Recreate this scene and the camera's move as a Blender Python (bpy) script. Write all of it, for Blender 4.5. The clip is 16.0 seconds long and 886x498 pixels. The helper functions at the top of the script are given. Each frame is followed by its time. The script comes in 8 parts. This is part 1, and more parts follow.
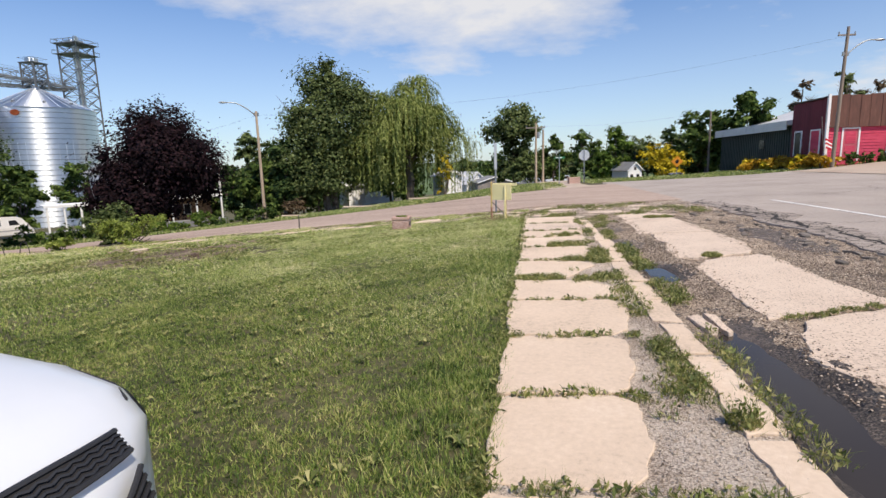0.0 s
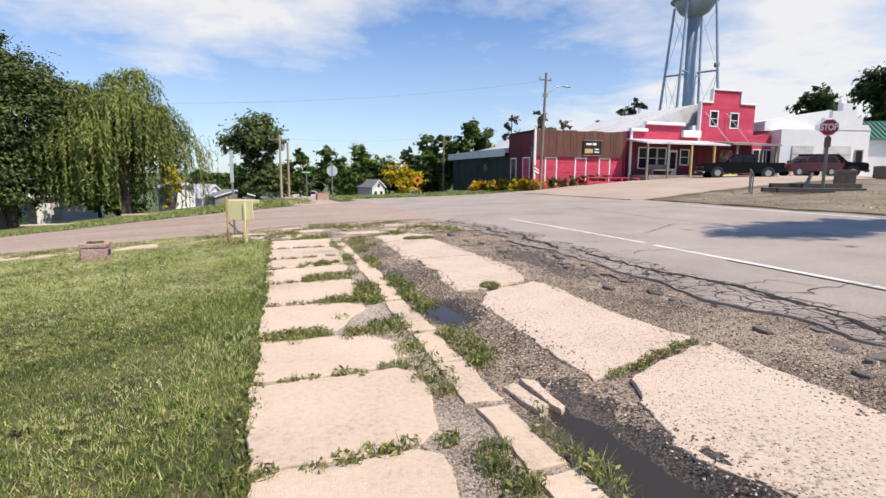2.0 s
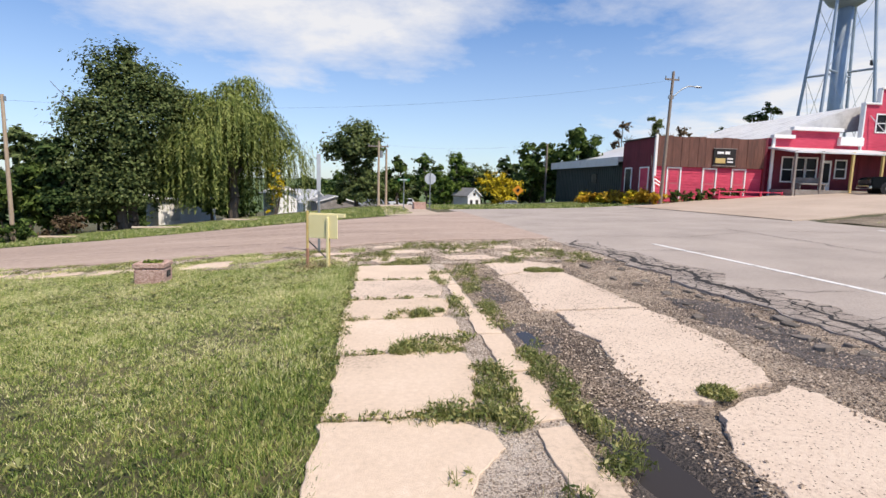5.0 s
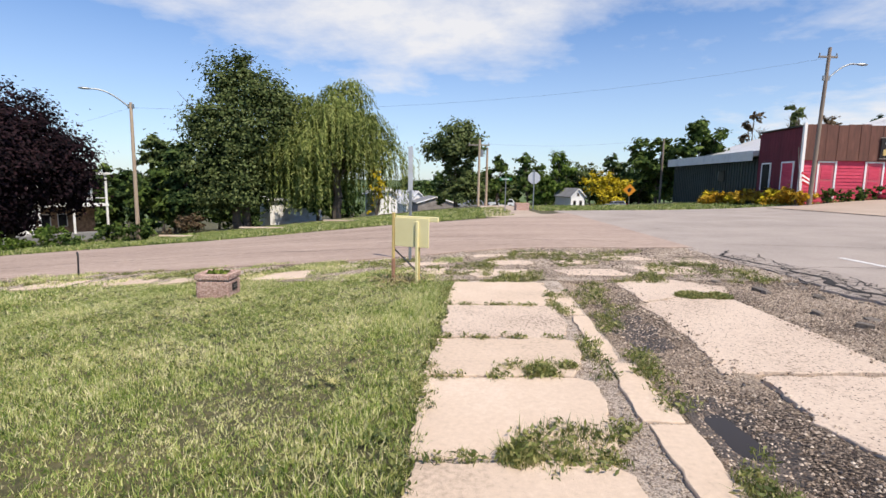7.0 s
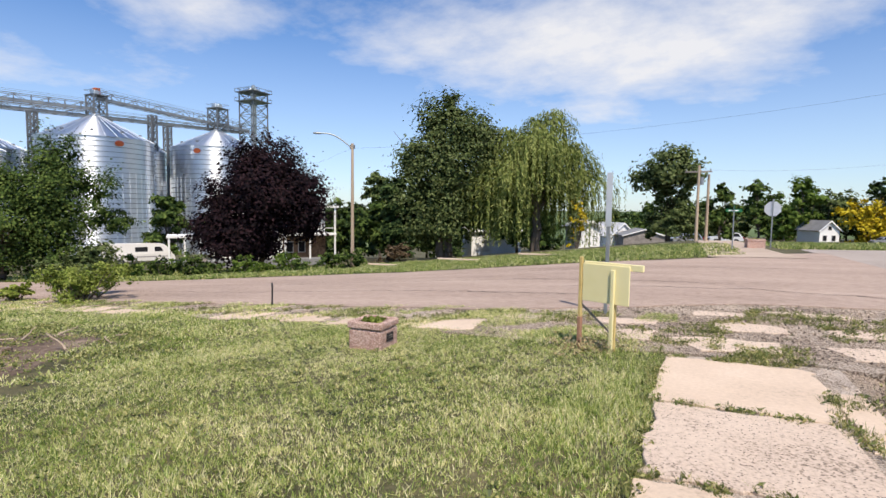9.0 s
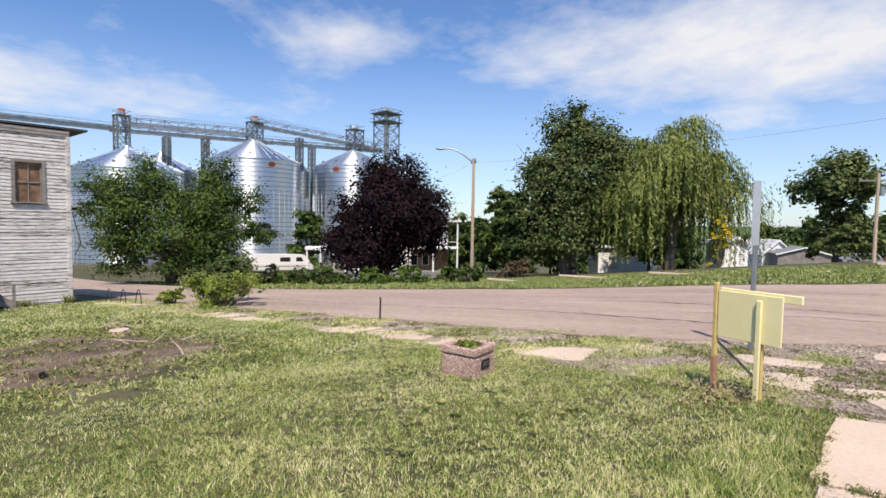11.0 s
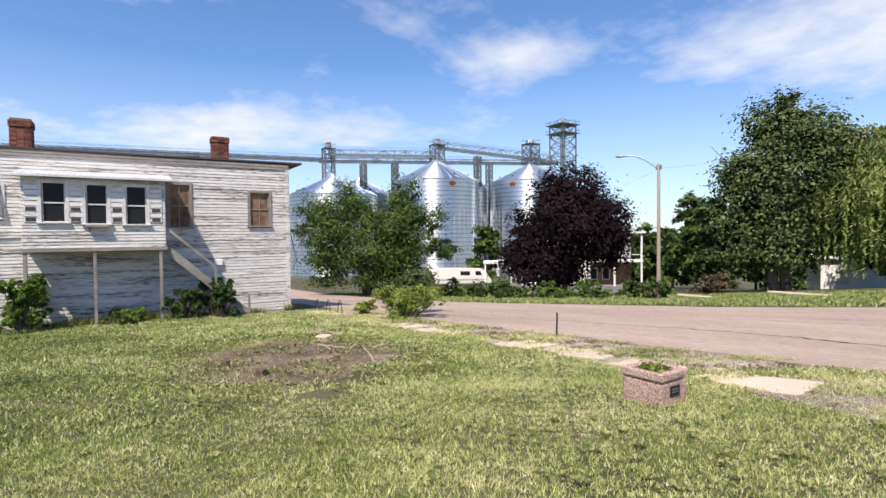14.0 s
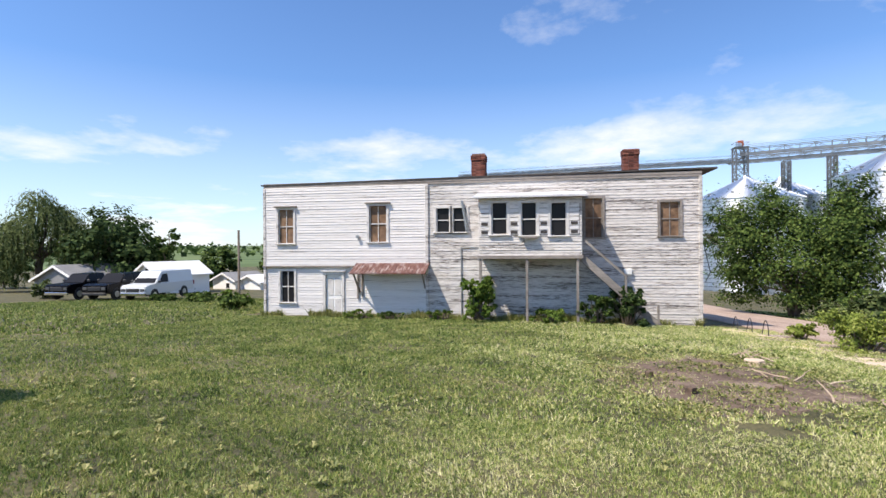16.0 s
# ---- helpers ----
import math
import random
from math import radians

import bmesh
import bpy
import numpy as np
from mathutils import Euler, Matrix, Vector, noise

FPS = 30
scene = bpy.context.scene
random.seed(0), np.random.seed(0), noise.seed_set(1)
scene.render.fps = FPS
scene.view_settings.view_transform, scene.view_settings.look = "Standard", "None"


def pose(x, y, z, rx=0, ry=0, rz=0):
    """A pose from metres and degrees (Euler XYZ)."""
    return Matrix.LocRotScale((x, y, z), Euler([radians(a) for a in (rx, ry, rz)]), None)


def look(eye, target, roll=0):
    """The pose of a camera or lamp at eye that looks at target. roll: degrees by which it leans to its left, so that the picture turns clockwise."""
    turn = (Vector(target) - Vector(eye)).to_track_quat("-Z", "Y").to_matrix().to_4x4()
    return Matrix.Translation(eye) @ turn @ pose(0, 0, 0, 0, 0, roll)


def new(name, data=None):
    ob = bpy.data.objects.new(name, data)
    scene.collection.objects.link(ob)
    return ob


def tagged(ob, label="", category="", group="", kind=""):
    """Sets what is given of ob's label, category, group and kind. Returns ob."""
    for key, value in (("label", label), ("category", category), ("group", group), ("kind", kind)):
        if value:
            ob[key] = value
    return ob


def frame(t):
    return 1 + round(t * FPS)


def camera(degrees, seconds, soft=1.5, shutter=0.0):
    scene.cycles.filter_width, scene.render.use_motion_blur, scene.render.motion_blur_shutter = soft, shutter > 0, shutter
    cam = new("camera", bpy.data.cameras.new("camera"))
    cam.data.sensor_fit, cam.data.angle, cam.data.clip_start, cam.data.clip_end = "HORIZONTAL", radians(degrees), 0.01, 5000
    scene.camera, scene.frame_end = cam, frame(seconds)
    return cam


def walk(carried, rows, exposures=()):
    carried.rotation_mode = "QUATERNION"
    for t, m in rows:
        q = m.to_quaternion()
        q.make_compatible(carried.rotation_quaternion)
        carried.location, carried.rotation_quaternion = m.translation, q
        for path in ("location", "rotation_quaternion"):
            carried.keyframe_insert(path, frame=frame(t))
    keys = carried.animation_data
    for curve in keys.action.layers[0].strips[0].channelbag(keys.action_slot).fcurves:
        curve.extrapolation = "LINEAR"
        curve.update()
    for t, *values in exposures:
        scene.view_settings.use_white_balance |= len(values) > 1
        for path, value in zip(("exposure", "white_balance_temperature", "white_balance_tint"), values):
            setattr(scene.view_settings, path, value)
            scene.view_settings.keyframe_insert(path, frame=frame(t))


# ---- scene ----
cam = camera(80.8, 16.0)
METRES, EYE, TILT, LEAN, TURN = 9.8, 1.6, 0.0, 0.0, 10.0
ROWS = [
    (0.0, 0.0, 0.0, 0.0, -0.28, -9.42, 1.71),
    (0.5, -0.0032, 0.0448, -0.0017, -11.78, -9.5, 0.85),
    (1.0, 0.0085, 0.0938, -0.0038, -19.05, -9.1, 0.34),
    (1.5, 0.0162, 0.1419, -0.0042, -23.91, -8.56, -0.09),
    (2.0, 0.0299, 0.1911, -0.003, -27.46, -8.05, -0.48),
    (2.5, 0.0467, 0.2386, 0.0017, -29.68, -7.91, -0.78),
    (3.0, 0.0518, 0.2852, 0.0015, -29.97, -7.96, -1.25),
    (3.5, 0.0658, 0.3331, -0.0008, -28.05, -8.16, -1.51),
    (4.0, 0.0774, 0.383, -0.0004, -24.55, -8.21, -1.64),
    (4.5, 0.0831, 0.4325, 0.0024, -20.64, -7.84, -1.67),
    (5.0, 0.0963, 0.4816, 0.0009, -17.17, -7.29, -1.47),
    (7.5, 0.138, 0.7313, -0.0084, -2.79, -7.46, -0.92),
    (8.0, 0.1438, 0.7793, -0.0058, 1.87, -6.89, -0.85),
    (8.5, 0.1427, 0.821, -0.003, 8.32, -5.73, -0.77),
    (9.0, 0.1498, 0.8536, -0.0032, 15.64, -4.36, -0.78),
    (9.5, 0.1511, 0.8784, -0.0024, 22.4, -3.06, -1.0),
    (12.0, 0.158, 0.93, -0.0027, 31.94, -3.22, -0.35),
    (12.5, 0.1574, 0.9295, -0.0023, 35.18, -2.88, 0.13),
    (13.0, 0.1557, 0.9306, -0.0017, 39.08, -2.42, 0.4),
    (13.5, 0.156, 0.9313, -0.0013, 43.3, -2.0, 0.46),
    (14.0, 0.1547, 0.9318, -0.0018, 48.6, -1.55, 0.53),
    (14.5, 0.1513, 0.9292, -0.0021, 55.65, -1.0, 0.74),
    (15.0, 0.146, 0.9185, -0.0008, 64.83, -0.47, 0.99),
    (15.5, 0.1405, 0.9044, 0.0002, 76.43, -0.11, 0.9),
    (16.0, 0.1358, 0.8951, 0.0002, 90.48, -0.14, 0.41),
]
walk(cam, [(t, pose(0, 0, EYE, TILT, LEAN, TURN) @ pose(METRES * x, METRES * y, METRES * z, 90 + pitch, roll, yaw)) for t, x, y, z, yaw, pitch, roll in ROWS],
     exposures=((0.0, -0.13, 7250, 12), (1.2, 0.03, 7250, 12), (3.0, 0.0, 7250, 12), (9.0, 0.0, 7200, 12), (13.0, 0.12, 7200, 12), (16.0, 0.34, 7150, 12)))

# ---- daylight ----
SUN = Vector((0.36, -0.43, 0.83)).normalized()
world = bpy.data.worlds.new("sky")
scene.world = world
world.use_nodes = True
wn, wl = world.node_tree.nodes, world.node_tree.links
wn.clear()
sky = wn.new("ShaderNodeTexSky")
sky.sky_type, sky.sun_disc = "NISHITA", False
sky.sun_elevation, sky.sun_rotation = math.asin(SUN.z), math.atan2(SUN.x, SUN.y)
sky.air_density, sky.dust_density, sky.ozone_density = 1.0, 0.3, 3.0
tc = wn.new("ShaderNodeTexCoord")
sep = wn.new("ShaderNodeSeparateXYZ")
wl.new(tc.outputs["Generated"], sep.inputs[0])


def wmath(op, a, b):
    n = wn.new("ShaderNodeMath")
    n.operation = op
    for i, v in enumerate((a, b)):
        if isinstance(v, (int, float)):
            n.inputs[i].default_value = v
        else:
            wl.new(v, n.inputs[i])
    return n.outputs[0]


zz = wmath("ADD", wmath("MAXIMUM", sep.outputs[2], 0.0), 0.14)
comb = wn.new("ShaderNodeCombineXYZ")
wl.new(wmath("DIVIDE", sep.outputs[0], zz), comb.inputs[0])
wl.new(wmath("DIVIDE", sep.outputs[1], zz), comb.inputs[1])
cl = wn.new("ShaderNodeTexNoise")
cl.inputs["Scale"].default_value, cl.inputs["Detail"].default_value, cl.inputs["Roughness"].default_value = 0.62, 9, 0.58
cl.inputs["Distortion"].default_value = 0.35
wl.new(comb.outputs[0], cl.inputs["Vector"])
fine = wn.new("ShaderNodeTexNoise")
fine.inputs["Scale"].default_value, fine.inputs["Detail"].default_value, fine.inputs["Roughness"].default_value = 2.6, 7, 0.6
wl.new(comb.outputs[0], fine.inputs["Vector"])
bearing = wmath("ARCTAN2", wmath("MULTIPLY", sep.outputs[0], -1.0), sep.outputs[1])


def cloud_bank(az, wide, rise, tall, amount):
    """Where the cloud cover thickens: bearing west of north and rise, both with a soft width."""
    p = wmath("DIVIDE", wmath("SUBTRACT", bearing, radians(az)), radians(wide))
    q = wmath("DIVIDE", wmath("SUBTRACT", sep.outputs[2], rise), tall)
    return wmath("MULTIPLY", wmath("EXPONENT", wmath("MULTIPLY", wmath("ADD", wmath("MULTIPLY", p, p), wmath("MULTIPLY", q, q)), -1.0), 0.0), amount)


cover = wmath("ADD", wmath("MULTIPLY", cl.outputs[0], 0.72), wmath("MULTIPLY", fine.outputs[0], 0.28))
for bank in ((12, 24, 0.29, 0.12, 0.24), (-50, 24, 0.18, 0.26, 0.29), (100, 40, 0.19, 0.045, 0.17), (128, 30, 0.05, 0.12, 0.12), (48, 8, 0.32, 0.035, 0.10)):
    cover = wmath("ADD", cover, cloud_bank(*bank))
cr = wn.new("ShaderNodeValToRGB")
cr.color_ramp.elements[0].position, cr.color_ramp.elements[0].color = 0.56, (0, 0, 0, 1)
cr.color_ramp.elements[1].position, cr.color_ramp.elements[1].color = 0.75, (0.93, 0.93, 0.93, 1)
wl.new(cover, cr.inputs[0])
haze = wn.new("ShaderNodeMapRange")
haze.inputs[1].default_value, haze.inputs[2].default_value = 0.0, 0.30
haze.inputs[3].default_value, haze.inputs[4].default_value = 0.40, 0.0
wl.new(sep.outputs[2], haze.inputs[0])
mixc = wn.new("ShaderNodeMixRGB")
mixc.inputs[2].default_value = (6.4, 6.8, 7.5, 1)
wl.new(wmath("MAXIMUM", cr.outputs[0], haze.outputs[0]), mixc.inputs[0])
tint = wn.new("ShaderNodeMixRGB")
tint.blend_type = "MULTIPLY"
tint.inputs[0].default_value, tint.inputs[2].default_value = 1.0, (0.70, 0.97, 1.30, 1)
wl.new(sky.outputs[0], tint.inputs[1])
wl.new(tint.outputs[0], mixc.inputs[1])
bg = wn.new("ShaderNodeBackground")
bg.inputs[1].default_value = 0.132
wl.new(mixc.outputs[0], bg.inputs[0])
wo = wn.new("ShaderNodeOutputWorld")
wl.new(bg.outputs[0], wo.inputs[0])
sun_data = bpy.data.lights.new("sun", "SUN")
sun_data.energy, sun_data.angle, sun_data.color = 4.9, radians(0.55), (1.0, 0.955, 0.89)
sun = new("sun", sun_data)
sun.matrix_world = look(SUN * 60, (0, 0, 0))

# ---- materials ----


def mat(name, ramp, scale=8.0, big=0.5, mixb=0.5, rough=0.85, bump=0.3, bscale=None, metal=0.0, stretch=(1, 1, 1),
        island=0.0, rnd=0.0, thin=0.0, bdist=0.02, coat=0.0, cells=0.0, cscale=90.0, cracks=0.0, kscale=6.0, pits=0.0, pscale=48.0):
    m = bpy.data.materials.new(name)
    m.use_nodes = True
    n, l = m.node_tree.nodes, m.node_tree.links
    p = n["Principled BSDF"]
    geo = n.new("ShaderNodeNewGeometry")
    mp = n.new("ShaderNodeMapping")
    mp.inputs["Scale"].default_value = stretch
    l.new(geo.outputs["Position"], mp.inputs["Vector"])

    def nz(s, d, r=0.6):
        t = n.new("ShaderNodeTexNoise")
        t.inputs["Scale"].default_value, t.inputs["Detail"].default_value, t.inputs["Roughness"].default_value = s, d, r
        l.new(mp.outputs[0], t.inputs["Vector"])
        return t.outputs[0]

    def mth(op, a, b):
        t = n.new("ShaderNodeMath")
        t.operation = op
        for i, v in enumerate((a, b)):
            if isinstance(v, (int, float)):
                t.inputs[i].default_value = v
            else:
                l.new(v, t.inputs[i])
        return t.outputs[0]

    fac = mth("ADD", mth("MULTIPLY", nz(scale, 6, 0.65), 1 - mixb), mth("MULTIPLY", nz(big, 4), mixb))
    if island:
        fac = mth("ADD", fac, mth("MULTIPLY", mth("SUBTRACT", geo.outputs["Random Per Island"], 0.5), island))
    if rnd:
        oi = n.new("ShaderNodeObjectInfo")
        fac = mth("ADD", fac, mth("MULTIPLY", mth("SUBTRACT", oi.outputs["Random"], 0.5), rnd))
    if cells:
        vo = n.new("ShaderNodeTexVoronoi")
        vo.inputs["Scale"].default_value = cscale
        l.new(mp.outputs[0], vo.inputs["Vector"])
        sp = n.new("ShaderNodeSeparateColor")
        l.new(vo.outputs["Color"], sp.inputs[0])
        fac = mth("ADD", fac, mth("MULTIPLY", mth("SUBTRACT", sp.outputs[0], 0.5), cells))
    if cracks:
        wv = n.new("ShaderNodeMixRGB")
        wv.blend_type, wv.inputs[0].default_value = "ADD", 0.12
        tn = n.new("ShaderNodeTexNoise")
        tn.inputs["Scale"].default_value = 7.0
        l.new(mp.outputs[0], tn.inputs["Vector"])
        l.new(mp.outputs[0], wv.inputs[1])
        l.new(tn.outputs["Color"], wv.inputs[2])
        vk = n.new("ShaderNodeTexVoronoi")
        vk.feature = "DISTANCE_TO_EDGE"
        vk.inputs["Scale"].default_value = kscale
        l.new(wv.outputs[0], vk.inputs["Vector"])
        kr = n.new("ShaderNodeMapRange")
        kr.inputs[1].default_value, kr.inputs[2].default_value = 0.0, 0.06
        kr.inputs[3].default_value, kr.inputs[4].default_value = -cracks, 0.0
        l.new(vk.outputs["Distance"], kr.inputs[0])
        fac = mth("ADD", fac, kr.outputs[0])
    if pits:
        vp = n.new("ShaderNodeTexVoronoi")
        vp.inputs["Scale"].default_value = pscale
        l.new(mp.outputs[0], vp.inputs["Vector"])
        sp_ = n.new("ShaderNodeSeparateColor")
        l.new(vp.outputs["Color"], sp_.inputs[0])
        hole = n.new("ShaderNodeMapRange")
        hole.inputs[1].default_value, hole.inputs[2].default_value = 0.20, 0.34
        hole.inputs[3].default_value, hole.inputs[4].default_value = -pits, 0.0
        l.new(vp.outputs["Distance"], hole.inputs[0])
        fac = mth("ADD", fac, mth("MULTIPLY", hole.outputs[0], mth("GREATER_THAN", sp_.outputs[1], 0.66)))
    cr_ = n.new("ShaderNodeValToRGB")
    el = cr_.color_ramp.elements
    while len(el) < len(ramp):
        el.new(0.5)
    for e, (pos, c) in zip(el, ramp):
        e.position, e.color = pos, (*c, 1)
    l.new(fac, cr_.inputs[0])
    l.new(cr_.outputs[0], p.inputs["Base Color"])
    p.inputs["Roughness"].default_value, p.inputs["Metallic"].default_value = rough, metal
    p.inputs["Coat Weight"].default_value = coat
    if bump:
        b = n.new("ShaderNodeBump")
        b.inputs["Strength"].default_value, b.inputs["Distance"].default_value = bump, bdist
        l.new(nz(bscale or scale * 2, 6, 0.7), b.inputs["Height"])
        l.new(b.outputs[0], p.inputs["Normal"])
    if thin:
        tr = n.new("ShaderNodeBsdfTranslucent")
        l.new(cr_.outputs[0], tr.inputs[0])
        mx = n.new("ShaderNodeMixShader")
        mx.inputs[0].default_value = thin
        l.new(p.outputs[0], mx.inputs[1])
        l.new(tr.outputs[0], mx.inputs[2])
        l.new(mx.outputs[0], n["Material Output"].inputs[0])
    return m


def plain(name, c, rough=0.6, metal=0.0, var=0.12, scale=6.0, bump=0.05, coat=0.0):
    d = tuple(v * (1 - var) for v in c)
    u = tuple(min(1, v * (1 + var)) for v in c)
    return mat(name, [(0.35, d), (0.65, u)], scale=scale, rough=rough, metal=metal, bump=bump, coat=coat)


def glassy(name, c, rough=0.05, spec=0.7):
    m = bpy.data.materials.new(name)
    m.use_nodes = True
    p = m.node_tree.nodes["Principled BSDF"]
    p.inputs["Base Color"].default_value, p.inputs["Roughness"].default_value = (*c, 1), rough
    p.inputs["Specular IOR Level"].default_value = spec
    return m


M_LAWN = mat("lawn_soil", [(0.30, (0.022, 0.024, 0.009)), (0.45, (0.06, 0.058, 0.02)), (0.58, (0.14, 0.12, 0.052)), (0.72, (0.24, 0.19, 0.10))], scale=22, big=0.6, mixb=0.45, bump=0.8, bscale=30)
M_BLADE = mat("grass_blade", [(0.30, (0.085, 0.15, 0.022)), (0.42, (0.27, 0.37, 0.07)), (0.53, (0.56, 0.58, 0.20)), (0.66, (0.92, 0.83, 0.50))], scale=17, big=1.0, mixb=0.45, rough=0.6, bump=0, island=0.34, thin=0.3)
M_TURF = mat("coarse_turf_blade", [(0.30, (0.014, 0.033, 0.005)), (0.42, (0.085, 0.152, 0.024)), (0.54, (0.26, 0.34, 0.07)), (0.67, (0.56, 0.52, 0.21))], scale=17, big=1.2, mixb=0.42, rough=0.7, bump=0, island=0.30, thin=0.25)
M_WEED = mat("weed_leaf", [(0.22, (0.05, 0.075, 0.016)), (0.5, (0.185, 0.215, 0.052)), (0.75, (0.46, 0.41, 0.16))], scale=9, big=0.9, rough=0.6, bump=0, island=0.45, thin=0.25)
M_DRY = mat("dry_weed", [(0.3, (0.2, 0.15, 0.07)), (0.7, (0.42, 0.34, 0.17))], scale=4, rough=0.8, bump=0, island=0.4)
M_SLAB = mat("worn_concrete", [(0.28, (0.24, 0.175, 0.125)), (0.37, (0.50, 0.38, 0.28)), (0.45, (0.63, 0.485, 0.36)), (0.56, (0.69, 0.535, 0.40)), (0.7, (0.76, 0.62, 0.485))], scale=26, big=0.9, mixb=0.5, rough=0.9, bump=0.45, bscale=70, rnd=0.10)
M_PITTED = mat("pitted_concrete", [(0.30, (0.07, 0.05, 0.04)), (0.38, (0.36, 0.27, 0.20)), (0.44, (0.60, 0.465, 0.36)), (0.52, (0.68, 0.535, 0.415)), (0.75, (0.76, 0.63, 0.50))], scale=34, big=1.0, mixb=0.3, rough=0.92, bump=0.6, bscale=55, rnd=0.04, pits=0.22, pscale=46)
M_GRAVEL = mat("gravel_bed", [(0.33, (0.045, 0.032, 0.024)), (0.43, (0.16, 0.117, 0.085)), (0.51, (0.34, 0.255, 0.185)), (0.62, (0.60, 0.47, 0.35))], scale=60, big=0.8, mixb=0.6, rough=0.95, bump=1.0, bscale=95, bdist=0.025, cells=0.28, cscale=85)
M_STONE = mat("loose_stone", [(0.15, (0.07, 0.05, 0.038)), (0.45, (0.28, 0.205, 0.15)), (0.7, (0.50, 0.395, 0.30)), (0.9, (0.74, 0.61, 0.48))], scale=20, big=1.1, rough=0.9, bump=0.2, island=0.8)
M_ROAD = mat("worn_asphalt", [(0.28, (0.21, 0.175, 0.148)), (0.42, (0.345, 0.29, 0.247)), (0.55, (0.41, 0.345, 0.295)), (0.75, (0.50, 0.425, 0.36))], scale=45, big=0.45, mixb=0.5, rough=0.9, bump=0.4, bscale=110, cells=0.16, cscale=70)
M_SIDE = mat("brown_asphalt", [(0.26, (0.15, 0.108, 0.086)), (0.40, (0.345, 0.25, 0.195)), (0.55, (0.45, 0.335, 0.265)), (0.72, (0.56, 0.435, 0.35))], scale=16, big=0.5, mixb=0.42, rough=0.92, bump=0.5, bscale=70, stretch=(0.3, 1.5, 1), cells=0.16, cscale=30)
M_APRON = mat("tan_concrete", [(0.3, (0.36, 0.27, 0.205)), (0.55, (0.50, 0.39, 0.30)), (0.75, (0.58, 0.46, 0.36))], scale=10, big=0.25, mixb=0.6, rough=0.92, bump=0.2, bscale=60)
M_CRACK = plain("tar_dark", (0.025, 0.021, 0.018), rough=0.95, var=0.3)
M_CHUNK = mat("broken_asphalt", [(0.3, (0.10, 0.085, 0.07)), (0.6, (0.25, 0.21, 0.175)), (0.8, (0.36, 0.30, 0.25))], scale=40, big=2, rough=0.95, bump=0.9, bscale=60, rnd=0.3)
M_LINE = mat("worn_white_line", [(0.36, (0.34, 0.29, 0.25)), (0.46, (0.72, 0.69, 0.65)), (0.8, (0.8, 0.78, 0.74))], scale=14, big=1.4, rough=0.8, bump=0.2)
M_WATER = glassy("puddle_water", (0.045, 0.037, 0.031), 0.10, 0.12)
M_MUD = mat("wet_gravel", [(0.34, (0.018, 0.014, 0.012)), (0.46, (0.055, 0.043, 0.035)), (0.58, (0.12, 0.093, 0.073)), (0.70, (0.26, 0.20, 0.155))], scale=60, big=1.5, mixb=0.45, rough=0.55, bump=0.9, bscale=90, cells=0.3, cscale=90)
M_DIRT = mat("bare_soil", [(0.36, (0.055, 0.036, 0.025)), (0.48, (0.16, 0.108, 0.076)), (0.6, (0.27, 0.195, 0.143)), (0.7, (0.40, 0.31, 0.24))], scale=14, big=1.3, rough=0.97, bump=1.0, bscale=30)
M_SIDING = mat("peeling_white_siding", [(0.30, (0.09, 0.076, 0.068)), (0.38, (0.33, 0.298, 0.275)), (0.435, (0.70, 0.665, 0.635)), (0.65, (0.84, 0.81, 0.785))], scale=7, big=0.6, mixb=0.42, rough=0.75, bump=0.3, bscale=20, stretch=(1, 0.35, 11))
M_OLDSIDING = mat("bare_grey_siding", [(0.35, (0.05, 0.041, 0.036)), (0.43, (0.22, 0.19, 0.168)), (0.485, (0.60, 0.56, 0.525)), (0.68, (0.82, 0.785, 0.745))], scale=6, big=0.7, mixb=0.4, rough=0.8, bump=0.3, bscale=20, stretch=(1, 0.6, 9))
M_TRIM = mat("weathered_white_trim", [(0.33, (0.25, 0.22, 0.2)), (0.45, (0.62, 0.59, 0.56)), (0.75, (0.78, 0.76, 0.73))], scale=9, big=1.5, rough=0.75, bump=0.2, stretch=(1, 1, 2))
M_GREYWOOD = mat("grey_weathered_wood", [(0.3, (0.13, 0.11, 0.095)), (0.6, (0.32, 0.285, 0.255)), (0.8, (0.5, 0.46, 0.42))], scale=12, big=1.2, rough=0.9, bump=0.4, stretch=(1, 0.3, 1))
M_BROWNBOARD = mat("brown_board", [(0.3, (0.06, 0.035, 0.022)), (0.5, (0.20, 0.115, 0.065)), (0.75, (0.40, 0.25, 0.15))], scale=4, big=1.0, rough=0.8, bump=0.2)
# near black; on blocks behind windows it stands for the shade of rooms
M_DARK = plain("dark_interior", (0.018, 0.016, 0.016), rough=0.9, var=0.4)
M_PANE = glassy("window_pane", (0.022, 0.022, 0.024), 0.12, 0.08)
M_BRICK = mat("chimney_brick", [(0.3, (0.09, 0.03, 0.022)), (0.55, (0.20, 0.065, 0.045)), (0.8, (0.30, 0.12, 0.085))], scale=18, big=2, rough=0.9, bump=0.5, rnd=0.5)
M_MORTAR = plain("mortar", (0.20, 0.13, 0.11), rough=0.95)
M_RUST = mat("rusty_tin", [(0.3, (0.07, 0.03, 0.024)), (0.5, (0.17, 0.075, 0.06)), (0.62, (0.36, 0.29, 0.27)), (0.8, (0.5, 0.46, 0.45))], scale=3, big=1.3, rough=0.7, bump=0.2, stretch=(1, 2.5, 1))
M_ROOFDARK = plain("dark_roofing", (0.06, 0.052, 0.048), rough=0.9, var=0.3)
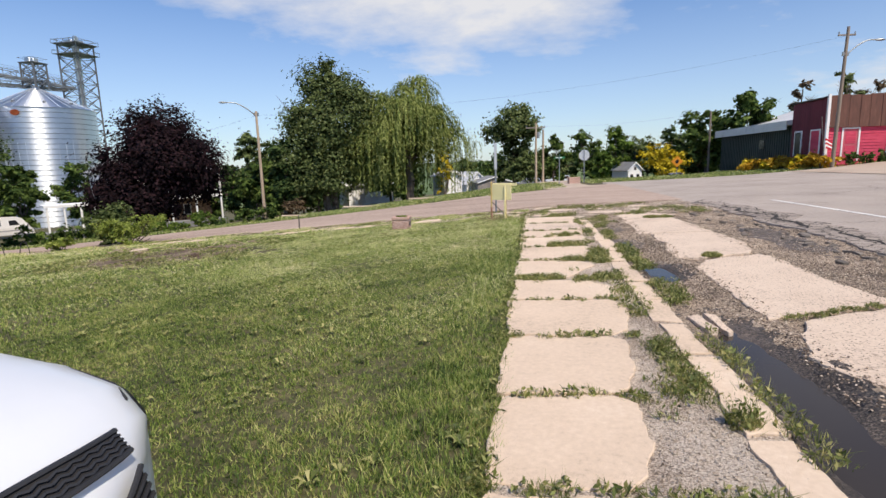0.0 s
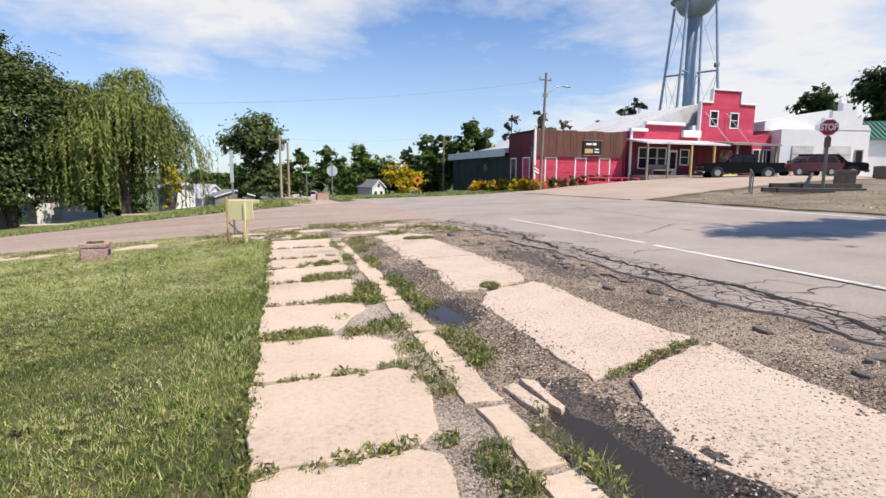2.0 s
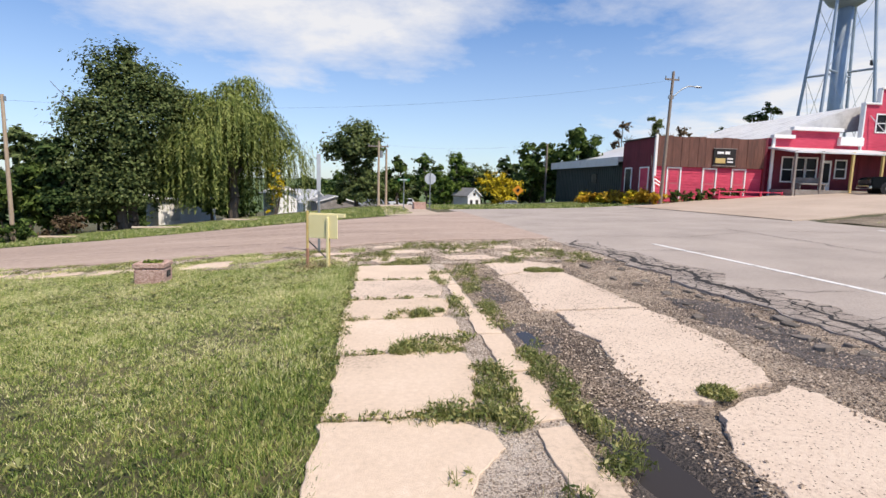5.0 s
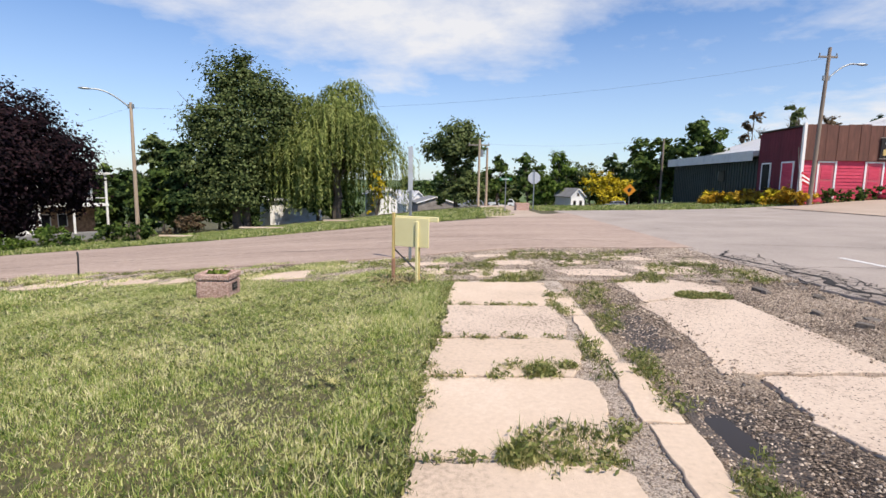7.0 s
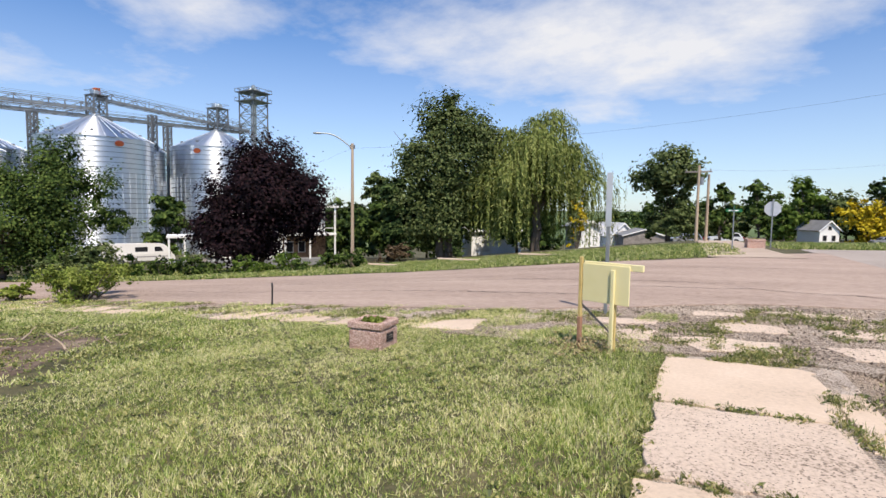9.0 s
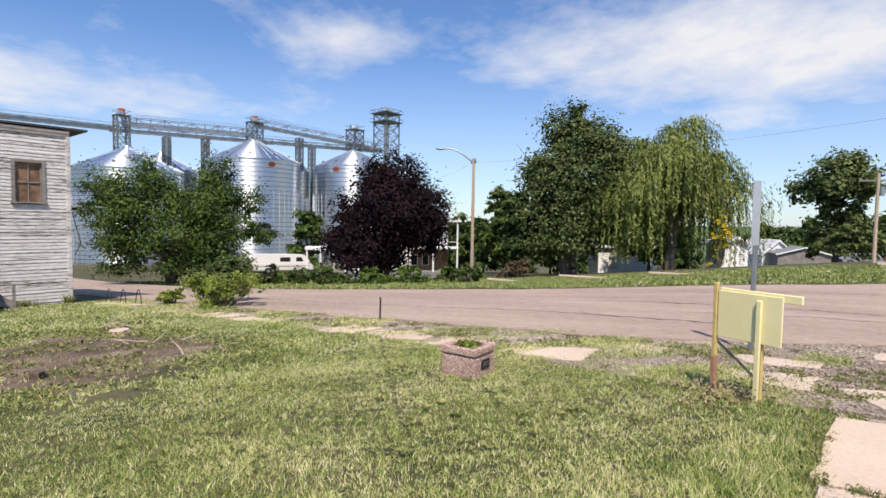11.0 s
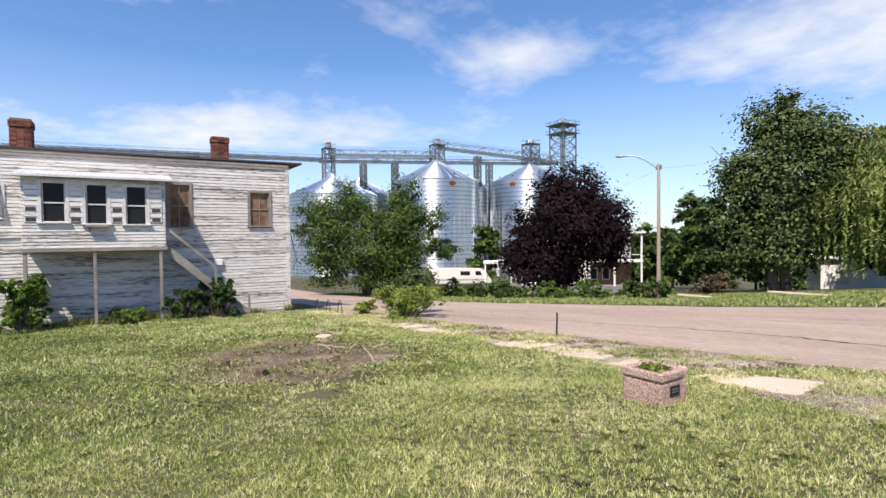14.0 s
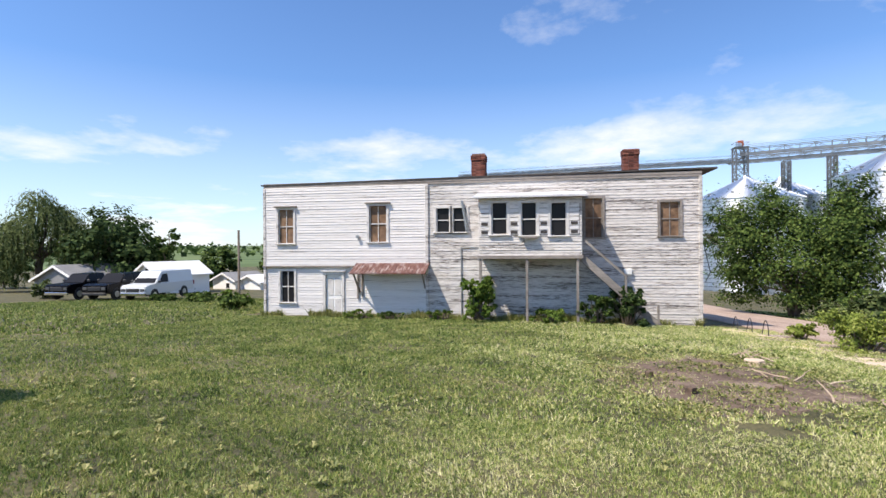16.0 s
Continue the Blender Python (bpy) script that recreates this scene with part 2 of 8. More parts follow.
M_TIN = mat("pale_tin_roof", [(0.3, (0.46, 0.45, 0.44)), (0.5, (0.68, 0.67, 0.655)), (0.8, (0.78, 0.77, 0.75))], scale=3, big=0.6, rough=0.5, bump=0.1, metal=0.1)
M_STEEL = mat("galvanised_steel", [(0.3, (0.70, 0.73, 0.76)), (0.6, (0.82, 0.85, 0.88)), (0.8, (0.88, 0.91, 0.94))], scale=1.2, big=0.35, rough=0.42, bump=0.03, metal=1.0)
steel_node = M_STEEL.node_tree.nodes["Principled BSDF"]
steel_tan = M_STEEL.node_tree.nodes.new("ShaderNodeTangent")
steel_tan.direction_type, steel_tan.axis = "RADIAL", "Z"
M_STEEL.node_tree.links.new(steel_tan.outputs[0], steel_node.inputs["Tangent"])
steel_node.inputs["Anisotropic"].default_value, steel_node.inputs["Anisotropic Rotation"].default_value = 0.85, 0.25
M_TANK = mat("silver_blue_paint", [(0.3, (0.30, 0.36, 0.41)), (0.7, (0.44, 0.50, 0.55))], scale=0.8, big=0.3, rough=0.45, bump=0.05, metal=0.3)
M_PALEGRAVEL = mat("pale_gravel", [(0.34, (0.25, 0.19, 0.145)), (0.45, (0.50, 0.40, 0.315)), (0.55, (0.65, 0.535, 0.43)), (0.68, (0.76, 0.66, 0.55))], scale=60, big=1.5, mixb=0.5, rough=0.95, bump=1.0, bscale=95, bdist=0.02, cells=0.28, cscale=110)
M_CORNER = mat("corner_gravel", [(0.33, (0.09, 0.065, 0.048)), (0.44, (0.28, 0.21, 0.155)), (0.54, (0.48, 0.375, 0.285)), (0.66, (0.68, 0.565, 0.45))], scale=50, big=0.7, mixb=0.55, rough=0.95, bump=1.0, bscale=80, bdist=0.025, cells=0.32, cscale=70)
M_CRUMBLE = mat("crumbled_asphalt", [(0.15, (0.02, 0.017, 0.014)), (0.30, (0.13, 0.105, 0.085)), (0.46, (0.34, 0.28, 0.235)), (0.7, (0.50, 0.425, 0.36))], scale=50, big=0.9, mixb=0.5, rough=0.95, bump=0.8, bscale=60, cells=0.18, cscale=60, cracks=0.42, kscale=4.2)
M_TRUSS = plain("grey_steel_frame", (0.18, 0.19, 0.20), rough=0.5, metal=0.4)
M_ORANGE = plain("orange_badge", (0.42, 0.10, 0.03), rough=0.6)
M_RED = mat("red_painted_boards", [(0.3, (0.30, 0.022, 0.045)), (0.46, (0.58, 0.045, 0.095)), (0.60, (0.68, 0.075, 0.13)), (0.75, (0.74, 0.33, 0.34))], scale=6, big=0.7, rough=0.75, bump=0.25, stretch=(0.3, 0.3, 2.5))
# also used to darken the store walls below the porch roof
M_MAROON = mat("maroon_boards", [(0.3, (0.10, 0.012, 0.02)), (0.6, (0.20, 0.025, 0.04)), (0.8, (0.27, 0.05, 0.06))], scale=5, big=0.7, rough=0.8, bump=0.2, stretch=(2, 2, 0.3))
M_BROWNTIN = mat("rust_brown_tin", [(0.3, (0.07, 0.03, 0.022)), (0.55, (0.155, 0.065, 0.045)), (0.75, (0.26, 0.125, 0.09))], scale=3, big=0.8, rough=0.75, bump=0.2, stretch=(2, 2, 0.35))
M_WHITE = plain("white_paint", (0.85, 0.84, 0.815), rough=0.6, var=0.06)
M_PINK = plain("pink_red_door", (0.55, 0.10, 0.13), rough=0.6, var=0.15)
M_GREENTIN = plain("dark_green_tin", (0.025, 0.04, 0.035), rough=0.5, var=0.25)
M_GREENROOF = plain("green_metal_roof", (0.06, 0.17, 0.12), rough=0.45, var=0.2)
M_GREYROOF = plain("grey_shingle", (0.22, 0.22, 0.22), rough=0.9, var=0.25, scale=9)
M_POLE = mat("wood_pole", [(0.3, (0.13, 0.10, 0.08)), (0.6, (0.29, 0.23, 0.18)), (0.8, (0.42, 0.34, 0.27))], scale=10, big=1, rough=0.9, bump=0.3, stretch=(3, 3, 0.25))
M_PALEPOLE = mat("pale_wood_pole", [(0.3, (0.28, 0.19, 0.12)), (0.55, (0.48, 0.37, 0.27)), (0.8, (0.62, 0.52, 0.41))], scale=10, big=0.8, rough=0.9, bump=0.3, stretch=(3, 3, 0.25))
M_YELLOW = mat("cream_yellow_paint", [(0.3, (0.78, 0.68, 0.34)), (0.7, (0.86, 0.77, 0.44))], scale=3, big=0.8, rough=0.6, bump=0.05)
M_YELLOWPOST = mat("worn_yellow_post", [(0.3, (0.45, 0.30, 0.10)), (0.6, (0.66, 0.50, 0.20)), (0.8, (0.72, 0.60, 0.3))], scale=12, rough=0.7, bump=0.2)
M_REDPOST = mat("bare_reddish_post", [(0.3, (0.25, 0.12, 0.07)), (0.7, (0.5, 0.27, 0.17))], scale=12, rough=0.85, bump=0.3)
M_AGG = mat("pink_aggregate", [(0.25, (0.28, 0.15, 0.115)), (0.5, (0.54, 0.33, 0.265)), (0.75, (0.74, 0.56, 0.47))], scale=70, big=2, mixb=0.25, rough=0.95, bump=0.9, bscale=80, cells=0.5, cscale=80)
M_GREYAGG = mat("brown_aggregate", [(0.3, (0.13, 0.09, 0.07)), (0.7, (0.3, 0.22, 0.17))], scale=40, big=2, rough=0.95, bump=0.6)
M_SIGNRED = plain("stop_red", (0.50, 0.012, 0.02), rough=0.4, var=0.05)
M_WARN = plain("warning_orange", (0.80, 0.30, 0.02), rough=0.4, var=0.05)
M_SIGNGREEN = plain("street_sign_green", (0.01, 0.16, 0.06), rough=0.4, var=0.05)
M_ALU = plain("aluminium_back", (0.62, 0.63, 0.64), rough=0.4, metal=0.5)
M_GALV = plain("galvanised_post", (0.30, 0.32, 0.33), rough=0.5, metal=0.6)
M_BARK = mat("bark", [(0.3, (0.06, 0.045, 0.035)), (0.7, (0.18, 0.145, 0.115))], scale=9, big=1, rough=0.95, bump=0.6, stretch=(2, 2, 0.5))
M_TYRE = plain("tyre_rubber", (0.02, 0.02, 0.02), rough=0.85)
M_RIM = plain("alloy_rim", (0.45, 0.46, 0.47), rough=0.35, metal=0.8)
M_CARWHITE = plain("white_car_paint", (0.66, 0.675, 0.69), rough=0.3, var=0.02, bump=0, coat=0.3)
M_CARBLACK = plain("black_car_paint", (0.004, 0.004, 0.005), rough=0.22, var=0.1, bump=0, coat=0.0)
M_CARBLACK.node_tree.nodes["Principled BSDF"].inputs["Specular IOR Level"].default_value = 0.22
M_CARRED = plain("dark_red_car_paint", (0.075, 0.008, 0.014), rough=0.3, var=0.05, bump=0, coat=0.15)
M_CARGREY = plain("silver_car_paint", (0.4, 0.41, 0.42), rough=0.25, var=0.05, bump=0, coat=0.5, metal=0.4)
M_VERGE = mat("dry_verge", [(0.3, (0.075, 0.056, 0.038)), (0.45, (0.18, 0.14, 0.095)), (0.6, (0.32, 0.255, 0.18)), (0.75, (0.48, 0.40, 0.29))], scale=9, big=0.7, mixb=0.45, rough=0.97, bump=1.0, bscale=30)
M_CHROME = plain("chrome", (0.7, 0.7, 0.72), rough=0.12, metal=1.0, var=0.03, bump=0)
M_BLACKPLASTIC = plain("black_plastic", (0.022, 0.022, 0.024), rough=0.55, var=0.2)
M_HEADLIGHT = glassy("headlight_glass", (0.09, 0.095, 0.10), 0.06)
M_TAIL = plain("tail_light_red", (0.35, 0.01, 0.015), rough=0.25, var=0.05)
M_RVWHITE = plain("cream_camper_shell", (0.72, 0.68, 0.62), rough=0.5, var=0.05)
M_STRIPE = plain("grey_stripe", (0.3, 0.28, 0.27), rough=0.6)
M_FIELD = mat("far_fields", [(0.35, (0.045, 0.075, 0.022)), (0.5, (0.10, 0.15, 0.045)), (0.65, (0.17, 0.20, 0.075))], scale=0.02, big=0.006, rough=0.95, bump=0, stretch=(1, 1, 1))


def leaf_mat(name, a, b, c, thin=0.22):
    m = mat(name, [(0.25, a), (0.5, b), (0.78, c)], scale=1.2, big=0.3, mixb=0.4, rough=0.8, bump=0, island=0.55, thin=thin)
    m.node_tree.nodes["Principled BSDF"].inputs["Specular IOR Level"].default_value = 0.15
    return m


L_GREEN = leaf_mat("green_leaf", (0.02, 0.042, 0.010), (0.066, 0.112, 0.024), (0.155, 0.21, 0.052))
L_DEEP = leaf_mat("deep_green_leaf", (0.014, 0.032, 0.010), (0.044, 0.08, 0.023), (0.10, 0.145, 0.045))
L_WILLOW = leaf_mat("willow_leaf", (0.05, 0.08, 0.02), (0.19, 0.235, 0.06), (0.37, 0.40, 0.135), 0.34)
L_PURPLE = leaf_mat("purple_leaf", (0.005, 0.003, 0.004), (0.013, 0.006, 0.008), (0.034, 0.015, 0.018), 0.08)
L_OLIVE = leaf_mat("olive_leaf", (0.03, 0.05, 0.016), (0.10, 0.135, 0.042), (0.20, 0.235, 0.095))
L_BRIGHT = leaf_mat("bright_green_leaf", (0.04, 0.08, 0.012), (0.11, 0.18, 0.03), (0.2, 0.27, 0.06), 0.3)
L_LIME = leaf_mat("lime_leaf", (0.08, 0.12, 0.02), (0.22, 0.28, 0.05), (0.36, 0.40, 0.11), 0.3)
L_YELLOW = leaf_mat("yellow_blossom", (0.30, 0.22, 0.01), (0.55, 0.42, 0.02), (0.7, 0.55, 0.06), 0.2)
L_GOLD = leaf_mat("golden_flower", (0.25, 0.13, 0.01), (0.5, 0.28, 0.02), (0.62, 0.42, 0.06), 0.2)
L_BROWN = leaf_mat("brown_dry_leaf", (0.05, 0.03, 0.015), (0.12, 0.08, 0.045), (0.2, 0.15, 0.09), 0.15)

# ---- building tools ----


def part(name, bm, material, parent, label="", smooth=False):
    me = bpy.data.meshes.new(name)
    if isinstance(bm, tuple):
        me.from_pydata(*bm)
    else:
        bmesh.ops.recalc_face_normals(bm, faces=bm.faces)
        bm.to_mesh(me)
        bm.free()
    me.materials.append(material)
    if smooth:
        me.polygons.foreach_set("use_smooth", [True] * len(me.polygons))
    ob = new(name, me)
    if parent:
        ob.parent = parent
    if label:
        tagged(ob, label)
    return ob


def thing(name, m, label, category, group="", kind=""):
    ob = new(name)
    ob.empty_display_size = 0.2
    ob.matrix_basis = m if isinstance(m, Matrix) else Matrix.Translation(m)
    return tagged(ob, label, category, group, kind)


def box(bm, x0, x1, y0, y1, z0, z1):
    v = [bm.verts.new((x, y, z)) for z in (z0, z1) for x, y in ((x0, y0), (x1, y0), (x1, y1), (x0, y1))]
    for f in ((3, 2, 1, 0), (4, 5, 6, 7), (0, 1, 5, 4), (1, 2, 6, 5), (2, 3, 7, 6), (3, 0, 4, 7)):
        bm.faces.new([v[i] for i in f])


def boxes(*args):
    bm = bmesh.new()
    for a in args:
        box(bm, *a)
    return bm


def soft(bm, w=0.01, seg=1):
    bmesh.ops.bevel(bm, geom=list(bm.edges), offset=w, segments=seg, affect="EDGES", clamp_overlap=True)
    return bm


def tube(bm, p0, p1, r0, r1=None, n=8, cap=True):
    p0, p1 = Vector(p0), Vector(p1)
    r1 = r0 if r1 is None else r1
    q = (p1 - p0).to_track_quat("Z", "Y")
    rings = []
    for p, r in ((p0, r0), (p1, r1)):
        rings.append([bm.verts.new(p + q @ Vector((r * math.cos(a * math.tau / n), r * math.sin(a * math.tau / n), 0))) for a in range(n)])
    for i in range(n):
        bm.faces.new((rings[0][i], rings[0][(i + 1) % n], rings[1][(i + 1) % n], rings[1][i]))
    if cap:
        bm.faces.new(rings[0][::-1])
        bm.faces.new(rings[1])


def tubes(*args):
    bm = bmesh.new()
    for a in args:
        tube(bm, *a)
    return bm


def beam(bm, p0, p1, w=0.1, h=None):
    """A square bar between two points."""
    p0, p1 = Vector(p0), Vector(p1)
    h = h or w
    q = (p1 - p0).to_track_quat("Z", "Y")
    a = [bm.verts.new(p + q @ Vector((sx * w / 2, sy * h / 2, 0))) for p in (p0, p1) for sx, sy in ((-1, -1), (1, -1), (1, 1), (-1, 1))]
    for f in ((3, 2, 1, 0), (4, 5, 6, 7), (0, 1, 5, 4), (1, 2, 6, 5), (2, 3, 7, 6), (3, 0, 4, 7)):
        bm.faces.new([a[i] for i in f])


def beams(lst, w=0.1, h=None):
    bm = bmesh.new()
    for a, b in lst:
        beam(bm, a, b, w, h)
    return bm


def prism(bm, poly, axis, a, b):
    """A polygon of two coordinates pushed out along an axis from a to b."""
    def at(p, s):
        return {"x": (s, p[0], p[1]), "y": (p[0], s, p[1]), "z": (p[0], p[1], s)}[axis]
    lo = [bm.verts.new(at(p, a)) for p in poly]
    hi = [bm.verts.new(at(p, b)) for p in poly]
    n = len(poly)
    bm.faces.new(lo[::-1])
    bm.faces.new(hi)
    for i in range(n):
        bm.faces.new((lo[i], lo[(i + 1) % n], hi[(i + 1) % n], hi[i]))


def prisms(poly, axis, a, b):
    bm = bmesh.new()
    prism(bm, poly, axis, a, b)
    return bm


# ---- the lie of the land ----


def sm(a, b, x):
    k = np.clip((x - a) / (b - a), 0, 1)
    return k * k * (3 - 2 * k)


def ramp_up(x, s=1.0):
    return s * np.logaddexp(0, x / s)


def land(u, v):
    """Height of the land: level by the walk, falling to the west and the north, rising to the store in the east."""
    u, v = np.asarray(u, float), np.asarray(v, float)
    d, r = ramp_up(-u - 0.6), ramp_up(u - 0.5)
    d, r = 60 - ramp_up(60 - d, 6), 25 - ramp_up(25 - r, 4)
    w = ramp_up(v - 13, 2.0)
    w = 130 - ramp_up(130 - w, 10)
    z = 0.05 - 0.066 * d - 0.010 * w - 0.018 * ramp_up(w - 25, 4)
    z = z - 0.0021 * (30 - ramp_up(30 - d, 4)) * (26 - ramp_up(26 - w, 3))
    e = ramp_up(u - 15.5, 2.0)
    e = 18 - ramp_up(18 - e, 3)
    z = z + (0.026 * r + 0.075 * e * (0.3 + 0.7 * sm(12, 38, v))) * (1 - 0.8 * sm(50, 110, v)) - 1.6 * sm(50, 120, v)
    z = z - 2.2 * sm(75, 125, -u) * sm(0, 50, v)
    return z + 14 * sm(300, 1500, np.hypot(u, v))


def gz(u, v):
    return float(land(u, v))


def sheet(xs, ys, zf, keep=None):
    """A grid sheet over the land as from_pydata takes it."""
    gx, gy = np.meshgrid(xs, ys)
    gzz = zf(gx, gy)
    verts = np.stack([gx.ravel(), gy.ravel(), gzz.ravel()], 1).tolist()
    nx = len(xs)
    faces = []
    for j in range(len(ys) - 1):
        for i in range(nx - 1):
            faces.append((j * nx + i, j * nx + i + 1, (j + 1) * nx + i + 1, (j + 1) * nx + i))
    return verts, [], faces


def strip(along, lo, hi, n, zf, axis="x"):
    """A road sheet between two edge lines given at each station, with its edges turned down."""
    verts, faces = [], []
    for s, a, b in zip(along, lo, hi):
        for k in range(-1, n + 2):
            c = a + (b - a) * min(max(k, 0), n) / n
            x, y = (s, c) if axis == "x" else (c, s)
            verts.append((x, y, float(zf(x, y)) - (0.12 if k in (-1, n + 1) else 0)))
    w = n + 3
    for j in range(len(along) - 1):
        for k in range(w - 1):
            q = j * w + k
            f = (q, q + w, q + w + 1, q + 1)
            faces.append(f if axis == "x" else f[::-1])
    return verts, [], faces


def wob(s, seed, scale=1.0, amp=0.1):
    return amp * (noise.noise(Vector((s * scale, seed * 7.31, 0.5))) + 0.5 * noise.noise(Vector((s * scale * 2.7, seed * 3.1, 2.5))))


def rough_outline(poly, step=0.08, amp=0.02, seed=0):
    out = []
    n = len(poly)
    for i in range(n):
        a, b = Vector(poly[i]), Vector(poly[(i + 1) % n])
        k = max(1, int((b - a).length / step))
        d = (b - a).normalized()
        nn = Vector((-d.y, d.x))
        for j in range(k):
            p = a + (b - a) * j / k
            out.append(p + nn * (wob(i * 13.7 + j * step, seed, 3.0, amp) * 1.1 + wob(i * 5.1 + j * step, seed + 3, 11.0, amp) * 0.55))
    return out


def slab_mesh(poly, top, thick=0.1, step=0.08, amp=0.02, seed=0, tilt=(0, 0), chamfer=0.007):
    """A flat stone or concrete piece with a broken outline; top is its height."""
    o = rough_outline(poly, step, amp, seed)
    c = sum(o, Vector((0, 0))) / len(o)
    bm = bmesh.new()

    def ring(inset, z):
        vs = []
        for p in o:
            d = (c - p)
            q = p + d.normalized() * inset
            vs.append(bm.verts.new((q.x, q.y, z + tilt[0] * (q.x - c.x) + tilt[1] * (q.y - c.y))))
        return vs
    r = [ring(chamfer, top), ring(0, top - chamfer), ring(0, top - thick)]
    bm.faces.new(r[0])
    n = len(o)
    for a, b in ((r[0], r[1]), (r[1], r[2])):
        for i in range(n):
            bm.faces.new((a[i], b[i], b[(i + 1) % n], a[(i + 1) % n]))
    return bm

# ---- ground and roads ----


def spread(lo, hi, fine_lo, fine_hi, step):
    xs = list(np.arange(fine_lo, fine_hi + 1e-6, step))
    s, x = step, fine_hi
    while x < hi:
        s *= 1.12
        x += s
        xs.append(x)
    s, x = step, fine_lo
    while x > lo:
        s *= 1.12
        x -= s
        xs.insert(0, x)
    return np.array(xs)


def soil_z(u, v):
    bed = sm(1.2, 1.45, u) * (1 - sm(4.7, 5.1, u)) * (1 - sm(16.2, 17.2, v))
    lumps = 0.02 * np.sin(u * 1.9 + 0.7 * v) * np.sin(v * 1.3 - 0.4 * u)
    under = sm(5.0, 5.5, u) * (1 - sm(16.0, 16.6, u)) * (1 - sm(37, 38, v)) + (1 - sm(5, 6, u)) * sm(17.6, 18.2, v) * (1 - sm(24, 24.6, v))
    near = sm(-0.7, -0.15, u) * (1 - sm(5, 6, u)) * (1 - sm(15, 16, v))
    return land(u, v) - 0.17 * bed + lumps * 0.6 * (1 - near) - 0.02 * near - 0.03 * under


ground = part("ground", sheet(spread(-2400, 2400, -26, 8, 0.4), spread(-2400, 2400, -8, 30, 0.4), soil_z), M_LAWN, None, smooth=True)
tagged(ground, "worn green and straw-coloured lawn running out to fields", "ground", kind="structure")

fr, fa = np.concatenate([np.linspace(150, 400, 12), np.geomspace(440, 2300, 14)]), np.linspace(0, math.tau, 97)
fv = [(r_ * math.cos(a_), r_ * math.sin(a_), gz(r_ * math.cos(a_), r_ * math.sin(a_)) + (0.35 if r_ > 151 else -2.0)) for r_ in fr for a_ in fa[:-1]]
ff = [(j * 96 + i, j * 96 + (i + 1) % 96, (j + 1) * 96 + (i + 1) % 96, (j + 1) * 96 + i) for j in range(len(fr) - 1) for i in range(96)]
tagged(part("ground_fields", (fv, [], ff), M_FIELD, None, smooth=True), "green crop fields on the distant hills", "field", kind="structure")

# broken gravel bed between kerb and road, with a shallow gutter
gx = np.arange(1.3, 5.31, 0.07)
gy = np.arange(-8, 18.6, 0.12)


def bed_z(u, v):
    t = -0.06 * np.exp(-((u - 1.72) / 0.26) ** 2) - 0.004
    t = t - 0.03 * np.exp(-((u - 4.1) / 0.5) ** 2) - 0.034 * sm(2.15, 2.32, u) * (1 - sm(3.25, 3.45, u)) + 0.003 * sm(1.95, 2.15, u) * (1 - sm(3.55, 3.8, u))
    for cu, cv, su, sv in ((1.70, 3.4, 0.26, 1.35), (1.74, 7.35, 0.2, 0.45), (1.66, 9.95, 0.12, 0.28)):
        t = t - 0.045 * np.exp(-((u - cu - 0.05 * np.sin(v * 2.1)) / su) ** 4 - ((v - cv) / sv) ** 4)
    return land(u, v) + t * (1 - sm(14.5, 17.5, v)) + 0.006 * np.sin(u * 23 + v * 3) * np.sin(v * 17) + 0.011 * np.sin(u * 5.3 + v * 2.1) * np.sin(v * 3.3 - u * 2.2)


gravel = part("ground_gravel", sheet(gx, gy, bed_z), M_GRAVEL, None, smooth=True)
tagged(gravel, "dark loose gravel bed beside the broken road edge", "gravel", kind="structure")

def b_near(x):
    return 16.95 + 1.9 * float(sm(-3.5, 2.0, x)) + wob(x, 11, 0.8, 0.16)


def b_far(x):
    return 26.6 + 2.2 * float(sm(-12, -2, x)) + 6.5 * float(sm(-2, 6, x)) - 1.0 * float(sm(-12, -30, x)) + wob(x, 12, 0.7, 0.2)


walk_bed = part("ground_walk_bed", strip(np.arange(-3, 14.8, 0.1), [-0.2 + wob(v, 71, 2, 0.05) for v in np.arange(-3, 14.8, 0.1)], [1.36 for v in np.arange(-3, 14.8, 0.1)], 14, lambda u, v: land(u, v) + 0.005 * np.sin(u * 19 + v * 5) * np.sin(v * 13), "y"), M_PALEGRAVEL, None)
tagged(walk_bed, "pale crushed stone bed under the sidewalk slabs", "gravel", kind="structure")
cs = np.arange(-21, 5.0, 0.12)
corner = part("ground_corner", strip(cs, [14.75 + 0.5 * (1 - float(sm(-4.5, -1, v))) + wob(v, 73, 1.5, 0.15) for v in cs], [b_near(v) + 0.1 for v in cs], 30, lambda u, v: land(u, v) + 0.012 + 0.008 * np.sin(u * 9 + v * 5) * np.sin(v * 7), "x"), M_CORNER, None)
tagged(corner, "pale gravel and crumbled concrete at the street corner", "gravel", kind="structure")
ys = np.concatenate([np.arange(-70, 0, 2.0), np.arange(0, 38.8, 0.12)])


def road_z(u, v):
    return land(u, v) + 0.022


def a_west(v):
    return 4.82 + wob(v, 3, 0.9, 0.28) + wob(v, 9, 4.0, 0.07)


lo = [a_west(v) for v in ys]
hi = [16.6 + wob(v, 5, 0.4, 0.3) + max(0, v - 21) * 0.12 for v in ys]
road = part("road", strip(ys, lo, hi, 10, road_z, "y"), M_ROAD, None)
tagged(road, "sun-bleached grey asphalt road with a crumbled edge", "road", kind="structure")

xs = np.concatenate([np.arange(-260, -30, 4.0), np.arange(-30, 5.2, 0.25)])


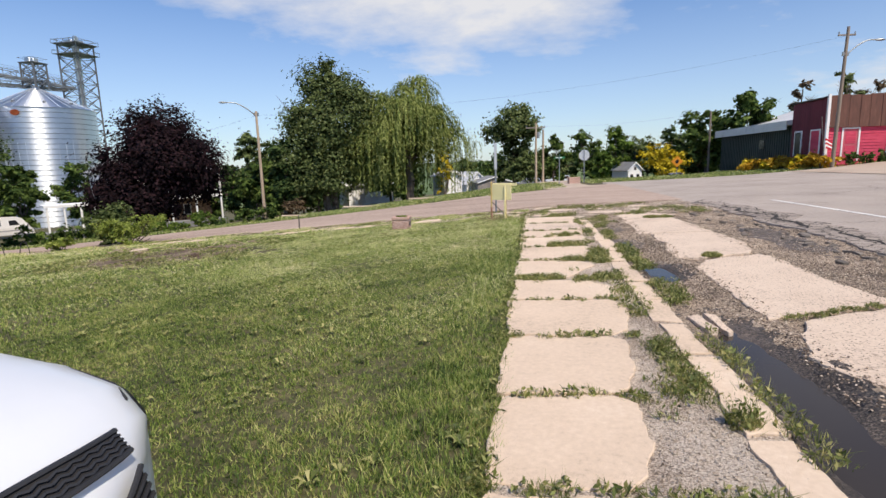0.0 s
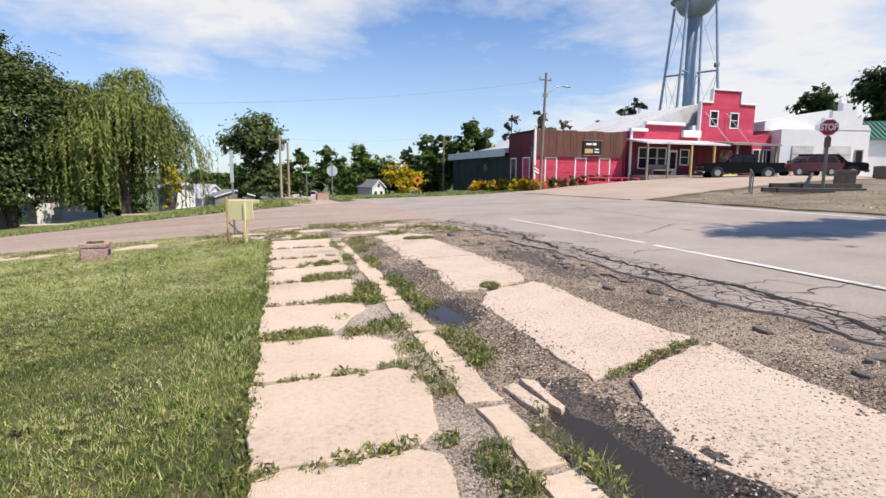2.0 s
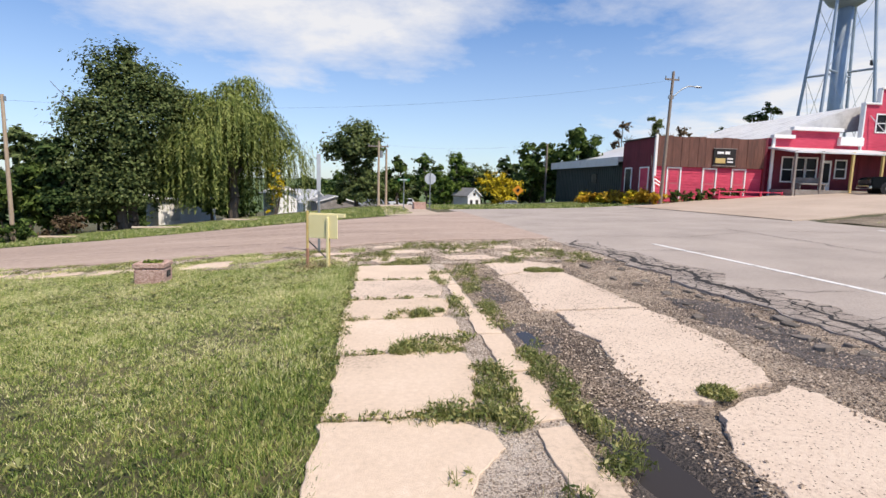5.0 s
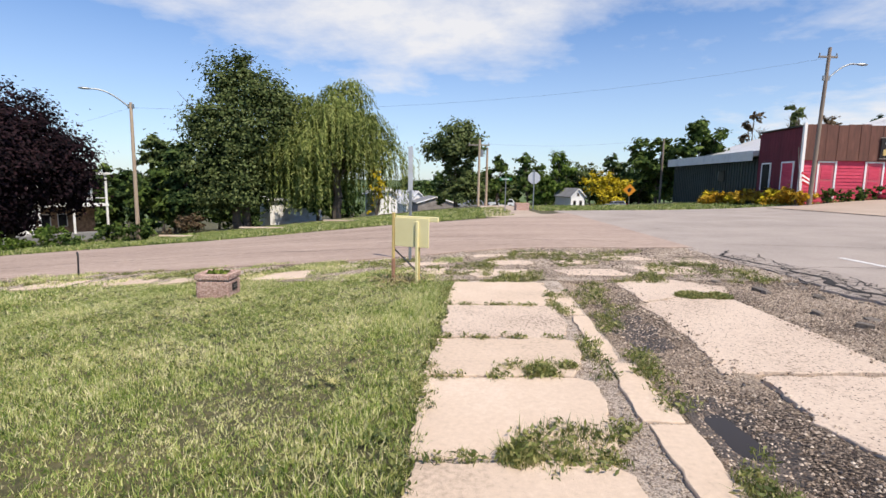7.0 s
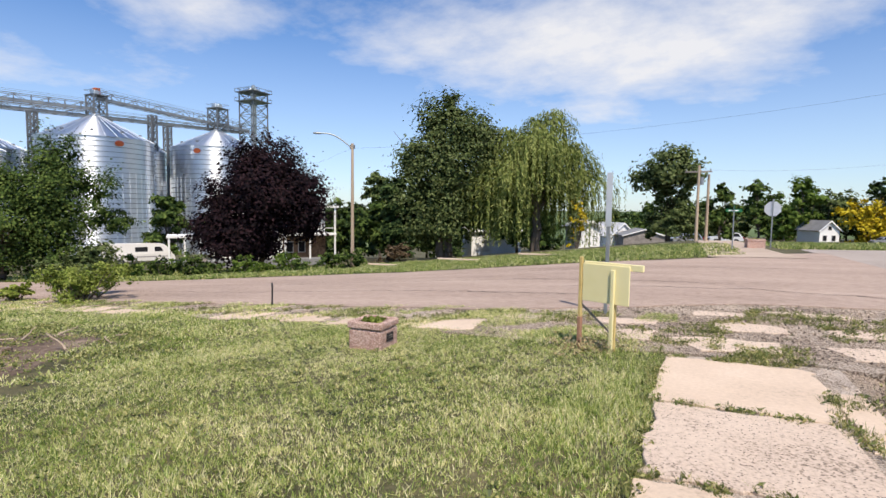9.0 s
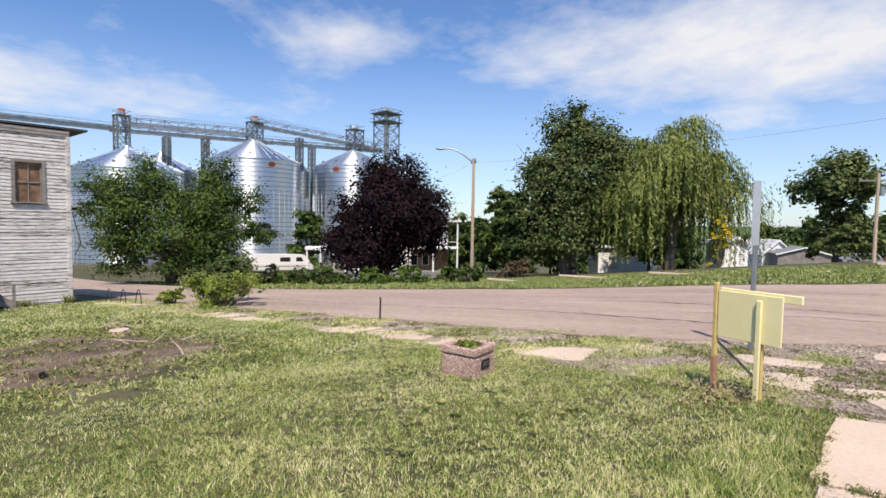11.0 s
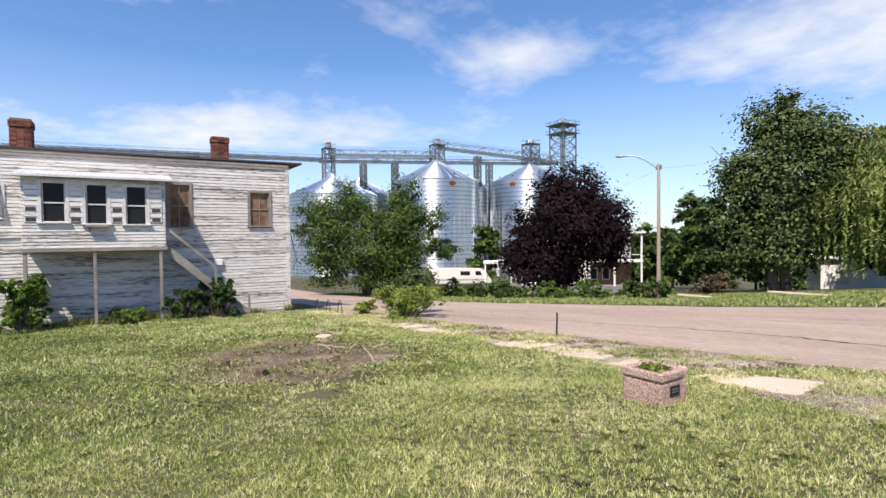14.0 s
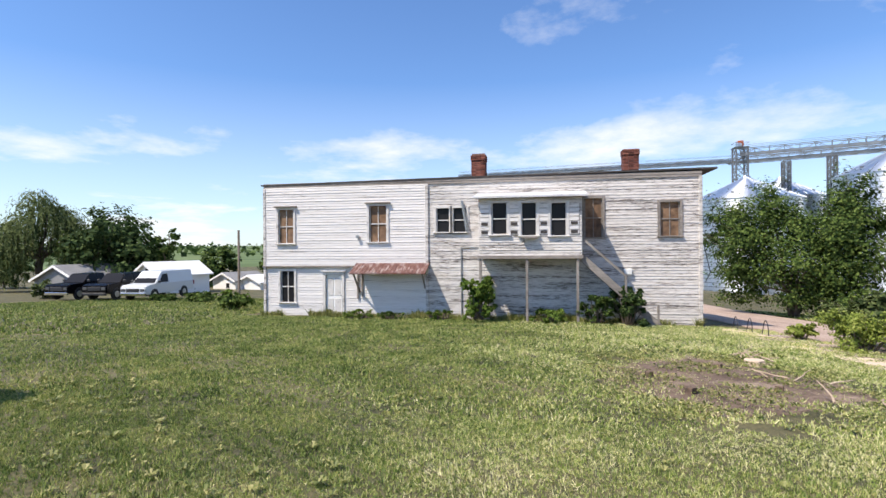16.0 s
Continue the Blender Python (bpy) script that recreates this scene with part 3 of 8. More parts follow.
side = part("road_side", strip(xs, [b_near(x) for x in xs], [b_far(x) for x in xs], 12, lambda u, v: land(u, v) + 0.03, "x"), M_SIDE, None)
tagged(side, "brownish patched asphalt side street running downhill", "road", kind="structure")

xs = np.arange(16.4, 62, 0.6)
apron = part("road_apron", strip(xs, [23.6 + 1.4 * float(sm(17, 22, x)) + 0.35 * max(0, x - 22) * 0.5 + wob(x, 21, 0.6, 0.3) for x in xs],
             [38.55 - 1.2 * float(sm(22, 17, x)) + wob(x, 22, 0.5, 0.1) for x in xs], 12, lambda u, v: land(u, v) + 0.05, "x"), M_APRON, None)
tagged(apron, "tan concrete parking apron in front of the store", "parking area", kind="structure")
ys2 = np.arange(31, 90, 1.0)
lane = part("road_lane", strip(ys2, [0.6 - 0.01 * (v - 31) for v in ys2], [3.2 + 0.6 * math.exp(-(v - 31) / 3) for v in ys2], 2, lambda u, v: land(u, v) + 0.045, "y"), M_APRON, None)
tagged(lane, "pale concrete lane leading north between the yards", "lane", kind="structure")

bs = np.arange(17.2, 45, 0.4)
bed_e = part("ground_bed", strip(bs, [12.5 + wob(v, 81, 0.5, 0.8) for v in bs], [22.9 + 1.2 * float(sm(17, 22, v)) + 0.175 * max(0, v - 22) + wob(v, 82, 0.8, 0.3) for v in bs], 24, lambda u, v: land(u, v) + 0.02 + 0.02 * np.sin(u * 2.1 + v) * np.sin(v * 2.7), "x"), M_VERGE, None)
tagged(bed_e, "bare brown earth verge with dry weeds beside the road", "bare soil", kind="structure")
# white edge lines, tar cracks
for k, (x, y0, y1) in enumerate(((7.03, -60, 10.6), (7.08, 10.75, 17.2), (15.9, -60, 19.5))):
    st = np.arange(y0, y1, 0.2)
    ln = part("road_line", strip(st, [x - 0.055 + wob(s, 30 + k, 3, 0.012) for s in st], [x + 0.06 + wob(s, 40 + k, 3, 0.012) for s in st], 1, lambda u, v: land(u, v) + 0.027, "y"), M_LINE, None)
    tagged(ln, "worn white edge line painted on the asphalt", "road marking", kind="structure")


def crack(pts, w, seed, zf, name="tar_crack", parent=None):
    dense = []
    for a, b in zip(pts, pts[1:]):
        a, b = Vector(a), Vector(b)
        k = max(2, int((b - a).length / 0.09))
        nn = Vector((-(b - a).y, (b - a).x)).normalized()
        for j in range(k):
            dense.append(a + (b - a) * j / k + nn * (wob(j * 0.09 + a.x * 3, seed, 5, 0.07) + wob(j * 0.09 + a.y, seed + 2, 1.2, 0.15)))
    verts, faces = [], []
    for i, p in enumerate(dense):
        q = dense[min(i + 1, len(dense) - 1)] - dense[max(i - 1, 0)]
        nn = Vector((-q.y, q.x)).normalized()
        ww = w * (0.35 + abs(noise.noise(Vector((i * 0.3, seed, 0))))) * (0.3 + min(1, i / 6, (len(dense) - i) / 6))
        for s in (-1, 1):
            c = p + nn * s * ww
            verts.append((c.x, c.y, float(zf(c.x, c.y)) + 0.009))
    for i in range(len(dense) - 1):
        faces.append((2 * i, 2 * i + 1, 2 * i + 3, 2 * i + 2))
    return part(name, (verts, [], faces), M_CRACK, parent)


rc = random.Random(5)
for i in range(7):
    y0 = 0.6 + 2.5 * i
    crack([(5.28 + rc.uniform(-0.2, 0.25), y0), (5.35 + rc.uniform(-0.3, 0.3), y0 + 0.9), (5.2 + rc.uniform(-0.2, 0.3), y0 + 1.8), (5.35 + rc.uniform(-0.2, 0.3), y0 + 2.8)], 0.075 if i % 3 else 0.05, i, road_z, parent=road)
for i in range(24):
    y0, x0 = rc.uniform(1, 17), rc.uniform(4.95, 5.7)
    dx, dy = rc.uniform(0.05, 0.5), rc.choice((-1, 1)) * rc.uniform(0.5, 1.3)
    crack([(x0, y0), (x0 + dx * 0.4, y0 + dy * 0.5), (x0 + dx, y0 + dy)], 0.02, 20 + i, road_z, parent=road)
for i in range(7):
    y0 = rc.uniform(2, 16)
    crack([(5.5, y0), (6.1, y0 + rc.uniform(-0.5, 0.5)), (6.7 + rc.uniform(-0.2, 1.4), y0 + rc.uniform(-0.9, 0.9))], 0.014, 120 + i, road_z, parent=road)
st = np.arange(0.5, 8.6, 0.2)
part("tar_seam", strip(st, [6.885 + wob(v, 55, 3, 0.012) for v in st], [6.945 + wob(v, 56, 3, 0.012) for v in st], 1, lambda u, v: road_z(u, v) + 0.003, "y"), M_CRACK, road)
for pts in (((6, 19.5), (9, 18.6), (12, 20), (15, 19)), ((8, 12), (10, 13.5), (13, 12.5)), ((5.5, 24), (9, 25), (14, 24)), ((10, 5), (11.5, 9), (11, 15), (12, 22))):
    crack(pts, 0.016, int(pts[0][0] * 7), road_z, parent=road)
for pts in (((-18, 19.5), (-12, 19), (-6, 19.6), (-1, 19)), ((-12, 21.5), (-5, 22.4), (1, 21.6)), ((-9, 24.5), (-3, 25.5), (3, 26.2)), ((-3, 20.4), (1, 20.8), (4, 20))):
    crack(pts, 0.022, int(pts[0][0] * 5), lambda u, v: land(u, v) + 0.03, parent=side)

st = np.arange(0.2, 17.6, 0.08)
part("crumbled_edge", strip(st, [a_west(v) + 0.015 + wob(v, 91, 3.0, 0.03) for v in st], [a_west(v) + 0.75 + wob(v, 92, 1.1, 0.35) for v in st], 4, lambda u, v: road_z(u, v) + 0.004, "y"), M_CRUMBLE, road, "crumbled and cracked asphalt border")

# ---- pavement slabs ----
JOINTS = [-0.4, 0.9, 2.3, 3.34, 4.55, 5.75, 6.84, 8.1, 9.43, 10.64, 11.65, 13.0, 14.55]
RIGHT = {2: (0.55, 0.64), 3: (0.66, 0.78), 4: (0.84, 0.92), 5: (1.0, 1.02), 6: None, 7: (0.80, 0.93), 8: (0.9, 0.97), 9: (0.92, 1.0), 10: (1.0, 1.06), 11: (1.08, 1.1)}
pavement = thing("pavement", (0.4, 7, gz(0.4, 7)), "old concrete sidewalk of separate worn slabs", "sidewalk", kind="structure")


def piece(parent, name, poly, material, seed, lift=0.02, thick=0.1, amp=0.02, step=0.08, tilt=(0, 0)):
    o = parent.matrix_basis.translation
    c = sum((Vector(p) for p in poly), Vector((0, 0))) / len(poly)
    top = gz(c.x, c.y) + lift
    bm = slab_mesh([(p[0] - c.x, p[1] - c.y) for p in poly], 0, thick, step, amp, seed, tilt)
    ob = part(name, bm, material, parent)
    ob.location = (c.x - o.x, c.y - o.y, top - o.z)
    return ob


def slope_at(x, y):
    return ((gz(x + 0.3, y) - gz(x - 0.3, y)) / 0.6, (gz(x, y + 0.3) - gz(x, y - 0.3)) / 0.6)


for i in range(len(JOINTS) - 1):
    a, b = JOINTS[i] + 0.03, JOINTS[i + 1] - 0.035
    l0, l1 = -0.25 + wob(i, 60, 1.7, 0.04), -0.23 + wob(i, 61, 1.7, 0.04)
    if i == 6:
        poly = [(l0, a), (0.45, a + 0.03), (0.6, a + 0.38), (0.87, a + 0.75), (0.8, a + 1.0), (0.5, b), (l1, b)]
    elif i == 5:
        poly = [(l0, a), (0.62, a), (0.98, a + 0.25), (0.95, a + 0.6), (0.7, b - 0.06), (l1, b)]
    else:
        r0, r1 = RIGHT.get(i, (0.6, 0.65))
        poly = [(l0, a), (r0 - 0.1, a - 0.01), (r0, a + 0.12), ((r0 + r1) / 2 + 0.04, (a + b) / 2), (r1, b - 0.1), (r1 - 0.12, b + 0.01), (l1, b)]
    sx, sy = slope_at(0.4, (a + b) / 2)
    piece(pavement, "slab", poly, M_PITTED if i == 10 else M_SLAB, i, lift=0.013 + 0.003 * math.sin(i * 2.1), amp=0.036, step=0.045, tilt=(sx + 0.012 * math.sin(i), sy + 0.008 * math.cos(i * 3)))
# rubble of slabs along the side street and at the corner
rs = random.Random(11)
x = -20.5
while x < -1.2:
    w = rs.uniform(0.9, 1.7)
    y0, y1 = 15.15 + rs.uniform(-0.05, 0.15), 15.95 + rs.uniform(-0.3, 0.1)
    if rs.random() < 0.75:
        sx, sy = slope_at(x + w / 2, 15.5)
        piece(pavement, "slab", [(x, y0), (x + w * 0.5, y0 + rs.uniform(-0.06, 0.06)), (x + w, y0 + 0.05), (x + w - 0.05, y1), (x + w * 0.4, y1 + rs.uniform(-0.12, 0.1)), (x + 0.05, y1)], M_SLAB, int(x * 10), lift=0.03, amp=0.06, step=0.1, tilt=(sx, sy))
    x += w + rs.uniform(0.08, 0.35)
for cx, cy, w, h in ((-0.75, 15.55, 1.1, 0.75), (0.55, 15.35, 1.2, 0.8), (-0.9, 16.5, 0.9, 0.5), (0.7, 16.5, 1.1, 0.7), (2.0, 15.4, 1.2, 0.9), (2.0, 16.6, 1.0, 0.6), (3.2, 15.7, 1.1, 0.8), (3.0, 17.1, 1.2, 0.6), (0.4, 17.5, 0.8, 0.4), (1.6, 17.9, 1.0, 0.4), (4.1, 16.6, 0.7, 0.6), (-2.4, 16.45, 0.8, 0.4)):
    pts = [(cx + w / 2 * math.copysign(abs(math.cos(a)) ** 0.4, math.cos(a)) * rs.uniform(0.6, 1.25), cy + h / 2 * math.copysign(abs(math.sin(a)) ** 0.4, math.sin(a)) * rs.uniform(0.55, 1.2)) for a in np.arange(0.5, math.tau, math.tau / 5)]
    sx, sy = slope_at(cx, cy)
    piece(pavement, "slab", pts, M_PITTED, int(cx * 31 + cy), lift=0.025, amp=0.05, step=0.1, tilt=(sx, sy))

kerb = thing("kerb", (1.25, 7, gz(1.25, 7)), "cracked pale concrete kerb in short pieces", "kerb", kind="structure")
y = -2.0
k = 0
while y < 13.6:
    ln = rs.uniform(0.75, 1.45)
    xo = 0.02 * math.sin(y * 0.8) + (0.02 if 6.2 < y < 7.2 else 0)
    w0, w1 = 1.12 + xo + rs.uniform(-0.01, 0.02), 1.38 + xo + rs.uniform(-0.03, 0.02) - (0.07 if y > 11 else 0)
    piece(kerb, "kerb_stone", [(w0, y), (w1, y + rs.uniform(0, 0.05)), (w1 + rs.uniform(-0.03, 0.03), y + ln), (w0 + rs.uniform(-0.02, 0.04), y + ln - 0.02)], M_SLAB, 200 + k, lift=0.018, thick=0.2, amp=0.028, tilt=(0.02 * math.sin(k), 0.006 * math.cos(k)))
    y += ln + rs.uniform(0.02, 0.09)
    k += 1

apron_slabs = thing("pavement_apron", (2.8, 7, gz(2.8, 7)), "large pitted concrete slabs sunk beside the road", "concrete slab", kind="structure")
for i, poly in enumerate((
        [(2.05, -3.0), (3.5, -2.6), (3.55, 0.9), (2.2, 0.6)],
        [(2.22, 0.7), (3.52, 0.98), (3.5, 3.4), (3.53, 5.45), (2.85, 5.17), (2.36, 4.93), (2.02, 4.1), (2.2, 3.5), (2.25, 2.2)],
        [(2.12, 5.05), (2.7, 5.28), (3.5, 5.58), (3.36, 6.5), (3.38, 8.1), (3.3, 8.28), (2.45, 7.95), (2.18, 7.4), (2.12, 6.3)],
        [(2.12, 8.12), (2.5, 8.1), (3.15, 8.38), (3.34, 8.6), (3.5, 9.3), (3.46, 10.8), (2.3, 10.75), (2.22, 10.0), (2.3, 9.5), (2.12, 8.7)],
        [(2.05, 10.82), (3.44, 10.88), (3.4, 12.3), (3.35, 13.4), (2.7, 13.55), (2.1, 13.1), (2.15, 11.9)],
        [(2.2, 13.3), (2.8, 13.65), (3.3, 13.5), (3.6, 14.2), (3.0, 14.9), (2.2, 14.6)])):
    sx, sy = slope_at(2.8, sum(p[1] for p in poly) / len(poly))
    piece(apron_slabs, "slab", poly, M_PITTED, 300 + i, lift=0.006, thick=0.14, amp=0.045, step=0.035, tilt=(sx + 0.004, sy + 0.004 * math.sin(i * 2)))

# broken asphalt crust along the road edge
rk = random.Random(8)
for i in range(140):
    y0 = 0.5 + 16.8 * (i + rk.random()) / 140
    cx = a_west(y0) + rk.uniform(-0.34, 0.1) if rk.random() < 0.75 else rk.uniform(3.7, 4.7)
    r = rk.uniform(0.03, 0.11)
    pts = [(cx + r * math.cos(a) * rk.uniform(0.6, 1.25), y0 + r * 1.25 * math.sin(a) * rk.uniform(0.6, 1.25)) for a in np.arange(0, math.tau, math.tau / 6)]
    piece(road, "asphalt_chunk", pts, M_CHUNK, 500 + i, lift=rk.uniform(-0.02, 0.012), thick=0.06, amp=0.01, step=0.2, tilt=(rk.uniform(-0.15, 0.15), rk.uniform(-0.15, 0.15)))

# puddles lie level in the hollows of the gutter
for poly in ([(1.4, 1.5), (1.25, 3.2), (1.3, 5.2), (1.75, 5.4), (2.1, 5.0), (2.15, 3.3), (2.0, 1.5)],
             [(1.45, 6.7), (1.42, 8.0), (1.75, 8.2), (2.05, 7.6), (2.05, 6.7)],
             [(1.48, 9.5), (1.48, 10.4), (1.85, 10.4), (1.85, 9.5)]):
    zt = gz(1.7, sum(p[1] for p in poly) / len(poly)) - 0.072
    bm = bmesh.new()
    bm.faces.new([bm.verts.new((p[0], p[1], zt)) for p in poly])
    tagged(part("puddle", bm, M_WATER, None), "shallow dark puddle lying in the gutter", "puddle", kind="structure")

# wet gravel round the puddles
for cu, cv, su, sv in ((1.74, 3.2, 0.42, 2.1), (1.78, 7.4, 0.33, 0.72), (1.70, 9.95, 0.24, 0.55), (1.75, 12.2, 0.2, 0.9), (4.25, 9.8, 0.35, 1.6)):
    wv, wf, seen_ = [], [], {}

    def wet_vert(i, j):
        if (i, j) not in seen_:
            seen_[(i, j)] = len(wv)
            x_, y_ = cu - 1.4 * su + i * 0.035, cv - 1.4 * sv + j * 0.05
            wv.append((x_, y_, float(bed_z(x_, y_)) + 0.004))
        return seen_[(i, j)]
    for i in range(int(2.8 * su / 0.035)):
        for j in range(int(2.8 * sv / 0.05)):
            x_, y_ = cu - 1.4 * su + (i + 0.5) * 0.035, cv - 1.4 * sv + (j + 0.5) * 0.05
            q_ = ((x_ - cu) / su) ** 2 + ((y_ - cv) / sv) ** 2
            if q_ < 1 + 1.1 * noise.noise(Vector((x_ * 4, y_ * 3, cu))) + 0.5 * noise.noise(Vector((x_ * 14, y_ * 12, cv))) and x_ > 1.38:
                wf.append((wet_vert(i, j), wet_vert(i + 1, j), wet_vert(i + 1, j + 1), wet_vert(i, j + 1)))
    part("wet_patch", (wv, [], wf), M_MUD, gravel, "dark wet gravel", smooth=True)

# bare soil on the lawn
pts = rough_outline([(-12.3, 12.2), (-11.3, 10.6), (-9.9, 9.8), (-7.4, 9.9), (-6.6, 11.0), (-7.2, 12.4), (-8.2, 13.6), (-10.2, 13.4)], 0.12, 0.3, 3)
bm = bmesh.new()
cv = bm.verts.new((-9.2, 11.7, gz(-9.2, 11.7) + 0.035))
rings = []
for f in (0.35, 0.7, 1.0):
    rings.append([bm.verts.new((-9.2 + (p.x + 9.2) * f, 11.7 + (p.y - 11.7) * f, gz(-9.2 + (p.x + 9.2) * f, 11.7 + (p.y - 11.7) * f) + 0.045 - 0.05 * f * f)) for p in pts])
n = len(pts)
for i in range(n):
    bm.faces.new((cv, rings[0][i], rings[0][(i + 1) % n]))
    for a, b in zip(rings, rings[1:]):
        bm.faces.new((a[i], b[i], b[(i + 1) % n], a[(i + 1) % n]))
tagged(part("soil_patch", bm, M_DIRT, None, smooth=True), "bare brown soil patch with weeds on the lawn", "bare soil", kind="structure")

# ---- old clapboard building ----
BX = -21.8
old = thing("old_building", (BX, 0, -1.4), "two-storey abandoned building with peeling white clapboard", "building")
OZ = 1.4  # local z = world z + OZ


def siding(y0, y1, z0, z1, holes, x=0.0, course=0.115, lean=0.022, name="wall_siding", axis="y", sgn=1, flip=1):
    """Lapped boards, course by course, with rectangular openings left free; each board a wedge."""
    bm = bmesh.new()
    z = z0
    while z < z1 - 0.01:
        t = min(z + course, z1)
        cuts = [y0, y1]
        for a, b, c, d in holes:
            if c < t - 0.02 and d > z + 0.02:
                cuts += [min(max(a, y0), y1), min(max(b, y0), y1)]
        cuts = sorted(set(cuts))
        for a, b in zip(cuts, cuts[1:]):
            mid = (a + b) / 2
            if any(h[0] < mid < h[1] and h[2] < t - 0.02 and h[3] > z + 0.02 for h in holes):
                continue
            w = 0.005 * math.sin(z * 37 + a * 5)
            pr = [(x - 0.03 * sgn, z), (x + (lean + w) * sgn, z), (x + 0.003 * sgn, t + 0.006), (x - 0.03 * sgn, t + 0.006)]
            if axis == "y":
                lo_ = [bm.verts.new((p, a, q)) for p, q in pr]
                hi_ = [bm.verts.new((p, b, q)) for p, q in pr]
            else:
                lo_ = [bm.verts.new((a, p, q)) for p, q in pr]
                hi_ = [bm.verts.new((b, p, q)) for p, q in pr]
            bm.faces.new(lo_[::-1])
            bm.faces.new(hi_)
            for i in range(4):
                bm.faces.new((lo_[i], lo_[(i + 1) % 4], hi_[(i + 1) % 4], hi_[i]))
        z = t
    return bm


HOLES = [(-2.57, -1.85, 1.84 + OZ, 3.34 + OZ), (1.66, 2.44, 1.88 + OZ, 3.42 + OZ), (-2.51, -1.85, -0.77 + OZ, 0.61 + OZ), (-0.37, 0.38, -1.5 + OZ, 0.46 + OZ),
         (4.55, 5.91, 2.23 + OZ, 3.3 + OZ), (10.66, 11.35, 1.98 + OZ, 3.53 + OZ), (13.53, 14.25, 2.01 + OZ, 3.33 + OZ), (7.0, 10.3, 1.7 + OZ, 3.3 + OZ)]
YL, YR = -3.3, 15.05
wall = part("wall", siding(YL, 4.2, 0.81 + OZ, 4.3 + OZ, HOLES, x=0.05), M_SIDING, old)
part("wall", siding(YL, 4.2, -1.6 + OZ, 0.80 + OZ, HOLES, x=0.0), M_SIDING, old)
part("wall", siding(4.2, YR, -1.75 + OZ, 4.45 + OZ, HOLES, x=0.0), M_OLDSIDING, old, "bare weathered boards with little paint left")
part("end_wall", siding(-10.0, 0.0, -1.75 + OZ, 4.5 + OZ, [], x=YR, axis="x"), M_SIDING, old)
part("end_wall", siding(-10.0, 0.0, -1.75 + OZ, 4.4 + OZ, [], x=YL, axis="x", sgn=-1), M_SIDING, old)
# solid block: the rooms' lack of light is put into its colour
part("core", boxes((-10.0, -0.45, YL + 0.05, YR - 0.05, -0.6, 4.3 + OZ)), M_DARK, old, "near-black block standing for the unlit rooms")
part("backing", siding(YL, YR, -0.4, 4.3 + OZ, HOLES, x=-0.06, course=3.0, lean=0.0), M_GREYWOOD, old)
part("roof", prisms([(YL - 0.12, 4.42 + OZ), (4.2, 4.5 + OZ), (YR + 0.1, 4.56 + OZ), (YR + 0.55, 4.56 + OZ), (YR + 0.55, 4.63 + OZ), (4.2, 4.55 + OZ), (YL - 0.12, 4.47 + OZ)], "x", -10.1, 0.07), M_ROOFDARK, old, "dark sagging flat roof edge")
part("fascia", siding(YL, YR, 4.3 + OZ, 4.5 + OZ, [], x=0.03, course=0.1), M_GREYWOOD, old)
part("belt_board", soft(boxes((-0.02, 0.14, YL - 0.03, 4.2, 0.78 + OZ, 0.86 + OZ)), 0.01), M_GREYWOOD, old)
for yy in (YL + 0.05, 4.2, YR - 0.05):
    part("corner_board", soft(boxes((-0.04, 0.085, yy - 0.06, yy + 0.06, -1.7 + OZ, 4.3 + OZ)), 0.008), M_OLDSIDING, old)


def sash_window(parent, y0, y1, z0, z1, x=0.0, pane=M_PANE, hood=False, broken=0, bars=1, frame_mat=M_TRIM):
    w = part("window", boxes((x - 0.07, x - 0.05, y0, y1, z0, z1)), pane, parent)
    fr = boxes((x - 0.04, x + 0.055, y0 - 0.10, y0, z0 - 0.06, z1 + 0.1), (x - 0.04, x + 0.055, y1, y1 + 0.10, z0 - 0.06, z1 + 0.1), (x - 0.04, x + 0.06, y0 + 0.001, y1 - 0.001, z1, z1 + 0.1))
    part("window_frame", soft(fr, 0.006), frame_mat, w)
    part("window_sill", soft(boxes((x - 0.04, x + 0.11, y0 - 0.13, y1 + 0.13, z0 - 0.05, z0)), 0.008), frame_mat, w)
    mid = (z0 + z1) / 2
    st = boxes((x - 0.05, x - 0.015, y0, y1, mid - 0.022, mid + 0.022), (x - 0.05, x - 0.02, y0, y0 + 0.04, z0, z1), (x - 0.05, x - 0.02, y1 - 0.04, y1, z0, z1))
    if bars:
        box(st, x - 0.048, x - 0.02, (y0 + y1) / 2 - 0.015, (y0 + y1) / 2 + 0.015, z0, z1)
    part("sash", st, frame_mat, w)
    if hood:
        part("hood", soft(boxes((x - 0.02, x + 0.16, y0 - 0.16, y1 + 0.16, z1 + 0.1, z1 + 0.16)), 0.012), M_GREYWOOD, w)
    if broken:
        rb = random.Random(broken)
        bm_ = bmesh.new()
        for i in range(5):
            zc = z0 + (z1 - z0) * (i + 0.5) / 5
            box(bm_, x - 0.064, x - 0.052, y0 + 0.05 + rb.uniform(0, 0.1), y1 - 0.05 - rb.uniform(0, 0.15), zc - 0.06 * rb.uniform(0.4, 1.4), zc + 0.07 * rb.uniform(0.4, 1.4))
        part("board", bm_, M_BROWNBOARD, w, "broken brown boards behind the sash")
    return w


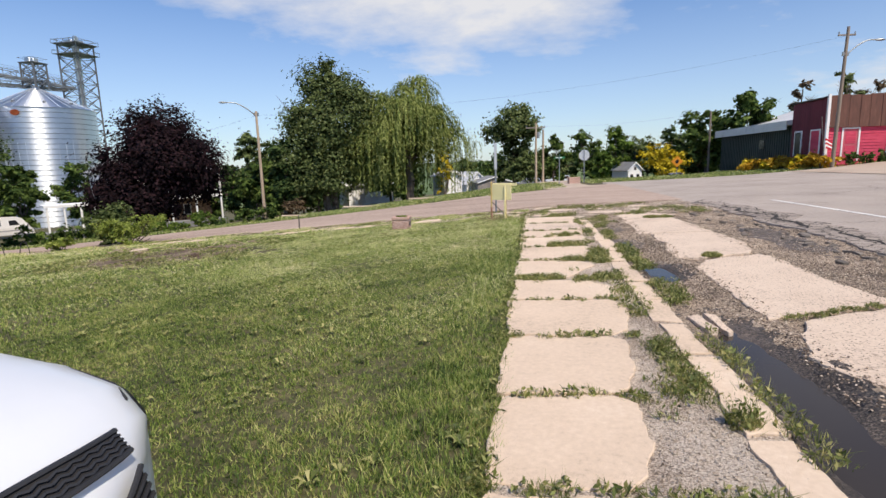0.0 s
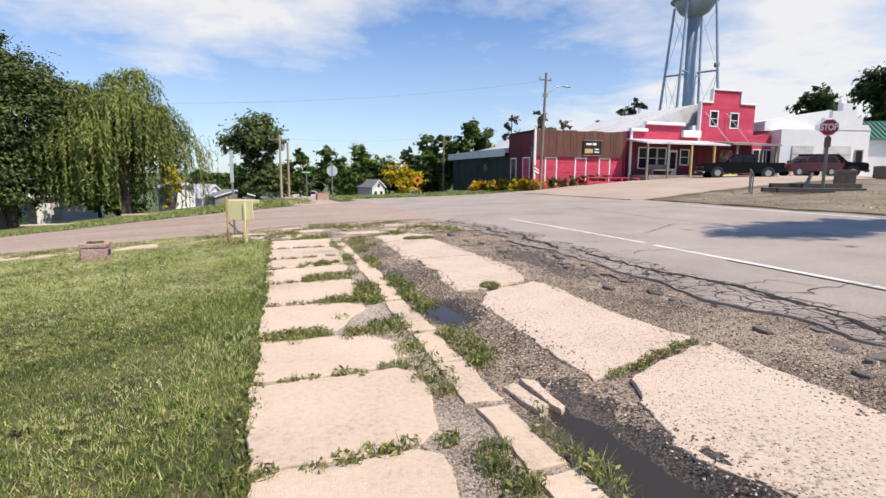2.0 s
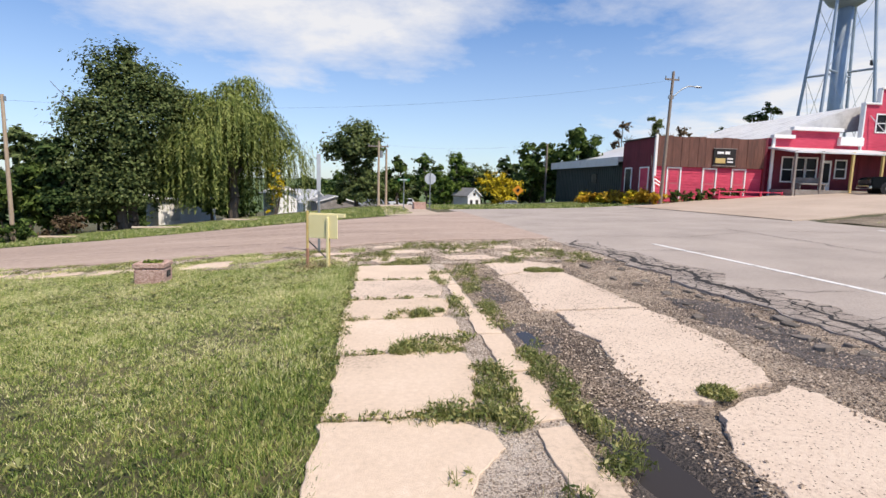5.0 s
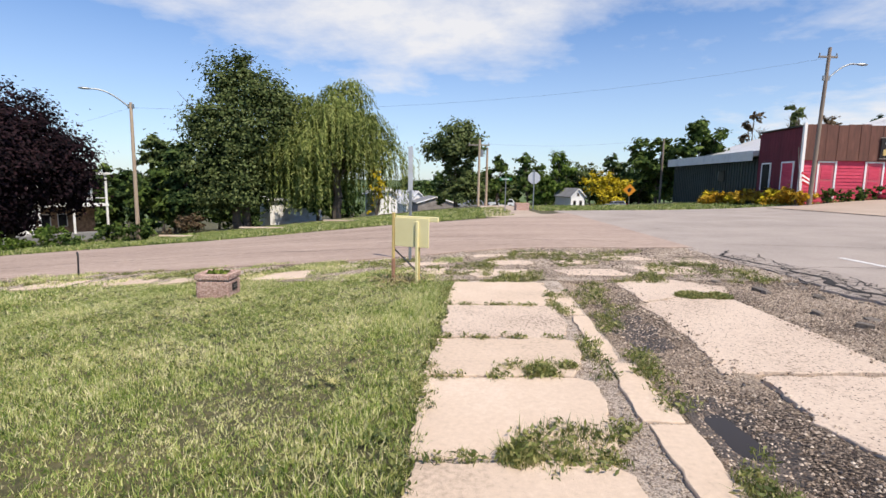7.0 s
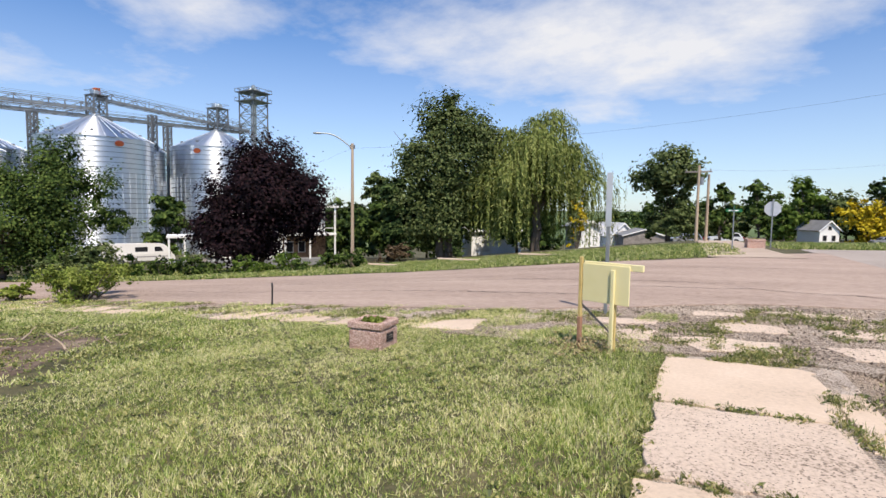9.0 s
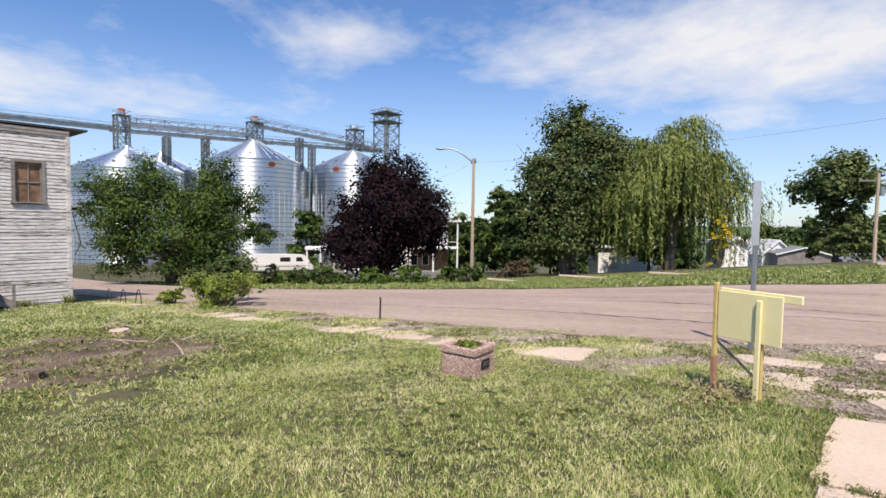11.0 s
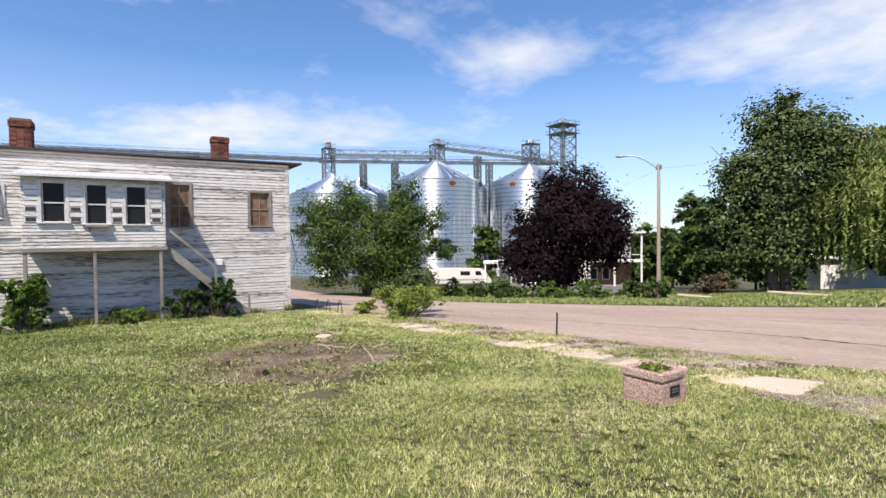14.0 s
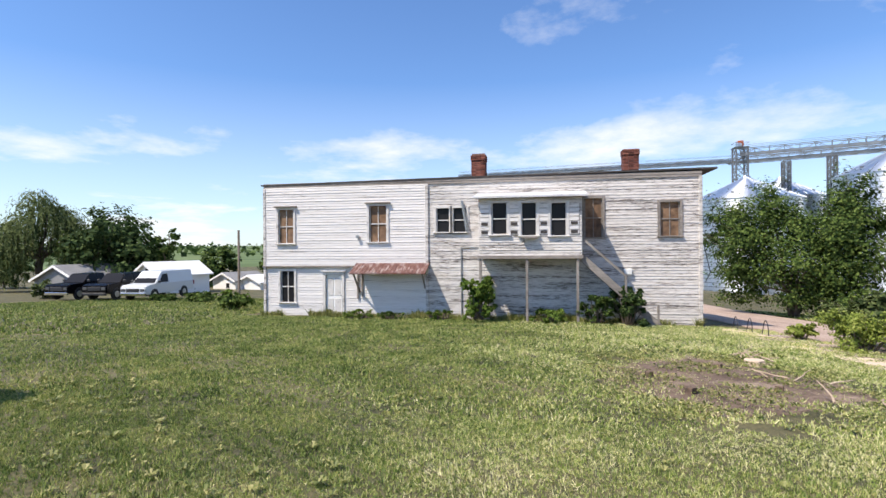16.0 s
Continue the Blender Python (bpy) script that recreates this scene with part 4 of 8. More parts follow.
sash_window(old, *HOLES[0], x=0.05, pane=M_BROWNBOARD, hood=True, frame_mat=M_TRIM)
sash_window(old, *HOLES[1], x=0.05, pane=M_BROWNBOARD, hood=True, broken=3)
sash_window(old, *HOLES[2], pane=M_PANE, broken=4)
sash_window(old, 4.6, 5.18, 2.26 + OZ, 3.26 + OZ, bars=0)
sash_window(old, 5.3, 5.88, 2.26 + OZ, 3.26 + OZ, bars=0)
sash_window(old, *HOLES[6], pane=M_BROWNBOARD, broken=6, frame_mat=M_GREYWOOD)
sash_window(old, *HOLES[5], pane=M_BROWNBOARD, bars=1, frame_mat=M_GREYWOOD)
d = part("door", soft(boxes((-0.06, -0.02, -0.37, 0.38, -1.36 + OZ, 0.44 + OZ)), 0.005), M_WHITE, old, "closed white panel door")
part("door_frame", soft(boxes((-0.04, 0.07, -0.49, -0.37, -1.38 + OZ, 0.58 + OZ), (-0.04, 0.07, 0.38, 0.5, -1.38 + OZ, 0.58 + OZ), (-0.04, 0.075, -0.37, 0.38, 0.44 + OZ, 0.58 + OZ), (-0.04, 0.14, -0.55, 0.56, 0.58 + OZ, 0.64 + OZ)), 0.006), M_TRIM, d)
pn = boxes()
for ya, yb in ((-0.3, -0.03), (0.04, 0.31)):
    for za, zb in ((-1.2, -0.6), (-0.45, 0.3)):
        box(pn, -0.021, -0.008, ya, yb, za + OZ, zb + OZ)
part("door_panel", soft(pn, 0.006), M_TRIM, d)
part("door_handle", tubes(((-0.02, 0.32, -0.45 + OZ), (0.04, 0.32, -0.45 + OZ), 0.025)), M_GALV, d)
# rusty awning between door and bay
aw = part("awning", prisms([(0.02, 0.98 + OZ), (0.95, 0.58 + OZ), (0.95, 0.53 + OZ), (0.02, 0.91 + OZ)], "y", 1.05, 4.3), M_RUST, old, "sagging rusty tin awning")
bm = bmesh.new()
for i in range(21):
    yy = 1.09 + i * 0.155
    beam(bm, (0.03, yy, 0.99 + OZ), (0.96, yy, 0.59 + OZ), 0.03, 0.02)
part("rib", bm, M_RUST, aw)
for e_ in (((0.02, 1.2, -0.3 + OZ), (0.85, 1.2, 0.56 + OZ)), ((0.06, 1.12, -0.6 + OZ), (0.06, 1.12, 0.88 + OZ)), ((0.06, 1.32, -0.5 + OZ), (0.06, 1.32, 0.88 + OZ)), ((0.02, 4.1, -0.1 + OZ), (0.85, 4.15, 0.56 + OZ))):
    part("bracket", beams([e_], 0.06), M_GREYWOOD, aw)
# closed bay on posts
BH = [(7.05, 7.66, 2.1 + OZ, 3.32 + OZ), (8.19, 8.78, 2.06 + OZ, 3.3 + OZ), (9.3, 9.9, 2.04 + OZ, 3.28 + OZ)]
bay = part("bay", siding(6.55, 10.45, 1.28 + OZ, 3.5 + OZ, BH, x=1.3, course=0.105), M_OLDSIDING, old, "enclosed upper porch on thin posts")
part("bay_side", siding(0.0, 1.3, 1.28 + OZ, 3.5 + OZ, [], x=6.55, axis="x", sgn=-1), M_SIDING, bay)
part("bay_side", siding(0.0, 1.3, 1.28 + OZ, 3.5 + OZ, [(0.25, 1.05, 1.4 + OZ, 3.3 + OZ)], x=10.45, axis="x"), M_SIDING, bay)
part("floor", boxes((0.0, 1.36, 6.5, 10.5, 1.16 + OZ, 1.28 + OZ)), M_GREYWOOD, bay)
# near-black filling painted as the shade inside the bay
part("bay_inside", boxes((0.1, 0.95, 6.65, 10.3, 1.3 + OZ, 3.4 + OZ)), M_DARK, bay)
br = part("bay_roof", prisms([(-0.02, 3.86 + OZ), (1.62, 3.56 + OZ), (1.62, 3.50 + OZ), (-0.02, 3.74 + OZ)], "y", 6.35, 10.68), M_TIN, bay, "pale tin roof of the bay")
bm = bmesh.new()
for i in range(29):
    beam(bm, (0.0, 6.4 + i * 0.15, 3.865 + OZ), (1.63, 6.4 + i * 0.15, 3.565 + OZ), 0.025, 0.02)
part("rib", bm, M_TIN, br)
for h in BH:
    sash_window(bay, *h, x=1.3, bars=0)
for yy in (6.78, 7.92, 9.05, 10.18):
    q = boxes()
    for j in range(7):
        box(q, 1.315, 1.345, yy - 0.17, yy + 0.17, 2.1 + OZ + j * 0.17, 2.1 + OZ + j * 0.17 + 0.13)
    part("louvre_panel", q, M_SIDING, bay)
    for zz_ in (2.45, 2.12):
        part("dark_louvre", boxes((1.318, 1.35, yy - 0.13, yy + 0.13, zz_ + OZ, zz_ + 0.115 + OZ)), M_ROOFDARK, bay)
for yy in (6.6, 8.4, 10.3):
    part("post", soft(boxes((1.22, 1.32, yy - 0.05, yy + 0.05, -1.55 + OZ, 1.16 + OZ)), 0.008), M_GREYWOOD, bay)
part("window_box", soft(boxes((1.36, 1.52, 8.2, 8.8, 1.93 + OZ, 2.0 + OZ), (1.36, 1.46, 8.25, 8.32, 1.8 + OZ, 1.93 + OZ)), 0.01), M_GREYWOOD, bay)
# outside stair down to the north
st = part("stair", beams([((1.15, 10.45, 1.22 + OZ), (1.15, 13.25, -1.4 + OZ)), ((0.35, 10.45, 1.22 + OZ), (0.35, 13.25, -1.4 + OZ))], 0.05, 0.26), M_GREYWOOD, old, "leaning grey wooden outside stair")
for i in range(13):
    f = (i + 0.5) / 13
    part("tread", boxes((0.36, 1.14, 10.45 + 2.8 * f - 0.12, 10.45 + 2.8 * f + 0.12, 1.26 + OZ - 2.62 * f - 0.02, 1.26 + OZ - 2.62 * f + 0.02)), M_GREYWOOD, st)
part("rail", beams([((1.18, 10.45, 1.95 + OZ), (1.18, 12.1, 0.45 + OZ))], 0.05, 0.09), M_GREYWOOD, st)
for e_ in (((1.18, 12.05, 0.5 + OZ), (1.18, 12.05, -0.25 + OZ)), ((1.18, 13.2, -0.6 + OZ), (1.18, 13.2, -1.45 + OZ))):
    part("baluster", beams([e_], 0.07), M_GREYWOOD, st)
# pipes, meter box
part("vent_pipe", tubes(((0.12, 5.72, 3.55 + OZ), (0.12, 5.9, 2.35 + OZ), 0.055), ((0.12, 5.9, 2.35 + OZ), (-0.05, 5.9, 2.3 + OZ), 0.055)), M_GALV, old, "rusty stove pipe on the wall")
part("conduit", tubes(((0.05, 5.66, 1.6 + OZ), (0.05, 5.66, -1.4 + OZ), 0.022), ((0.05, 5.66, 1.6 + OZ), (0.05, 6.5, 1.62 + OZ), 0.022)), M_GALV, old)
part("meter_box", soft(boxes((0.03, 0.14, 12.15, 12.45, 0.5 + OZ, 0.72 + OZ)), 0.01), M_WHITE, old)
part("vent_cap", tubes(((0.05, 1.15, 2.1 + OZ), (0.2, 1.15, 2.1 + OZ), 0.07)), M_GALV, old)
part("cable", tubes(((0.05, YR + 0.04, 1.7 + OZ), (0.15, YR + 0.25, 0.6 + OZ), 0.015), ((0.15, YR + 0.25, 0.6 + OZ), (0.05, YR + 0.1, 0.2 + OZ), 0.015)), M_BLACKPLASTIC, old)


def chimney(x, y, z0, z1, w=0.62):
    c = thing("chimney", (x, y, z0), "weathered red brick chimney on the old roof", "chimney", "roof chimneys")
    part("core", boxes((-w / 2 + 0.02, w / 2 - 0.02, -w / 2 + 0.02, w / 2 - 0.02, -0.4, z1 - z0 - 0.01)), M_MORTAR, c)
    bh, bl = 0.066, 0.2
    rows = int((z1 - z0 + 0.3) / (bh + 0.01))
    brick = part("brick", soft(boxes((-0.05, 0.05, -bl / 2, bl / 2, 0, bh)), 0.005), M_BRICK, c)
    first = True
    for r in range(rows):
        z = -0.3 + r * (bh + 0.01)
        out = 0.03 if r > rows - 4 else 0.003 * (r % 2)
        off = 0.0
        for side_ in range(4):
            for k in range(3):
                t = -w / 2 + 0.1 + off * 0.5 + k * (bl + 0.01)
                px, py = {0: (w / 2 - 0.05 + out, t), 1: (-w / 2 + 0.05 - out, t), 2: (t, w / 2 - 0.05 + out), 3: (t, -w / 2 + 0.05 - out)}[side_]
                m = Matrix.Translation((px, py, z)) @ Matrix.Rotation(0 if side_ < 2 else math.pi / 2, 4, "Z")
                if first:
                    brick.matrix_basis, first = m, False
                    continue
                b = new("brick", brick.data)
                b.parent, b.matrix_basis = c, m
    return c


chimney(-23.3, 6.26, 4.6, 5.74)
chimney(-23.3, 12.66, 4.6, 5.68)

# ---- trees and plants ----


def leaf_mesh(pts, size, seed, long=1.6, up=0.35, hang=0.0, out=None, spread=0.75):
    """Many small leaf shapes, one at each point; with out given they face away from those centres, as a crown's leaves do."""
    g = np.random.default_rng(seed)
    n = len(pts)
    a = g.normal(size=(n, 3))
    if out is not None:
        nn = pts - out
        nn /= np.linalg.norm(nn, axis=1)[:, None] + 1e-9
        nn = nn + np.array((0, 0, 0.45)) + spread * g.normal(size=(n, 3)) * 0.6
        nn /= np.linalg.norm(nn, axis=1)[:, None] + 1e-9
        a[:, 2] -= hang
        a -= (a * nn).sum(1)[:, None] * nn
        a /= np.linalg.norm(a, axis=1)[:, None] + 1e-9
        b = np.cross(nn, a)
    else:
        a[:, 2] = a[:, 2] * (1 - up) + (-hang)
        a /= np.linalg.norm(a, axis=1)[:, None] + 1e-9
        b = np.cross(a, g.normal(size=(n, 3)))
        b /= np.linalg.norm(b, axis=1)[:, None] + 1e-9
    s = size * g.uniform(0.6, 1.35, (n, 1))
    v = np.stack([pts - a * s * long / 2, pts + b * s / 2, pts + a * s * long / 2, pts - b * s / 2], 1).reshape(-1, 3)
    f = np.arange(4 * n).reshape(-1, 4)
    return v.tolist(), [], f.tolist()


def blob_points(blobs, n, seed, gap=0.0, shell=0.55, per=38):
    """Leaf points gathered in sprays over the limbs' blobs, and the centre that each spray grows from."""
    g = np.random.default_rng(seed)
    k = max(30, n // per)
    vol = np.array([b[3] * b[4] * b[5] for b in blobs]) ** 0.7
    bl = np.array(blobs)[g.choice(len(blobs), k, p=vol / vol.sum())]
    d = g.normal(size=(k, 3))
    d /= np.linalg.norm(d, axis=1)[:, None]
    r = (shell + (1 - shell) * g.random((k, 1)) ** 0.5) * (1 + 0.13 * g.normal(size=(k, 1)))
    c = bl[:, :3] + d * r * bl[:, 3:]
    rad = bl[:, 3:].mean(1, keepdims=True)
    if gap:
        keep = np.array([noise.noise(Vector(q) * 0.75) > gap - 0.5 for q in c.tolist()])
        c, d, rad, bl = c[keep], d[keep], rad[keep], bl[keep]
    pick = g.integers(0, len(c), n)
    sp = rad[pick] * g.uniform(0.10, 0.26, (len(c), 1))[pick]
    along = g.normal(size=(n, 1))
    p = c[pick] + g.normal(size=(n, 3)) * sp * np.array((1, 1, 0.6)) + d[pick] * along * sp * 0.9
    heart = c[pick] * 0.55 + bl[pick, :3] * 0.45 - np.array((0, 0, 0.2)) * rad[pick]
    return p, heart


def bent_limb(bm, p0, p1, r0, r1, g, k=4, n=6):
    p0, p1 = Vector(p0), Vector(p1)
    L = (p1 - p0).length
    prev, pr = p0, r0
    for i in range(1, k + 1):
        f = i / k
        q = p0.lerp(p1, f) + Vector((g.uniform(-1, 1), g.uniform(-1, 1), g.uniform(-0.4, 0.6))) * L * 0.05 * (1 if i < k else 0)
        r = r0 + (r1 - r0) * f
        tube(bm, prev, q, pr, r, n, cap=(i == k))
        prev, pr = q, r


def tree(name, x, y, height, blobs, leaf, n, size, label, trunk=0.3, seed=1, gap=0.0, category="tree", group="", stems=1, shell=0.55, long=1.6, zo=None, up=0.35, twigs=0):
    """blobs: (dx, dy, z, rx, ry, rz) above the base."""
    z0 = gz(x, y) if zo is None else zo
    t = thing(name, (x, y, z0), label, category, group)
    g = random.Random(seed)
    bm = bmesh.new()
    low = min(b[2] - b[5] for b in blobs)
    for s in range(stems):
        ox, oy = (0, 0) if stems == 1 else (g.uniform(-0.5, 0.5), g.uniform(-0.5, 0.5))
        fork = Vector((ox * 1.5, oy * 1.5, max(0.6, low + 0.3 * (height - low) * 0.5)))
        bent_limb(bm, (ox, oy, -0.3), fork, trunk, trunk * 0.7, g, 4, 8)
        for b in blobs[s::stems]:
            bent_limb(bm, fork, (b[0], b[1], b[2]), trunk * 0.5, trunk * 0.1, g, 4, 5)
            for j in range(3):
                e = Vector((b[0] + g.uniform(-1, 1) * b[3] * 0.75, b[1] + g.uniform(-1, 1) * b[4] * 0.75, b[2] + g.uniform(-0.5, 1) * b[5] * 0.75))
                bent_limb(bm, (b[0] * 0.7 + fork.x * 0.3, b[1] * 0.7 + fork.y * 0.3, b[2] * 0.7 + fork.z * 0.3), e, trunk * 0.18, trunk * 0.04, g, 3, 4)
    for j in range(twigs):
        b = g.choice(blobs)
        e = Vector((b[0] + g.uniform(-1, 1) * b[3], b[1] + g.uniform(-1, 1) * b[4], b[2] + b[5] * g.uniform(0.4, 1.25)))
        bent_limb(bm, (b[0], b[1], b[2]), e, trunk * 0.12, trunk * 0.03, g, 3, 4)
    part("trunk", bm, M_BARK, t)
    if n:
        p, heart = blob_points(blobs, n, seed, gap, shell)
        part("crown", leaf_mesh(p, size, seed, long, up, out=heart), leaf, t)
    return t


def crown(w, h, k, seed, low=0.25, peak=0.0):
    """k overlapping blobs for a crown w wide and h high from the ground."""
    g = random.Random(seed)
    out = []
    for i in range(k):
        f = (i + 0.5) / k
        z = h * (low + (0.93 - low) * f)
        env = math.sin(math.pi * min(0.98, 0.18 + 0.72 * f)) ** 0.7 * (1 - peak * f)
        a = i * 2.4 + g.uniform(-0.5, 0.5)
        r = w * 0.5 * env * g.uniform(0.35, 0.62)
        s = w * g.uniform(0.17, 0.25) * (0.75 + 0.25 * env)
        out.append((r * math.cos(a), r * math.sin(a), z, s, s, s * g.uniform(0.7, 0.95)))
    return out


def willow(x, y, h, w, seed, label, n_strand=900, zo=None, leaf=L_WILLOW):
    z0 = gz(x, y) if zo is None else zo
    t = thing("willow_tree", (x, y, z0), label, "tree")
    g = random.Random(seed)
    rg = np.random.default_rng(seed)
    bm = bmesh.new()
    bent_limb(bm, (0, 0, -0.3), (0.2, 0.1, h * 0.35), 0.5, 0.38, g, 4, 8)
    heads = []
    for i in range(16):
        a = i * 2.4 + g.uniform(-0.4, 0.4)
        f = g.uniform(0.25, 0.95)
        rr = w * 0.5 * 0.72 * f
        zz_ = h * (0.9 - 0.42 * f ** 2) * g.uniform(0.86, 1.06)
        heads.append((rr * math.cos(a), rr * math.sin(a), zz_))
        bent_limb(bm, (0.2, 0.1, h * 0.33), heads[-1], 0.2, 0.04, g, 4, 5)
    heads += [(0, 0, h * 0.93), (w * 0.08, 0.4, h * 0.98), (-w * 0.2, -0.4, h * 0.86)]
    part("trunk", bm, M_BARK, t)
    pts, hearts = [], []
    for i in range(n_strand):
        hx, hy, hz = heads[i % len(heads)]
        a = g.uniform(0, math.tau)
        sp = w * 0.06 * math.sqrt(g.random())
        c, s_ = math.cos(a), math.sin(a)
        pz = hz + g.uniform(-0.5, 0.5)
        rad = math.hypot(hx, hy)
        reach = w * g.uniform(0.05, 0.15)
        bx, by = c + 0.8 * hx / (w * 0.5), s_ + 0.8 * hy / (w * 0.5)
        ln = min(pz - 0.5, h * g.uniform(0.12, 0.55) * (0.55 + rad / (w * 0.5)))
        m = max(6, int(ln / 0.17))
        sw = g.uniform(-0.25, 0.25)
        for j in range(m):
            f = j / m
            o = sp + reach * math.sin(min(1, f * 2.2) * 1.45)
            pts.append((hx + bx * o + sw * f * f + g.uniform(-0.08, 0.08), hy + by * o + g.uniform(-0.08, 0.08), pz + 0.5 * math.sin(min(1, f * 4) * 3.0) - ln * f ** 1.25))
            hearts.append((hx, hy, pts[-1][2] - 0.6))
    part("crown", leaf_mesh(np.array(pts), 0.12, seed, 3.4, 0.2, hang=2.2, out=np.array(hearts), spread=0.7), leaf, t)
    return t


def bush(name, x, y, w, h, leaf, n, size, label, seed=1, category="bush", group="", zo=None, depth=None, k=9, ss=(0.13, 0.33)):
    z0 = gz(x, y) if zo is None else zo
    d = depth or w
    t = thing(name, (x, y, z0), label, category, group)
    g = random.Random(seed)
    bl = []
    for i in range(k):
        a, f = i * 2.4, g.uniform(0.1, 0.8 if k < 12 else 1.0)
        s = g.uniform(*ss)
        bl.append((w / 2 * f * math.cos(a), d / 2 * f * math.sin(a), h * g.uniform(0.15, 0.85), w * s, d * s, h * s * 1.1))
    bm = bmesh.new()
    for b in bl:
        bent_limb(bm, (b[0] * 0.2, b[1] * 0.2, -0.1), (b[0], b[1], b[2] + b[5] * 0.6), 0.025 * max(1, h * 0.5), 0.008, g, 3, 4)
    part("stem", bm, M_BARK, t)
    p, heart = blob_points(bl, n, seed, 0, 0.5)
    p[:, 2] = np.abs(p[:, 2]) + 0.02
    part("foliage", leaf_mesh(p, size, seed, 1.7, 0.3, out=heart, spread=1.1), leaf, t)
    return t


# across the side street
purple = tree("purple_maple", -32.3, 41.1, 10.2, [(0.0, 0.0, 6.27, 3.38, 3.38, 3.34), (-1.91, -1.77, 4.39, 2.64, 2.64, 2.5), (1.69, 1.47, 5.8, 2.58, 2.58, 2.72), (0.51, 0.66, 9.42, 1.91, 1.91, 1.97), (1.32, -1.17, 7.21, 2.43, 2.43, 2.27), (-1.32, 1.17, 7.84, 2.13, 2.13, 1.97), (-1.17, -2.06, 2.81, 2.5, 2.5, 1.67), (-0.3, -0.44, 2.65, 2.13, 1.98, 1.82), (2.72, 2.5, 7.21, 1.4, 1.4, 1.44), (-2.5, -2.35, 5.96, 1.4, 1.4, 1.51), (-0.88, -0.73, 9.27, 1.47, 1.47, 1.51), (2.64, 2.35, 4.39, 1.47, 1.47, 1.67), (-2.94, -2.79, 3.45, 1.47, 1.47, 1.51)],
              L_PURPLE, 58000, 0.165, "dense dark purple maple standing before a house", 0.3, 4, shell=0.5, gap=0.08)
tree("young_tree", -41.6, 27.2, 10.6, [(-2.4, -2.6, 5.0, 2.4, 2.2, 2.6), (2.0, 2.2, 4.6, 2.6, 2.6, 2.4), (0, 0, 4.0, 3.0, 3.0, 2.4), (-3.8, -3.6, 7.4, 1.4, 1.4, 1.5), (-1.3, -1.2, 8.6, 1.4, 1.4, 1.9), (2.0, 2.2, 8.6, 1.3, 1.3, 1.7), (3.8, 3.8, 6.2, 1.5, 1.5, 1.5), (4.4, 4.6, 4.4, 1.2, 1.2, 1.2), (-2.8, -2.9, 2.5, 2.0, 2.0, 1.8), (1.8, 1.9, 2.1, 2.2, 2.0, 1.6), (0.4, 0.4, 1.8, 2.2, 2.0, 1.5), (-4.9, -4.6, 6.0, 0.9, 0.9, 0.9), (-0.3, -0.2, 7.0, 1.3, 1.3, 1.3), (-2.2, -2.2, 6.6, 2.8, 2.8, 2.4), (1.6, 1.8, 6.6, 2.8, 2.8, 2.3)],
     L_GREEN, 56000, 0.13, "leafy multi-stemmed green tree by the street", 0.2, 7, gap=0.36, stems=3, shell=0.3, twigs=60)
tree("cottonwood_tree", -21.9, 55.4, 16.4, [(0, 0, 10, 3.6, 3.6, 3.8), (-1.8, -1.6, 6.4, 3.2, 3.2, 3.2), (2.0, 2.0, 7.6, 3.2, 3.2, 3.6), (-0.8, -0.9, 13.2, 2.0, 2.0, 2.6), (1.6, 1.6, 12.4, 2.4, 2.4, 2.6), (3.0, 3.1, 11.2, 1.9, 1.9, 2.2), (-2.6, -2.6, 9.8, 1.7, 1.7, 2.0), (-0.4, -0.5, 4.0, 2.7, 2.6, 2.4), (-2.2, -2.2, 3.6, 1.9, 1.9, 2.2), (1.6, 1.6, 4.0, 1.5, 1.5, 2.0), (0.2, 0.2, 15, 1.2, 1.2, 1.4)],
     L_OLIVE, 52000, 0.19, "tall dark green cottonwood with silvery leaves", 0.45, 12, gap=0.2, stems=2, shell=0.2, twigs=12)
willow(-14.2, 59.6, 13.4, 13.8, 3, "broad weeping willow hanging to the ground", 2300)
tree("poplar_tree", -26.2, 52.0, 10.5, crown(4.2, 8.6, 9, 5, 0.12, 0.4), L_DEEP, 8000, 0.26, "slim green tree beside the cottonwood", 0.2, 15, gap=0.15)
tree("elm_tree", -41.7, 74, 13.2, crown(7.2, 13, 10, 6, 0.2), L_OLIVE, 9000, 0.36, "greyish green tree behind the street", 0.25, 16, gap=0.25, shell=0.3)
for i, (x, y, h, w, lf) in enumerate(((-33, 62, 7.5, 8, L_GREEN), (-64, 56, 9.6, 6, L_GREEN), (-53.5, 80, 10.2, 8, L_GREEN), (-48.5, 79, 9.2, 7, L_DEEP), (-30, 70, 9, 8, L_DEEP), (-37, 80, 8, 9, L_GREEN), (-48, 88, 9, 10, L_DEEP), (-58, 82, 9, 9, L_GREEN), (-26, 78, 10, 10, L_DEEP), (-64, 66, 9.5, 8, L_GREEN), (-20, 72, 9, 9, L_GREEN))):
    tree("yard_tree", x, y, h, crown(w, h, 8, 30 + i, 0.15), lf, 5500, 0.36, "rounded green yard tree in the hollow", 0.22, 40 + i, group="yard trees", shell=0.4)
